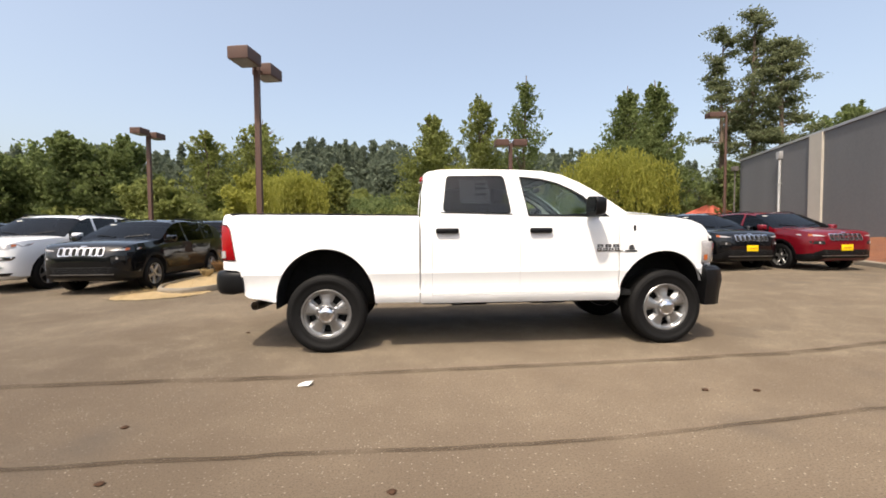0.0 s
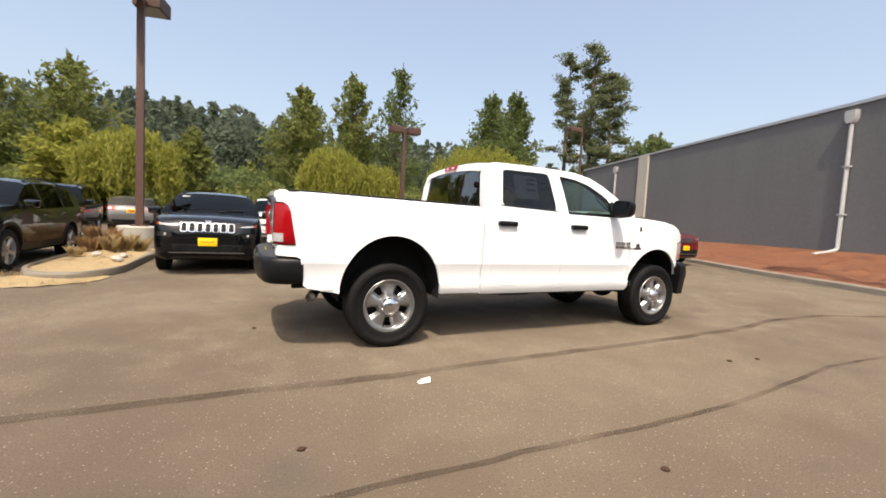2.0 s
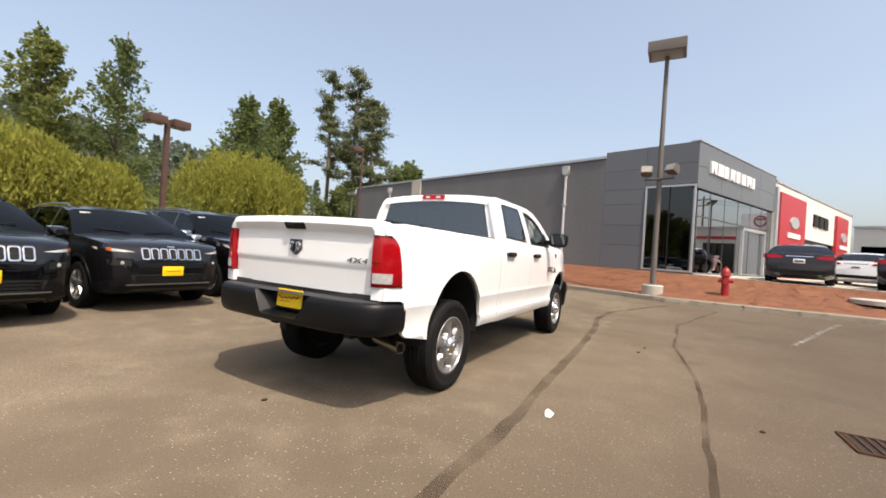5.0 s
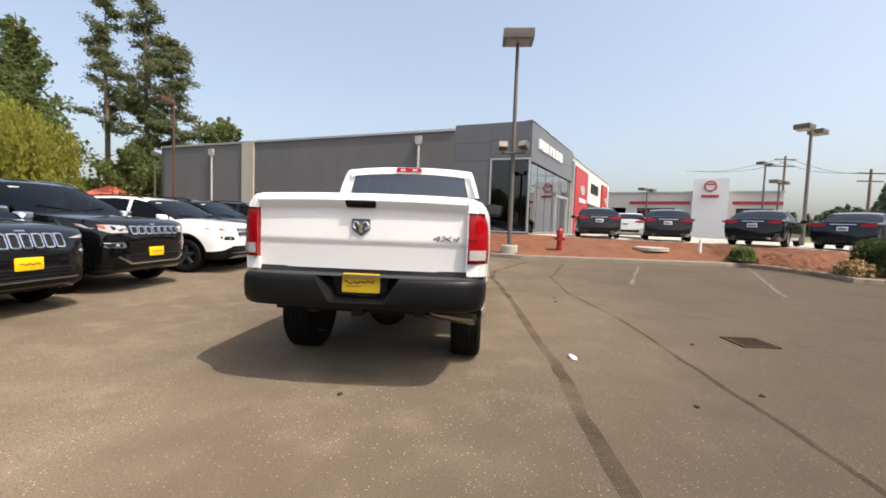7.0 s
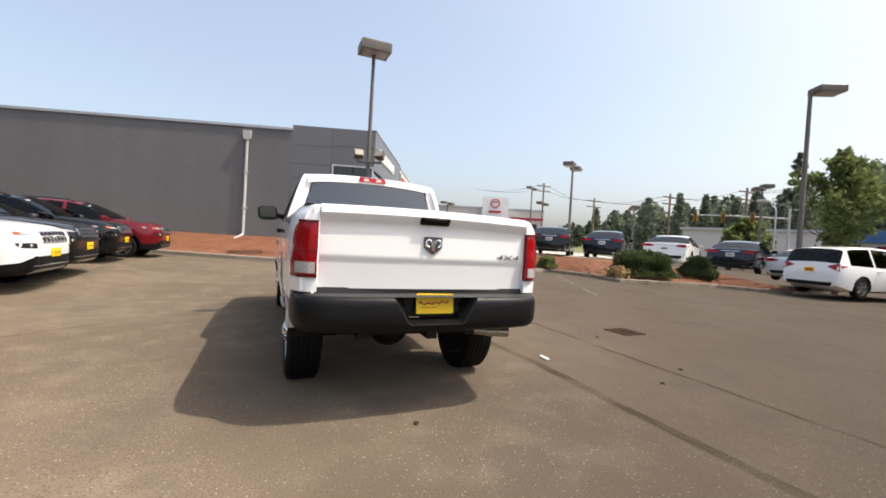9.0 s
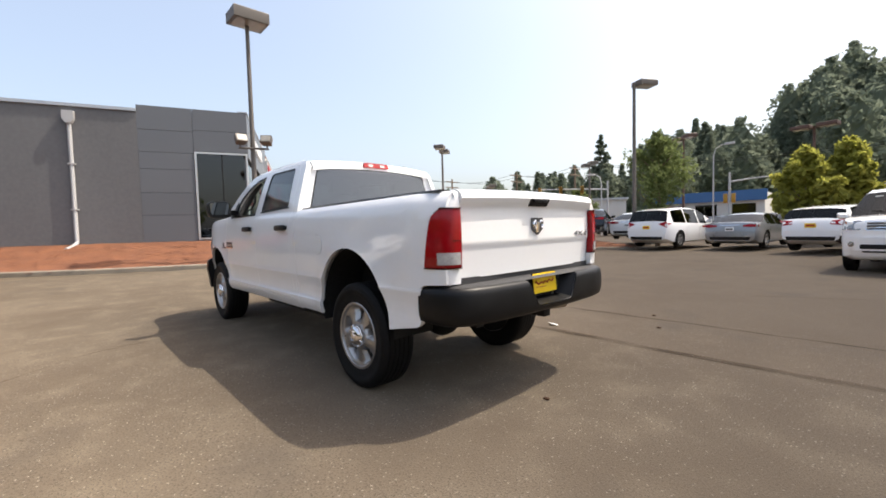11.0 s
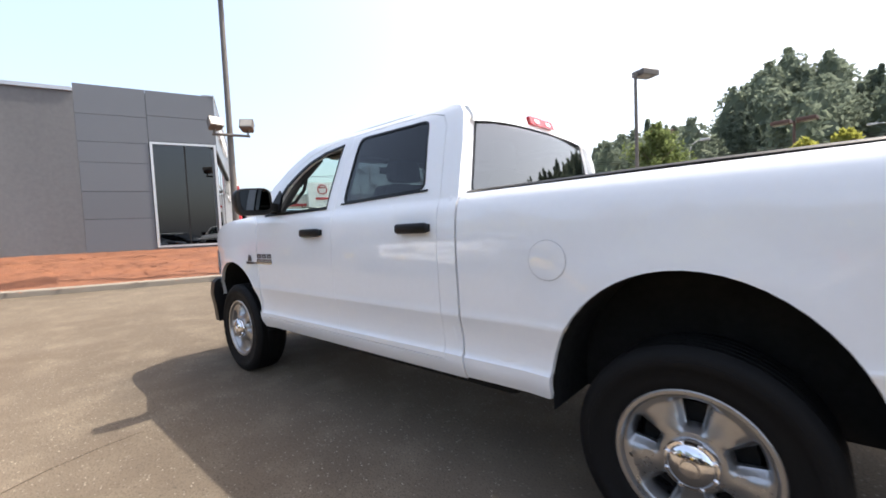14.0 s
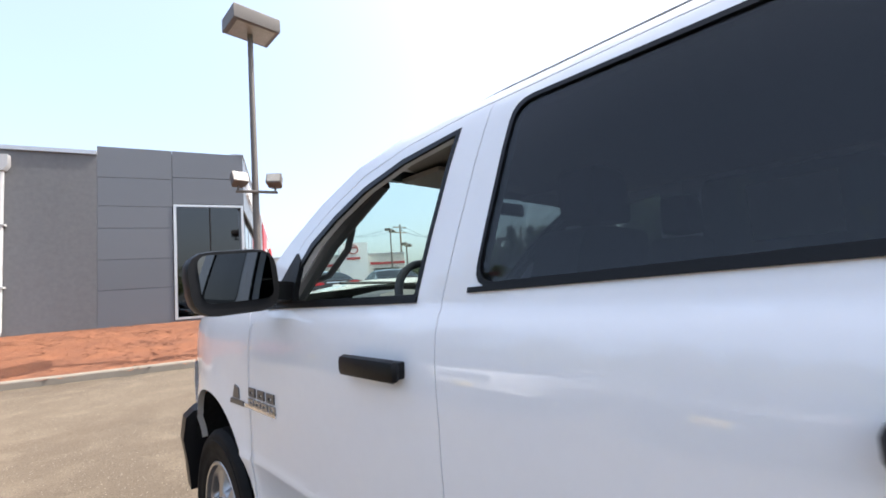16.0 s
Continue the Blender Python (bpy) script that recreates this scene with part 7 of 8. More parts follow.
    for f in (c["fo"], c["fo"] + c["wb"]):
        for s in (-1, 1):
            wh = new("wheel")
            wh.parent = th
            wh.matrix_basis = Matrix.Translation((-f, s * (W - 0.125), r)) @ Euler((radians(-90 if s > 0 else 90), 0, 0)).to_matrix().to_4x4()
            part("tyre", lathe(bmesh.new(), [(r * 0.66, -0.10), (r * 0.92, -0.105), (r, -0.085), (r, 0.085), (r * 0.92, 0.108), (r * 0.70, 0.105), (r * 0.66, 0.09), (r * 0.66, -0.10)], 32), TYRE, wh, "black tyre")
            rb = lathe(bmesh.new(), [(r * 0.67, -0.09), (r * 0.67, 0.098), (r * 0.63, 0.098), (r * 0.60, 0.03), (0, 0.025)], 32)
            part("rim", rb, BLACK_PLASTIC if not light_rims else ALLOY, wh)
            part("rim_well", lathe(bmesh.new(), [(r * 0.58, 0.034), (r * 0.18, 0.034), (r * 0.18, 0.036), (r * 0.58, 0.036), (r * 0.58, 0.034)], 24), DARK, wh)
            for k in range(5):
                a = radians(72 * k + 90)
                sp = bmesh.new()
                rot = Matrix.Rotation(a, 4, "Z")
                loft(sp, [[rot @ Vector((q, y, z)) for y, z in ((-w5, h - 0.03), (w5, h - 0.03), (w5 * 0.7, h), (-w5 * 0.7, h))] for q, w5, h in ((0.02, 0.045, 0.08), (r * 0.4, 0.032, 0.085), (r * 0.65, 0.05, 0.095))])
                part("spoke", sp, ALLOY if light_rims else BADGE_DARK, wh)
    # mirrors, handles
    zb = at_f(c["belt"], c["screen"][0] + 0.5)
    for s in (-1, 1):
        mr = bmesh.new()
        fx = c["wins"][0][0] + 0.05
        rings = []
        for xo, sc in ((0.10, 0.5), (0.06, 0.9), (0.0, 1.0), (-0.04, 0.96)):
            rings.append([(-fx + xo, s * (W + 0.12 + (a - 0.12) * sc), zb + 0.10 + (b - 0.10) * sc) for a, b in rounded([(0.0, 0.02), (0.22, 0.03), (0.24, 0.18), (0.02, 0.18)], 0.04, 3)])
        mo = part("side_mirror", loft(mr, rings), body_mat if not chrome_trim else CHROME, th)
        part("mirror_arm", nbox(-fx - 0.02, -fx + 0.05, s * (W * 0.93), s * (W + 0.04), zb + 0.03, zb + 0.08, 0.01), BLACK_PLASTIC, mo)
        for w0, w1 in c["wins"][:2]:
            part("door_handle", nbox(-w1 + 0.05, -w1 + 0.22, s * (W * 0.995), s * (W * 0.995 + 0.035), at_f(c["belt"], w1) - 0.13, at_f(c["belt"], w1) - 0.10, 0.008), body_mat if not chrome_trim else CHROME, th)
        if rails:
            rl = [(-f, s * W * 0.70, at_f(c["top"], f) + 0.028 - (0.04 if f in (2.1, L - 0.75) else 0.0)) for f in (2.1, 2.3, 2.9, 3.5, L - 0.95, L - 0.75)]
            part("roof_rail", tube(bmesh.new(), rl, 0.013, 8), BADGE_GREY if chrome_trim else BLACK_PLASTIC, th)
    # front: lamps, grille, bumper, plate, all lying on the nose
    zh = at_f(c["top"], 0.10) + 0.02
    grid_y = list(np.arange(-0.96, 0.97, 0.08) * W)
    for s in (-1, 1):
        if kind == "compact_suv" and seven:
            out = [(0.55 * W, zh - 0.085), (0.68 * W, zh - 0.088), (0.82 * W, zh - 0.085), (0.955 * W, zh - 0.068), (0.955 * W, zh - 0.030), (0.80 * W, zh - 0.045), (0.66 * W, zh - 0.065)]
        elif kind == "large_suv":
            out = [(0.56 * W, zh - 0.165), (0.80 * W, zh - 0.170), (0.945 * W, zh - 0.10), (0.955 * W, zh - 0.045), (0.78 * W, zh - 0.045), (0.57 * W, zh - 0.060)]
        elif kind == "full_size_suv":
            out = [(0.60 * W, zh - 0.24), (0.93 * W, zh - 0.24), (0.94 * W, zh - 0.04), (0.60 * W, zh - 0.03)]
        else:
            out = [(0.58 * W, zh - 0.14), (0.80 * W, zh - 0.16), (0.94 * W, zh - 0.10), (0.95 * W, zh - 0.05), (0.76 * W, zh - 0.06)]
        hl = part("headlight", panel(rounded([(s * a, b) for a, b in out], 0.015, 3), [], lift(on_nose, 0.008), 0.02, grid_y), WHITE_LENS if kind != "full_size_suv" else BADGE_GREY, th, "clear headlight")
        amber = [(0.84 * W, out[0][1] + 0.004 if kind == "compact_suv" else zh - 0.115), (0.952 * W, zh - 0.064), (0.952 * W, zh - 0.030), (0.84 * W, zh - 0.030 if kind == "compact_suv" else zh - 0.06)]
        part("marker", panel([(s * a, b) for a, b in amber], [], lift(on_nose, 0.014), 0.02, grid_y), AMBER_LENS, hl, "amber marker")
        if kind == "large_suv":
            part("lamp_bulb", lathe(bmesh.new(), [(0, 0.022), (0.03, 0.018), (0.045, 0.0), (0.045, -0.01)], 16, Matrix.Translation(on_nose(s * 0.66 * W, zh - 0.11, 0.0)) @ Euler((0, radians(90), 0)).to_matrix().to_4x4()), CHROME, hl)
        if seven:
            # fog lamp in its own bezel
            fz = zh - 0.36 if kind == "large_suv" else zh - 0.25
            bez = rounded([(s * 0.60 * W, fz - 0.045), (s * 0.86 * W, fz - 0.035), (s * 0.90 * W, fz + 0.045), (s * 0.62 * W, fz + 0.045)], 0.03, 3)
            fg = part("fog_lamp", panel(bez, [], lift(on_nose, 0.005), 0.02, grid_y), DARK, th, "dark fog lamp recess")
            inner = rounded([(s * 0.64 * W, fz - 0.030), (s * 0.84 * W, fz - 0.022), (s * 0.87 * W, fz + 0.030), (s * 0.66 * W, fz + 0.030)], 0.02, 3)
            if kind == "large_suv":
                part("fog_ring", panel(bez, [inner], lift(on_nose, 0.012), 0.012, grid_y), CHROME, fg, "chrome fog lamp ring")
            part("fog_lens", lathe(bmesh.new(), [(0, 0.018), (0.020, 0.014), (0.028, 0.0)], 14, Matrix.Translation(on_nose(s * 0.72 * W, fz, 0.0)) @ Euler((0, radians(90), 0)).to_matrix().to_4x4()), WHITE_LENS, fg)
    zl = c["clear"] + 0.17
    lower = rounded([(-W * 0.56, zl + 0.01), (W * 0.56, zl + 0.01), (W * 0.62, zl + 0.15), (-W * 0.62, zl + 0.15)], 0.03, 3)
    lg = part("lower_grille", panel(lower, [], lift(on_nose, 0.004), 0.012, grid_y), DARK, th, "black lower grille")
    for k in range(3):
        z0 = zl + 0.04 + 0.04 * k
        part("lower_bar", panel([(-W * 0.55, z0), (W * 0.55, z0), (W * 0.55, z0 + 0.012), (-W * 0.55, z0 + 0.012)], [], lift(on_nose, 0.012), 0.012, grid_y), BLACK_PLASTIC, lg)
    if seven:
        hi, lo = (zh - 0.055, zh - 0.19) if kind == "large_suv" else (zh - 0.018, zh - 0.195)
        gb = part("grille_band", panel(rounded([(-W * 0.56, lo - 0.012), (W * 0.56, lo - 0.012), (W * 0.57, hi + 0.012), (-W * 0.57, hi + 0.012)], 0.02, 3), [], lift(on_nose, 0.003), 0.01, grid_y), body_mat, th)
        step = W * (1.04 if kind == "large_suv" else 0.96) / 7
        for k in range(7):
            y = (k - 3) * step
            outl = rounded([(y - step * 0.44, lo), (y + step * 0.44, lo), (y + step * 0.44, hi), (y - step * 0.44, hi)], 0.03, 3)
            inn = rounded([(y - step * 0.32, lo + 0.017), (y + step * 0.32, lo + 0.017), (y + step * 0.32, hi - 0.017), (y - step * 0.32, hi - 0.017)], 0.022, 3)
            sl = part("grille_slot", panel(outl, [inn], lift(on_nose, 0.022), 0.024), CHROME, gb, "chrome ringed grille slot")
            part("slot_mesh", panel(inn, [], lift(on_nose, 0.006), 0.008), DARK, sl)
        if kind == "large_suv":
            bar = [(-0.74 * W, zl + 0.12), (-0.52 * W, zl - 0.01), (0.52 * W, zl - 0.01), (0.74 * W, zl + 0.12), (0.70 * W, zl + 0.13), (0.50 * W, zl + 0.018), (-0.50 * W, zl + 0.018), (-0.70 * W, zl + 0.13)]
            part("bumper_bar", panel(bar, [], lift(on_nose, 0.018), 0.02, grid_y), CHROME if chrome_trim else ALLOY, th, "bright lower bumper bar")
        else:
            part("bumper_bar", panel([(-0.66 * W, zl - 0.012), (0.66 * W, zl - 0.012), (0.66 * W, zl + 0.004), (-0.66 * W, zl + 0.004)], [], lift(on_nose, 0.014), 0.02, grid_y), ALLOY, th, "thin bright lower bumper strip")
        part("name_badge", panel([(-0.055, hi + 0.018), (0.055, hi + 0.018), (0.055, hi + 0.034), (-0.055, hi + 0.034)], [], lift(on_nose, 0.006), 0.01), CHROME, th)
        chin = rounded([(-W * 0.80, c["clear"] + 0.10), (W * 0.80, c["clear"] + 0.10), (W * 0.86, c["clear"] + 0.165), (-W * 0.86, c["clear"] + 0.165)], 0.02, 2)
        part("chin_spoiler", panel(chin, [], lift(on_nose, 0.01), 0.02, grid_y), BLACK_PLASTIC, th)
    else:
        gg = part("grille", panel(rounded([(-W * 0.52, zh - 0.25), (W * 0.52, zh - 0.25), (W * 0.54, zh - 0.05), (-W * 0.54, zh - 0.05)], 0.02, 3), [], lift(on_nose, 0.006), 0.012, grid_y), BLACK_PLASTIC if kind != "full_size_suv" else CHROME, th)
        for k in range(3):
            z0 = zh - 0.23 + 0.06 * k
            part("grille_bar", panel([(-W * 0.50, z0), (W * 0.50, z0), (W * 0.50, z0 + 0.03), (-W * 0.50, z0 + 0.03)], [], lift(on_nose, 0.016), 0.012, grid_y), CHROME if kind != "full_size_suv" else DARK, gg)
        if kind == "full_size_suv":
            part("front_bumper", panel(rounded([(-W * 0.92, 0.52), (W * 0.92, 0.52), (W * 0.94, 0.80), (-W * 0.94, 0.80)], 0.05, 3), [], lift(on_nose, 0.05), 0.06, grid_y), WHITE, th)
            for s in (-1, 1):
                part("fog_lamp", lathe(bmesh.new(), [(0, 0.022), (0.05, 0.018), (0.06, 0.0), (0.06, -0.03)], 16, Matrix.Translation(on_nose(s * 0.74 * W, 0.66, -0.05)) @ Euler((0, radians(90), 0)).to_matrix().to_4x4()), BADGE_GREY, th, "round fog lamp")
            part("bumper_insert", panel(rounded([(-W * 0.60, 0.56), (W * 0.60, 0.56), (W * 0.60, 0.66), (-W * 0.60, 0.66)], 0.03, 3), [], lift(on_nose, 0.056), 0.01, grid_y), DARK, th)
    if plate_front:
        pz = 0.62 if kind != "full_size_suv" else 0.60
        px = on_nose(0.0, pz, 0.0).x + (0.012 if kind != "full_size_suv" else 0.065)
        lp = part("licence_plate", nbox(px, px + 0.012, -0.155, 0.155, pz - 0.075, pz + 0.075, 0.003), YELLOW, th, "yellow dealer plate")
        part("print_bar", tube(bmesh.new(), [(px + 0.014, -0.11 + 0.028 * k, pz + 0.012 * math.sin(2.1 * k)) for k in range(9)], 0.006, 5), PLATE_RED, lp)
    # shut lines, arch trims
    if not far:
        for s in (-1, 1):
            edge = [c["wins"][0][0] - 0.22, c["wins"][0][1] + 0.04, c["wins"][1][1] + 0.03]
            for f in edge:
                zt = at_f(c["belt"], f) - 0.03
                part("door_seam", panel([(-f - 0.005, c["clear"] + 0.17), (-f + 0.005, c["clear"] + 0.17), (-f + 0.005, zt), (-f - 0.005, zt)], [], lift(on_side(s), 0.0015), 0.004, [], [0.55, 0.7, 0.85]), DARK, th)
            if c["clad"]:
                for f in (c["fo"], c["fo"] + c["wb"]):
                    r0 = c["r"] + 0.068
                    ring = arc(-f, c["r"] + 0.01, r0 + 0.05, r0 + 0.05, 4, 176, 16) + arc(-f, c["r"] + 0.01, r0, r0, 176, 4, 16)
                    part("arch_trim", panel(ring, [], lift(on_side(s), 0.008), 0.02), BLACK_PLASTIC, th)
    # rear: lamps, bumper, plate, all lying on the tail
    zr = at_f(c["belt"], L - 0.4)
    for s in (-1, 1):
        if kind == "sedan":
            out = [(0.46 * W, zr - 0.10), (0.75 * W, zr - 0.13), (0.90 * W, zr - 0.12), (0.905 * W, zr - 0.01), (0.70 * W, zr + 0.0), (0.47 * W, zr - 0.04)]
        elif kind == "minivan":
            out = [(0.52 * W, zr - 0.06), (0.90 * W, zr - 0.22), (0.90 * W, zr + 0.02), (0.80 * W, zr + 0.04)]
        else:
            out = [(0.55 * W, zr - 0.16), (0.90 * W, zr - 0.20), (0.90 * W, zr + 0.0), (0.58 * W, zr - 0.04)]
        tl = part("tail_light", panel(rounded([(s * a, b) for a, b in out], 0.02, 3), [], lift(on_tail, 0.012), 0.03, grid_y), RED_LENS, th, "red tail light")
        wrap = [(-L + 0.12, zr - 0.11), (-L + 0.34, zr - 0.06), (-L + 0.36, zr - 0.03), (-L + 0.12, zr - 0.02)]
        part("side_lens", panel(wrap, [], lift(on_side(s), 0.008), 0.02), RED_LENS, tl)
    bumper = rounded([(-W * 0.70, c["clear"] + 0.17), (W * 0.70, c["clear"] + 0.17), (W * 0.74, c["clear"] + 0.30), (-W * 0.74, c["clear"] + 0.30)], 0.03, 3)
    part("rear_bumper_pad", panel(bumper, [], lift(on_tail, 0.010), 0.02, grid_y), BLACK_PLASTIC, th)
    if kind == "sedan":
        part("trim_bar", panel([(-0.36, zr - 0.05), (0.36, zr - 0.05), (0.36, zr - 0.025), (-0.36, zr - 0.025)], [], lift(on_tail, 0.015), 0.02, grid_y), CHROME, th, "chrome trim bar")
        for s in (-1, 1):
            part("exhaust_tip", lathe(bmesh.new(), [(0.04, 0), (0.05, 0), (0.05, 0.10), (0.04, 0.10), (0.04, 0)], 14, Matrix.Translation((-L - 0.01, s * 0.55, c["clear"] + 0.12)) @ Euler((0, radians(90), 0)).to_matrix().to_4x4()), CHROME, th)
    if plate_rear:
        zz = zr - 0.20
        px = on_tail(0.0, zz, 0.0).x
        pr = part("licence_plate", nbox(px - 0.022, px + 0.0, -0.155, 0.155, zz - 0.075, zz + 0.075, 0.003), YELLOW if plate_rear == "yellow" else SIGN_WHITE, th, "dealer plate")
        part("print_bar", nbox(px - 0.026, px - 0.020, -0.12, 0.12, zz - 0.03, zz + 0.03), PLATE_RED if plate_rear == "yellow" else BADGE_DARK, pr)
    if not far:
        for s in (-1, 1):
            part("wiper", tube(bmesh.new(), [(-c["screen"][0] - 0.03, s * 0.1, at_f(c["top"], c["screen"][0]) + 0.04), (-c["screen"][0] - 0.12, s * 0.6, at_f(c["top"], c["screen"][0] + 0.12) + 0.03)], 0.008, 5), BLACK_PLASTIC, th)
        stk = bmesh.new()
        f0 = c["screen"][1] - 0.12
        box(stk, -f0 - 0.02, -f0 + 0.02, -0.62, -0.48, at_f(c["top"], f0) - 0.02, at_f(c["top"], f0) + 0.01)
        part("mirror_tag", stk, PAPER, th, "white paper tag")
    return th


def facing(x, y, z, yaw):
    return pose(x, y, z, 0, 0, yaw)


ROW_Z = 0.07
vehicle("compact_suv", BLACK_PAINT, facing(-3.85, 3.95, 0.05, -90), "glossy black compact suv with chrome grille slots, nose out", "compact_suv", seven=True, rails=True)
vehicle("compact_suv", GREY_PAINT, facing(-1.68, 4.28, 0.06, -91), "dark grey compact suv with chrome grille slots, nose out", "compact_suv", seven=True, rails=True, chrome_trim=True)
vehicle("large_suv", BLACK_PAINT, facing(0.57, 4.55, 0.07, -90), "black large suv with chrome trim, nose out", "large_suv", seven=True, rails=True, chrome_trim=True)
vehicle("compact_suv", WHITE, facing(3.38, 4.5, 0.09, -90), "white compact suv with dark wheels, nose out", "compact_suv", seven=True, rails=True, light_rims=False)
vehicle("compact_suv", GREY_PAINT, facing(5.0, 4.55, 0.14, -90), "dark grey compact suv parked nose out in the row", "compact_suv", seven=True, rails=True)
vehicle("compact_suv", BLACK_PAINT, facing(7.8, 4.65, 0.20, -90), "black compact suv parked nose out in the row", "compact_suv", seven=True, rails=True)
vehicle("compact_suv", RED_PAINT, facing(9.85, 4.12, 0.22, -90), "red compact suv at the end of the row, nose out", "compact_suv", seven=True, rails=True)
vehicle("compact_suv", BLACK_PAINT, facing(-7.70, 3.6, 0.05, -90), "black compact suv beside the straw island, nose out", "compact_suv", seven=True, rails=True, plate_front=False)
vehicle("large_suv", WHITE, facing(-10.25, 3.95, 0.05, -90), "white large suv parked nose out beyond a black one", "large_suv", seven=True, rails=True, plate_front=False)
vehicle("large_suv", BLACK_PAINT, facing(-8.5, 9.6, 0.07, -85), "black large suv behind the lamp planter", "large_suv", seven=True, rails=True, plate_front=False)
vehicle("compact_suv", TAUPE_PAINT, facing(-8.2, 22.0, 0.07, 95), "taupe silver crossover seen from behind beyond the planter", "crossover", plate_front=False, plate_rear="yellow", far=True)
vehicle("large_suv", WHITE, facing(-2.0, 11.6, 0.07, -88), "white boxy suv in the next row", "large_suv", seven=True, plate_front=False, far=True)
vehicle("compact_suv", BLACK_PAINT, facing(-13.4, 4.6, 0.05, -90), "black compact suv at the lot's far side", "compact_suv", seven=True, far=True, plate_front=False)
for k, (fx, fy, fp) in enumerate([(-14.5, 14.0, SILVER_PAINT), (-17.5, 16.0, WHITE), (-12.0, 20.0, BLUE_PAINT), (-20.5, 18.0, BLACK_PAINT), (1.6, 12.0, GREY_PAINT), (4.6, 12.2, BLACK_PAINT), (-15.5, 25.0, WHITE), (-4.6, 22.0, RED_PAINT)]):
    vehicle(("sedan", "compact_suv", "sedan", "large_suv")[k % 4], fp, facing(fx, fy, 0.07, -90 + 3 * (k % 3)), "parked %s in a further row of the lot" % ("white car" if fp is WHITE else "red car" if fp is RED_PAINT else "silver car" if fp is SILVER_PAINT else "dark car"), "parked_car", far=True, plate_front=False)


def tail_to(x, y, z, yaw, kind):
    """The pose of a vehicle by the middle of its tail."""
    a = radians(yaw)
    L = CARS[kind]["L"]
    return facing(x + L * math.cos(a), y + L * math.sin(a), z, yaw)


vehicle("sedan", BROWN_PAINT, tail_to(12.96, -6.28, 0.92, -12, "sedan"), "dark brown sedan on the display pavement, tail out", "sedan", plate_rear="white", plate_front=False)
vehicle("sedan", WHITE, tail_to(17.4, -8.9, 0.88, -24, "sedan"), "white sedan further back on the display pavement", "sedan", plate_rear="white", plate_front=False, far=True)
vehicle("sedan", BROWN_PAINT, tail_to(12.5, -9.0, 0.90, -22, "sedan"), "dark bronze sedan on the display pavement, tail out", "sedan", plate_rear="white", plate_front=False)
vehicle("sedan", BLACK_PAINT, tail_to(10.6, -11.2, 0.87, -43, "sedan"), "black sedan on the display pavement, tail out", "sedan", plate_rear="white", plate_front=False)
vehicle("sedan", BLUE_PAINT, tail_to(9.95, -13.85, 0.83, -51, "sedan"), "dark blue sedan on the display pavement, tail out", "sedan", plate_rear="white", plate_front=False)
vehicle("sedan", WHITE, tail_to(7.9, -15.6, 0.72, -61, "sedan"), "white sedan behind clipped bushes, tail out", "sedan", plate_rear="white", plate_front=False)
vehicle("sedan", BLUE_PAINT, tail_to(6.1, -17.4, 0.60, -69, "sedan"), "dark blue sedan behind the bushes, tail out", "sedan", plate_rear="white", plate_front=False)
vehicle("sedan", WHITE, tail_to(4.8, -19.3, 0.35, -80, "sedan"), "white sedan beside a white minivan, tail out", "sedan", plate_rear="white", plate_front=False)
vehicle("minivan", WHITE, tail_to(2.7, -16.4, 0.13, -98, "minivan"), "white minivan with a yellow plate, tail out", "minivan", plate_rear="yellow", plate_front=False)
vehicle("sedan", SILVER_PAINT, tail_to(-0.2, -17.2, 0.10, -95, "sedan"), "silver grey sedan parked tail out", "sedan", plate_rear="white", plate_front=False)
vehicle("compact_suv", WHITE, tail_to(-2.8, -16.0, 0.08, -105, "compact_suv"), "white hatchback parked tail out", "hatchback", plate_rear="yellow", plate_front=False)
vehicle("full_size_suv", WHITE, facing(-4.85, -10.1, 0.0, 84), "large white suv with a chrome grille, nose out", "full_size_suv")
vehicle("sedan", WHITE, facing(-8.0, -10.8, 0.0, 84), "white sedan next to a large white suv", "sedan", far=True)
rngc = np.random.default_rng(21)
for k in range(24):
    fp = (WHITE, SILVER_PAINT, BLACK_PAINT, BLUE_PAINT, RED_PAINT, GREY_PAINT)[int(rngc.integers(6))]
    word = {WHITE: "white", SILVER_PAINT: "silver", BLACK_PAINT: "black", BLUE_PAINT: "dark blue", RED_PAINT: "red", GREY_PAINT: "dark grey"}[fp]
    fx, fy = -15 + 2.7 * (k % 12), -36 - 8 * (k // 12)
    vehicle(("sedan", "compact_suv", "sedan")[k % 3], fp, facing(fx, fy, 0.2, 70 + 8 * float(rngc.normal())), "%s car in a far row of the lot" % word, "parked_car", far=True, plate_front=False)


# ---------------------------------------------------------------- plants
def from_arrays(name, verts, faces, material, parent=None):
    me = bpy.data.meshes.new(name)
    me.from_pydata(verts.tolist(), [], faces.tolist())
    me.materials.append(material)
    ob = new(name, me)
    ob.parent = parent
    return ob


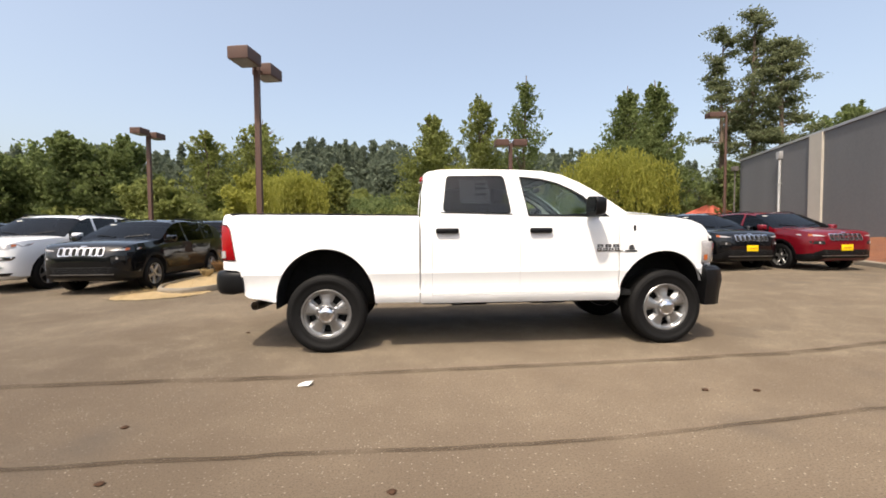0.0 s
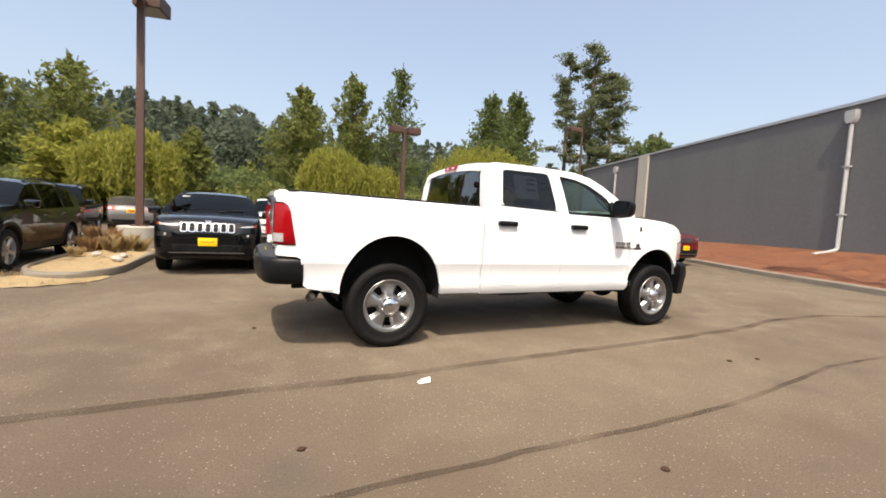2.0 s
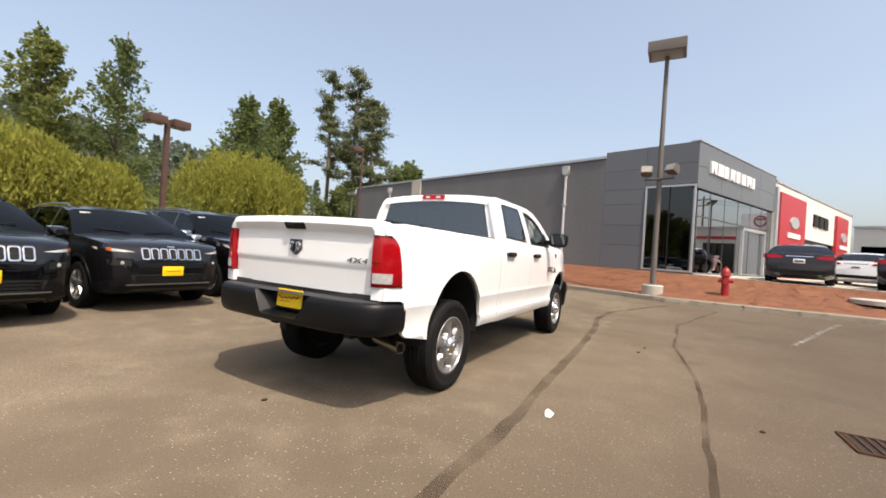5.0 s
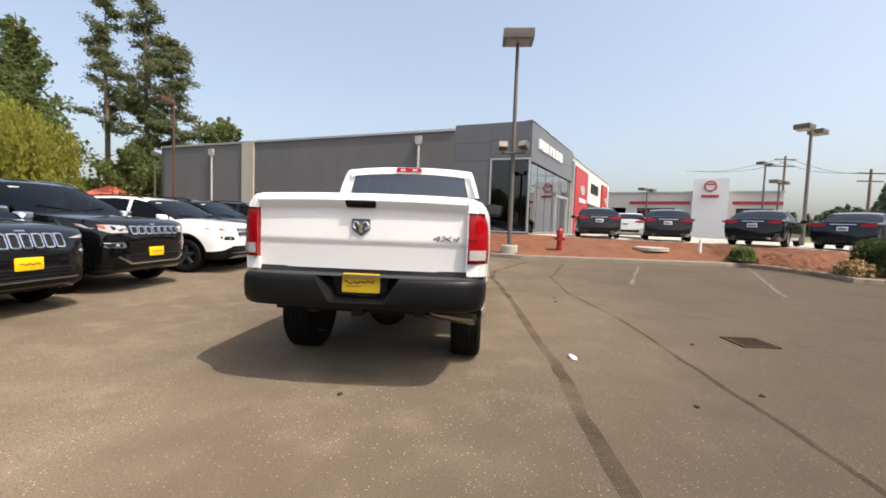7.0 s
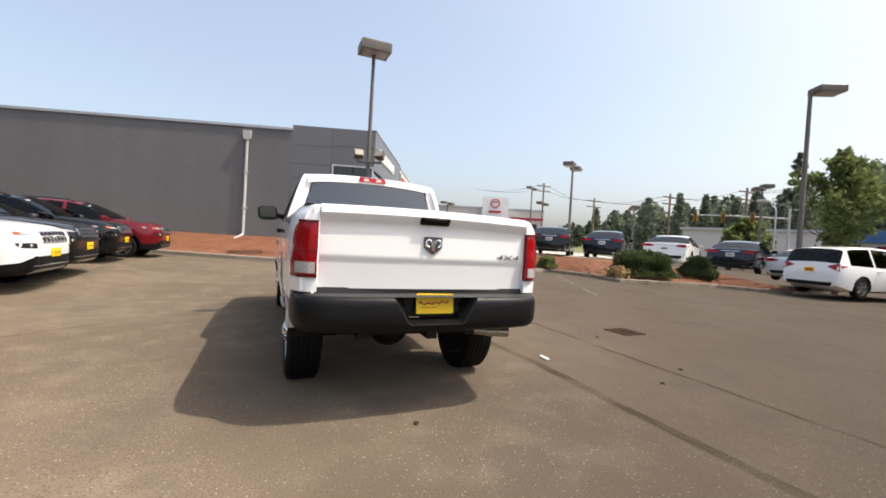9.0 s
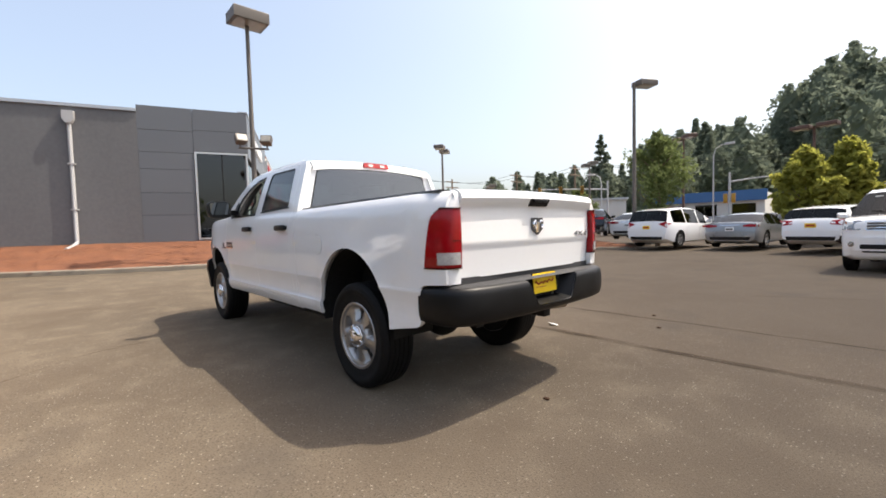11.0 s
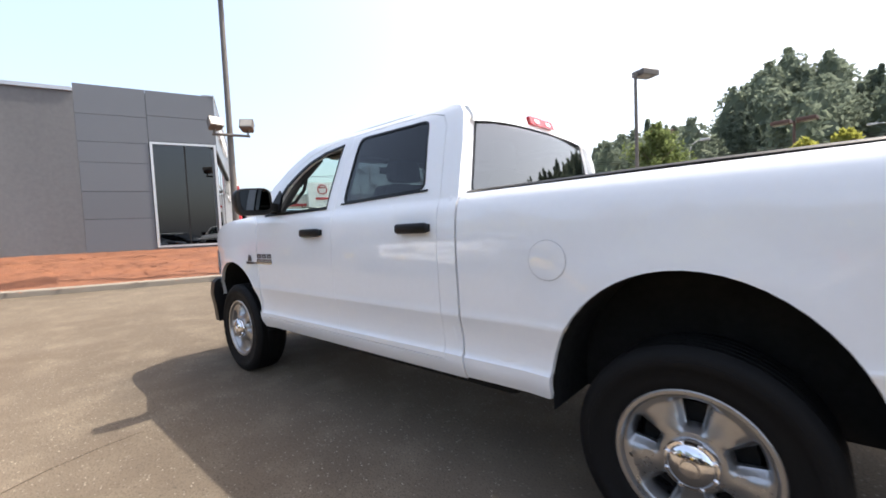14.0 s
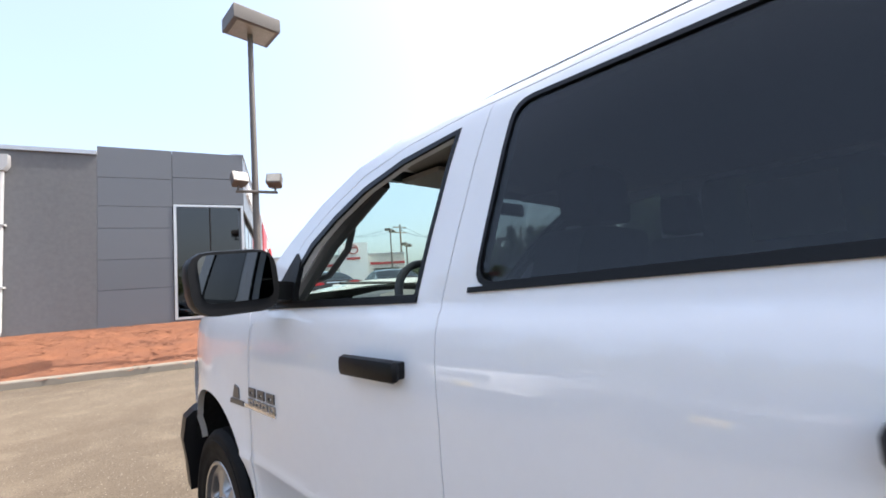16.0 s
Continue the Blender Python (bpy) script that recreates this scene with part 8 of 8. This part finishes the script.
def leaf_quads(centres, size, rng, flat=0.0, stretch=1.6, droop=None):
    """Small bent leaf clumps, two triangles folded along their middle, at every centre."""
    n = len(centres)
    d = rng.normal(size=(n, 3))
    if droop is not None:
        d = d * 0.35 + np.asarray(droop)
    d /= np.linalg.norm(d, axis=1, keepdims=True)
    e = np.cross(d, rng.normal(size=(n, 3)))
    e /= np.linalg.norm(e, axis=1, keepdims=True) + 1e-9
    nrm = np.cross(d, e)
    sz = size * rng.uniform(0.6, 1.4, size=(n, 1))
    a, b = d * sz * stretch, e * sz
    v = np.stack([centres - a, centres + b * 0.8 + nrm * sz * 0.25, centres + a, centres - b * 0.8 + nrm * sz * 0.25], 1).reshape(-1, 3)
    i = np.arange(n)[:, None] * 4
    return v, np.concatenate([i + np.array([[0, 1, 2]]), i + np.array([[0, 2, 3]])], 0)


def trunk(th, h, r, rng, limbs, material=TRUNK, reach=0.5, low=0.25):
    pts = [(0.15 * float(rng.normal()) * k / 5, 0.15 * float(rng.normal()) * k / 5, h * k / 5) for k in range(6)]
    pts[0] = (0, 0, -0.3)
    bm = tube(bmesh.new(), pts, [r * (1 - 0.17 * k) for k in range(6)], 8)
    for _ in range(limbs):
        z = h * float(rng.uniform(low, 0.92))
        a = float(rng.uniform(0, 6.28))
        ln = reach * (1 - z / h * 0.7)
        tube(bm, [(0, 0, z), (math.cos(a) * ln * 0.5, math.sin(a) * ln * 0.5, z + ln * 0.25), (math.cos(a) * ln, math.sin(a) * ln, z + ln * 0.6)], [r * 0.3, r * 0.2, r * 0.06], 5)
    part("trunk", bm, material, th)


def broadleaf(x, y, z, h, r, seed, label, leaf=LEAF_MID, clumps=150, per=190, size=0.085, low=0.12, pointed=0.9):
    """A tree of upswept branches, each a plume of small leaves, so that the outline is ragged and the crown has gaps."""
    rng = np.random.default_rng(seed)
    th = thing("tree", label, "tree", Matrix.Translation((x, y, z)), "trees round the lot")
    trunk(th, h * 0.95, h * 0.012 + 0.06, rng, 16, reach=r * 1.1, low=low)
    pts = []
    count = int(clumps * 0.62)
    for k in range(count):
        t = low + (0.97 - low) * ((k + rng.uniform()) / count) ** 0.9
        ln = r * min(1.0, (t - low + 0.10) * 3.2) * (1.03 - t) ** (1.0 * pointed) * 1.5 * rng.uniform(0.6, 1.22) + 0.03 * h
        a, up = rng.uniform(0, 6.283), rng.uniform(0.25, 0.75) + 0.9 * t * t
        n = int(per * 0.80 * (0.35 + 0.65 * ln / r))
        s = rng.uniform(0.12, 1.0, n) ** 0.8
        path = np.stack([math.cos(a) * ln * s, math.sin(a) * ln * s, t * h * 0.90 + up * ln * s * (0.45 + 0.55 * s)], 1)
        wide = (0.17 * ln + 0.08) * (1.15 - 0.85 * s)
        pts.append(path + rng.normal(size=(n, 3)) * wide[:, None] * np.array([1, 1, 0.9]))
    p = np.concatenate(pts)
    tall = p[:, 2] > h * 0.9
    p[tall, :2] *= 0.55
    v, f = leaf_quads(p, size * 1.3, rng)
    from_arrays("crown", v, f, leaf, th)


def conifer(x, y, z, h, r, seed, label, bare=0.2, sparse=1.0, leaf=LEAF_DARK, size=0.12):
    """A fir or pine: whorls of boughs that carry needle tufts, with gaps between them that show the trunk."""
    rng = np.random.default_rng(seed)
    th = thing("conifer", label, "tree", Matrix.Translation((x, y, z)), "conifers round the lot")
    trunk(th, h * 0.98, h * 0.011 + 0.07, rng, 14, reach=r * 0.6, low=bare * 0.5)
    pts = []
    zz = bare * h
    while zz < h * 0.985:
        t = (zz / h - bare) / (1 - bare)
        ln = r * (1 - t) ** 0.8 * min(1, 0.5 + 2.2 * t) + 0.12
        for _ in range(max(4, int(7 * sparse))):
            a, L = rng.uniform(0, 6.28), ln * rng.uniform(0.35, 1.25)
            n = int(18 + 50 * L)
            s = rng.uniform(0.2, 1, n) ** 0.7
            tuft = 0.5 + 0.5 * np.sin(s * 13 + rng.uniform(0, 6))
            p = np.stack([np.cos(a) * s * L, np.sin(a) * s * L, zz + rng.normal() * 0.25 + rng.uniform(0.05, 0.5) * L * s - 0.26 * L * s * s], 1)
            pts.append(p + rng.normal(size=(n, 3)) * np.array([0.17, 0.17, 0.17]) * (0.35 + 0.35 * L) * (0.45 + 0.75 * tuft)[:, None])
        zz += h * 0.018 / sparse * rng.uniform(0.6, 1.5)
    v, f = leaf_quads(np.concatenate(pts), size, rng, stretch=1.7)
    from_arrays("crown", v, f, leaf, th)


def pine(x, y, z, h, r, seed, label, bare=0.4, boughs=46, leaf=LEAF_DARK):
    """An old open pine: a tall trunk, level boughs of uneven length, and flat tufts of needles along each."""
    rng = np.random.default_rng(seed)
    th = thing("pine", label, "tree", Matrix.Translation((x, y, z)), "pines beyond the building")
    bm = tube(bmesh.new(), [(0, 0, -0.3), (0.08, 0.05, h * 0.4), (-0.05, 0.1, h * 0.75), (0, 0, h * 0.98)], [0.24, 0.19, 0.11, 0.03], 8)
    pts = []
    for k in range(boughs + 6):
        t = (k + rng.uniform()) / boughs
        low = t > 1.0
        zz = h * (bare * rng.uniform(0.45, 1.0) if low else bare + (0.985 - bare) * t)
        t = 0.1 if low else t
        ln = (r * (0.30 + 0.70 * (1 - t) ** 0.75) * min(1.0, 0.55 + 2.0 * t) * rng.uniform(0.55, 1.2)) * (0.6 if low else 1.0)
        a, up = rng.uniform(0, 6.283), rng.uniform(-0.05, 0.30) + 0.5 * t
        tip = np.array([math.cos(a) * ln, math.sin(a) * ln, up * ln])
        tube(bm, [(0, 0, zz), tuple(tip * 0.5 + np.array([0, 0, zz - 0.06 * ln])), tuple(tip + np.array([0, 0, zz]))], [0.06, 0.04, 0.012], 5)
        if low and rng.uniform() < 0.6:
            continue
        for _ in range(int(2 + 2.0 * ln)):
            q = rng.uniform(0.30, 1.05)
            c = tip * q + np.array([rng.normal() * 0.22 * ln * q, rng.normal() * 0.22 * ln * q, zz + rng.normal() * 0.12])
            n = int(rng.uniform(35, 75))
            pts.append(c + rng.normal(size=(n, 3)) * np.array([0.30, 0.30, 0.13]) * rng.uniform(0.7, 1.3))
    part("trunk", bm, TRUNK, th)
    v, f = leaf_quads(np.concatenate(pts), 0.075, rng, stretch=1.9)
    from_arrays("crown", v, f, leaf, th)


def willow(x, y, z, h, r, seed, label, leaf=LEAF_WILLOW):
    """A weeping willow: hanging strands from a rounded head."""
    rng = np.random.default_rng(seed)
    th = thing("willow", label, "tree", Matrix.Translation((x, y, z)), "willows behind the lot")
    trunk(th, h * 0.75, 0.22, rng, 14, reach=r * 0.9, low=0.3)
    pts = []
    for _ in range(420):
        a, q = rng.uniform(0, 6.28), math.sqrt(rng.uniform(0.02, 1))
        bump = 1 + 0.16 * math.sin(3 * a + seed) + 0.10 * math.sin(7 * a)
        x0, y0 = math.cos(a) * q * r * bump, math.sin(a) * q * r * bump
        top = h * (0.60 + 0.40 * math.sqrt(max(0, 1 - q * q))) * rng.uniform(0.86, 1.0)
        ln = h * rng.uniform(0.22, 0.55)
        n = int(ln * 16)
        s = np.linspace(0, 1, n)
        pts.append(np.stack([x0 * (1 + 0.10 * s) + rng.normal(size=n) * 0.13, y0 * (1 + 0.10 * s) + rng.normal(size=n) * 0.13, top - s * ln], 1))
    v, f = leaf_quads(np.concatenate(pts), 0.065, rng, stretch=2.2, droop=(0, 0, -1))
    from_arrays("crown", v, f, leaf, th)


def shrub(x, y, z, h, r, seed, label, leaf=LEAF_DARK, n=5000, size=0.035, name="bush"):
    rng = np.random.default_rng(seed)
    th = thing(name, label, "bush", Matrix.Translation((x, y, z)), "bushes in the bark bed")
    bm = bmesh.new()
    for k in range(7):
        a = 6.28 * k / 7
        tube(bm, [(0, 0, -0.05), (math.cos(a) * r * 0.4, math.sin(a) * r * 0.4, h * 0.5), (math.cos(a) * r * 0.6, math.sin(a) * r * 0.6, h * 0.8)], [0.025, 0.016, 0.008], 5)
    part("stem", bm, TRUNK, th)
    d = rng.normal(size=(n, 3))
    d /= np.linalg.norm(d, axis=1, keepdims=True)
    d[:, 2] = np.abs(d[:, 2])
    q = rng.uniform(0.55, 1.0, n) ** 0.5
    lump = 1 + 0.13 * np.sin(5 * np.arctan2(d[:, 1], d[:, 0]) + seed) + 0.1 * np.sin(9 * d[:, 2] + 2 * seed)
    p = d * (q * lump)[:, None] * np.array([r, r, h])
    v, f = leaf_quads(p, size, rng)
    from_arrays("foliage", v, f, leaf, th)


# trees behind the parked row
broadleaf(-19.6, 34.6, 0.5, 10.9, 2.4, 101, "slim young tree with an upright green crown", LEAF_YEL, clumps=110, per=110)
broadleaf(-15.2, 36.2, 0.5, 12.3, 3.2, 102, "tall green tree with a ragged upright crown", LEAF_YEL, per=120)
broadleaf(1.35, 37.1, 0.5, 13.6, 3.7, 103, "broad tall yellow-green tree with a pointed crown", LEAF_YEL, clumps=230, per=130, pointed=1.15)
broadleaf(6.75, 40.8, 0.5, 16.5, 2.3, 104, "tall narrow yellow-green tree", LEAF_YEL, clumps=160, per=120, pointed=0.7)
broadleaf(11.3, 38.9, 0.5, 18.3, 3.0, 105, "tall narrow green tree with open branches", clumps=150, per=95, pointed=1.15)
broadleaf(-27.8, 29.7, 0.4, 9.2, 3.3, 106, "rounded green tree at the lot's edge", clumps=160)
broadleaf(-24.6, 31.5, 0.4, 9.5, 2.5, 107, "green tree at the lot's edge")
broadleaf(-31.5, 27.4, 0.4, 7.4, 3.3, 108, "rounded green tree at the lot's edge")
broadleaf(-35.9, 22.7, 0.4, 7.1, 3.6, 118, "rounded green tree far across the lot")
broadleaf(21.5, 36.6, 0.5, 16.6, 3.5, 109, "tall full green tree with a pointed crown", LEAF_MID, clumps=210, per=150, pointed=1.15)
broadleaf(22.5, 33.2, 0.5, 16.0, 3.5, 110, "tall full green tree with a pointed crown", LEAF_MID, clumps=210, per=150, pointed=1.15)
broadleaf(20.8, 31.2, 0.5, 9.8, 3.4, 111, "full green tree before the firs", clumps=200)
pine(27.6, 31.0, 0.5, 18.8, 2.7, 112, "tall pine with a bare lower trunk and open boughs", 0.42, 30)
pine(27.3, 27.1, 0.5, 18.9, 2.8, 113, "tall pine with a bare lower trunk and open boughs", 0.36, 36)
pine(28.6, 25.8, 0.5, 15.6, 2.9, 114, "tall pine with dense boughs", 0.22, 52)
broadleaf(31.6, 23.1, 0.5, 10.3, 3.3, 115, "rounded green tree behind the building")
broadleaf(24.9, 25.9, 0.5, 6.3, 2.7, 116, "low green tree beneath the pines")
willow(-9.4, 26.3, 0.3, 5.7, 2.7, 121, "pale green weeping willow")
willow(2.5, 27.6, 0.3, 6.2, 2.4, 122, "pale green weeping willow")
willow(5.9, 27.2, 0.3, 5.2, 1.7, 123, "small pale green weeping willow")
willow(16.4, 29.4, 0.3, 8.3, 4.3, 124, "large yellow-green weeping willow")
broadleaf(-6.4, 26.7, 0.3, 6.5, 1.1, 125, "young tree with reddish-yellow leaves", LEAF_YEL, clumps=70)
broadleaf(-12.6, 27.4, 0.3, 5.9, 2.4, 126, "light green tree behind parked cars", LEAF_WILLOW, clumps=120)
broadleaf(-18.6, 25.1, 0.3, 4.7, 2.4, 127, "light green tree behind parked cars", LEAF_YEL, clumps=110)


def thicket(name, x0, x1, y0, y1, hlo, hhi, count, seed, leaf, label, size=0.2, per=260, zf=None):
    rng = np.random.default_rng(seed)
    pts = []
    for _ in range(count):
        x, y, h = rng.uniform(x0, x1), rng.uniform(y0, y1), rng.uniform(hlo, hhi)
        r = h * rng.uniform(0.35, 0.6)
        d = rng.normal(size=(per, 3))
        d /= np.linalg.norm(d, axis=1, keepdims=True)
        d *= rng.uniform(0.6, 1.05, (per, 1)) ** 0.5
        base = land_z(x, y) if zf is None else zf
        pts.append(np.stack([x + d[:, 0] * r, y + d[:, 1] * r, base + h * 0.5 + d[:, 2] * h * 0.5], 1))
    v, f = leaf_quads(np.concatenate(pts), size, rng)
    tagged(from_arrays(name, v, f, leaf), label, "shrubs", kind="stuff")


thicket("shrub_belt", -37, 15, 27.5, 35.5, 1.6, 3.8, 95, 131, LEAF_YEL, "belt of yellow-green shrubs behind the lot", 0.12, 620)
thicket("shrub_belt", -37, 17, 34, 48, 2.8, 5.6, 95, 132, LEAF_MID, "belt of green shrubs and young trees", 0.16, 600)
thicket("shrub_belt", 20, 38, 24.5, 34, 1.6, 4.0, 50, 133, LEAF_MID, "green undergrowth beneath the pines", 0.12, 700)


def far_wood(name, spots, seed, leaf, label, size=0.42, per=380, spired=0.45, core=0.0):
    """Far woods: many ragged pointed and rounded crowns in one mesh, each with a closed leafy body where core is set."""
    rng = np.random.default_rng(seed)
    pts, cv, cf = [], [], []
    rows, sides = 9, 9
    for x, y, h in spots:
        spire = rng.uniform() < spired

        def envelope(t):
            if spire:
                return h * 0.17 * np.clip(1.05 - t, 0, 1) ** 0.8
            return h * (0.23 if core else 0.30) * np.sqrt(np.clip(1 - (2 * t - 0.9) ** 2, 0.03, 1))

        base = land_z(x, y)
        t = rng.uniform(0.0, 1, per) ** 0.8
        a = rng.uniform(0, 6.28, per)
        lump = 1 + 0.25 * np.sin(4 * a + 13 * t + x)
        q = envelope(t) * np.sqrt(rng.uniform(0.25 if not core else 0.5, 1.0 if not core else 1.2, per)) * lump
        pts.append(np.stack([x + q * np.cos(a), y + q * np.sin(a), base + h * (0.06 + 0.94 * t)], 1))
        if core:
            n0 = sum(len(c) for c in cv)
            tt = np.repeat(np.linspace(0, 0.97, rows), sides)
            aa = np.tile(np.linspace(0, 2 * math.pi, sides, endpoint=False), rows) + tt * 2
            qq = envelope(tt) * core * (1 + 0.25 * np.sin(4 * aa + 13 * tt + x)) * rng.uniform(0.82, 1.1, rows * sides)
            cv.append(np.stack([x + qq * np.cos(aa), y + qq * np.sin(aa), base + h * (0.04 + 0.94 * tt)], 1))
            for i in range(rows - 1):
                for j in range(sides):
                    k = (j + 1) % sides
                    p0, p1, p2, p3 = (n0 + i * sides + j, n0 + i * sides + k, n0 + (i + 1) * sides + k, n0 + (i + 1) * sides + j)
                    cf += [(p0, p1, p2), (p0, p2, p3)]
    v, f = leaf_quads(np.concatenate(pts), size, rng)
    if core:
        f = np.concatenate([f, np.array(cf) + len(v)])
        v = np.concatenate([v] + cv)
    tagged(from_arrays(name, v, f, leaf), label, "woods", kind="stuff")


rngf = np.random.default_rng(77)
far_wood("far_woods", [(float(rngf.uniform(-150, 95)), float(rngf.uniform(95, 165)), float(rngf.uniform(10, 19))) for _ in range(420)], 141, LEAF_FAR_HAZED, "wooded ridge behind the lot, leaf colour paled for haze", 0.48, 300)
far_wood("far_woods", [(float(rngf.uniform(-36, -4)), float(rngf.uniform(118, 134)), float(rngf.uniform(14, 21))) for _ in range(46)], 145, LEAF_FAR_HAZED, "tall woods on the ridge, leaf colour paled for haze")
far_wood("far_woods", [(float(rngf.uniform(-100, 60)), float(rngf.uniform(62, 95)), float(rngf.uniform(5, 9))) for _ in range(230)], 142, LEAF_YEL, "sunlit green slope of brush", 0.3)
hill = []
for _ in range(520):
    hx, hy = float(rngf.uniform(-150, 90)), float(rngf.uniform(-170, -85))
    hill.append((hx, hy, float(rngf.uniform(9, 20)) * (1 if hx < 40 else 0.8)))
# solid cores and the paled leaf colour give the hill its haze-like tone
far_wood("far_woods", hill, 143, LEAF_HILL_HAZED, "wooded hillside across the road, leaf colour paled for haze", 0.34, 620, 0.5, 0.68)
far_wood("far_woods", [(float(rngf.uniform(70, 210)), float(rngf.uniform(-200, -110)), float(rngf.uniform(6, 10))) for _ in range(180)], 144, LEAF_HORIZON_HAZED, "trees at the horizon, leaf colour paled for haze", 0.55, 260)

# trees on the road side
broadleaf(3.6, -20.2, 0.3, 5.8, 1.75, 151, "green street tree behind the minivan", clumps=95, per=240, size=0.042, low=0.3, pointed=0.9)
broadleaf(-1.9, -22.5, 0.2, 4.5, 1.0, 152, "yellow-green young street tree behind parked cars", LEAF_WILLOW, clumps=90)
broadleaf(-3.3, -23.6, 0.2, 4.9, 0.85, 153, "slim yellow-green young street tree behind parked cars", LEAF_WILLOW, clumps=90)
broadleaf(20.5, -42.0, 0.3, 4.8, 1.9, 154, "green tree across the lot", clumps=130)
broadleaf(-10.5, -40.5, 0.3, 6.0, 2.2, 155, "yellow-green young street tree", LEAF_YEL, clumps=90)
# both firs take the hillside's leaf colour, paled for haze
conifer(57.9, -122.8, 7.0, 22.0, 4.2, 156, "dark fir standing over the far trees", bare=0.05, sparse=0.42, size=0.32, leaf=LEAF_HILL_HAZED)
conifer(28.4, -118.0, 9.0, 17.0, 4.5, 157, "dark fir on the wooded hillside", bare=0.05, sparse=0.5, size=0.34, leaf=LEAF_HILL_HAZED)
shrub(6.6, -12.9, 0.34, 1.0, 1.2, 161, "clipped dark green bush in the bark", LEAF_BUSH, 16000, 0.026)
shrub(7.3, -13.8, 0.40, 0.95, 0.8, 162, "clipped dark green bush in the bark", LEAF_BUSH, 9000, 0.026)
shrub(6.0, -15.3, 0.32, 0.8, 0.7, 163, "clipped dark green bush in the bark", LEAF_BUSH, 11000, 0.026)
shrub(8.9, -9.9, 0.42, 0.45, 0.4, 164, "small green shrub at the bed's edge", LEAF_MID, 1500)
shrub(6.3, -11.3, 0.30, 0.4, 0.42, 165, "small dry yellow shrub at the bed's edge", STRAW_BLADE, 1500)

# far buildings
fb = thing("far_house", "low pale building with a red roof beyond the trees", "building", pose(24.5, 27.5, 0.3, 0, 0, 35))
part("wall", nbox(-2.2, 2.2, -1.7, 1.7, 0, 2.2), STUCCO, fb)
part("roof", loft(bmesh.new(), [[(-2.5, -2.0, 2.2), (2.5, -2.0, 2.2), (2.5, 2.0, 2.2), (-2.5, 2.0, 2.2)], [(-1.9, -0.15, 3.05), (1.9, -0.15, 3.05), (1.9, 0.15, 3.05), (-1.9, 0.15, 3.05)]]), ROOF_RED, fb)
fb2 = thing("far_store", "long low white store with a blue fascia across the road", "building", pose(-2.0, -60.0, 0.2, 0, 0, 4))
part("wall", nbox(7.4, 19, -5, 5, 0, 4.2), STUCCO, fb2)
part("fascia", nbox(7.2, 19.2, 5.0, 5.4, 3.2, 4.4), BLUE_SIGN, fb2)
for k in range(3):
    part("window", nbox(8.2 + 3.7 * k, 10.4 + 3.7 * k, 5.0, 5.06, 0.5, 2.9), SHOP_GLASS, fb2)
fb4 = thing("far_shop", "low beige shop with a flat roof across the road", "building", pose(-7.7, -60.0, 0.2, 0, 0, 4))
part("wall", nbox(-3.6, 3.6, -3, 3, 0, 4.1), STUCCO, fb4)
part("roof", nbox(-3.8, 3.8, -3.2, 3.2, 4.1, 4.4), CAP_METAL, fb4)
fb3 = thing("far_hall", "low pale hall beyond the crossing", "building", pose(30.0, -58.0, 0.2, 0, 0, 30))
part("wall", nbox(-7, 7, -5, 5, 0, 4.4), STUCCO, fb3)
part("roof", nbox(-7.3, 7.3, -5.3, 5.3, 4.4, 4.7), CAP_METAL, fb3)


# traffic signals and curved street lights at the crossing
def traffic_signal(x, y, yaw, reach, heads, low=0):
    th = thing("traffic_signal", "galvanised mast arm with yellow traffic signal heads at the crossing", "traffic signal", pose(x, y, 0.2, 0, 0, yaw), "signals at the crossing")
    part("mast", tube(bmesh.new(), [(0, 0, 0), (0, 0, 5.6)], [0.13, 0.09], 10), PIPE_PAINT, th)
    part("arm", tube(bmesh.new(), [(0, 0, 4.7), (reach * 0.5, 0, 4.9), (reach, 0, 5.0)], [0.09, 0.07, 0.05], 8), PIPE_PAINT, th)
    places = [(reach * (1 - 0.30 * k) - 0.4, 4.30) for k in range(heads)] + [(-0.32 + 0.64 * k, 2.7) for k in range(low)]
    for u, z in places:
        hd = part("signal_head", nbox(u - 0.17, u + 0.17, -0.14, 0.12, z, z + 0.90, 0.04), SIGNAL_YELLOW, th, "yellow signal head")
        for j in range(3):
            part("visor", lathe(bmesh.new(), [(0.10, 0), (0.12, 0), (0.12, 0.16), (0.10, 0.16), (0.10, 0)], 12, Matrix.Translation((u, 0.12, z + 0.16 + 0.29 * j)) @ Euler((radians(-90), 0, 0)).to_matrix().to_4x4()), DARK, hd)


traffic_signal(16.3, -40.9, 31, 7.5, 3)
traffic_signal(6.1, -44.7, 190, 3.6, 0, 2)
traffic_signal(-10.2, -51.2, 8, 5.4, 3)
for sx, sy, sh, way in ((5.4, -36.8, 7.1, 0.55), (13.4, -33.7, 5.5, -0.5), (-7.6, -50.0, 8.3, -0.8)):
    sl = thing("street_light", "galvanised street light with a curved arm", "street lamp", Matrix.Translation((sx, sy, 0.2)), "street lights")
    part("pole", tube(bmesh.new(), [(0, 0, 0), (0, 0, sh - 0.8), (way * -0.3, 0, sh - 0.25), (way * -1.0, 0, sh), (way * -2.0, 0, sh + 0.05)], [0.07, 0.05, 0.045, 0.04, 0.035], 8), PIPE_PAINT, sl)
    part("lamp_head", nbox(way * -2.0 - 0.35, way * -2.0 + 0.35, -0.13, 0.13, sh - 0.05, sh + 0.12, 0.04), PIPE_PAINT, sl)
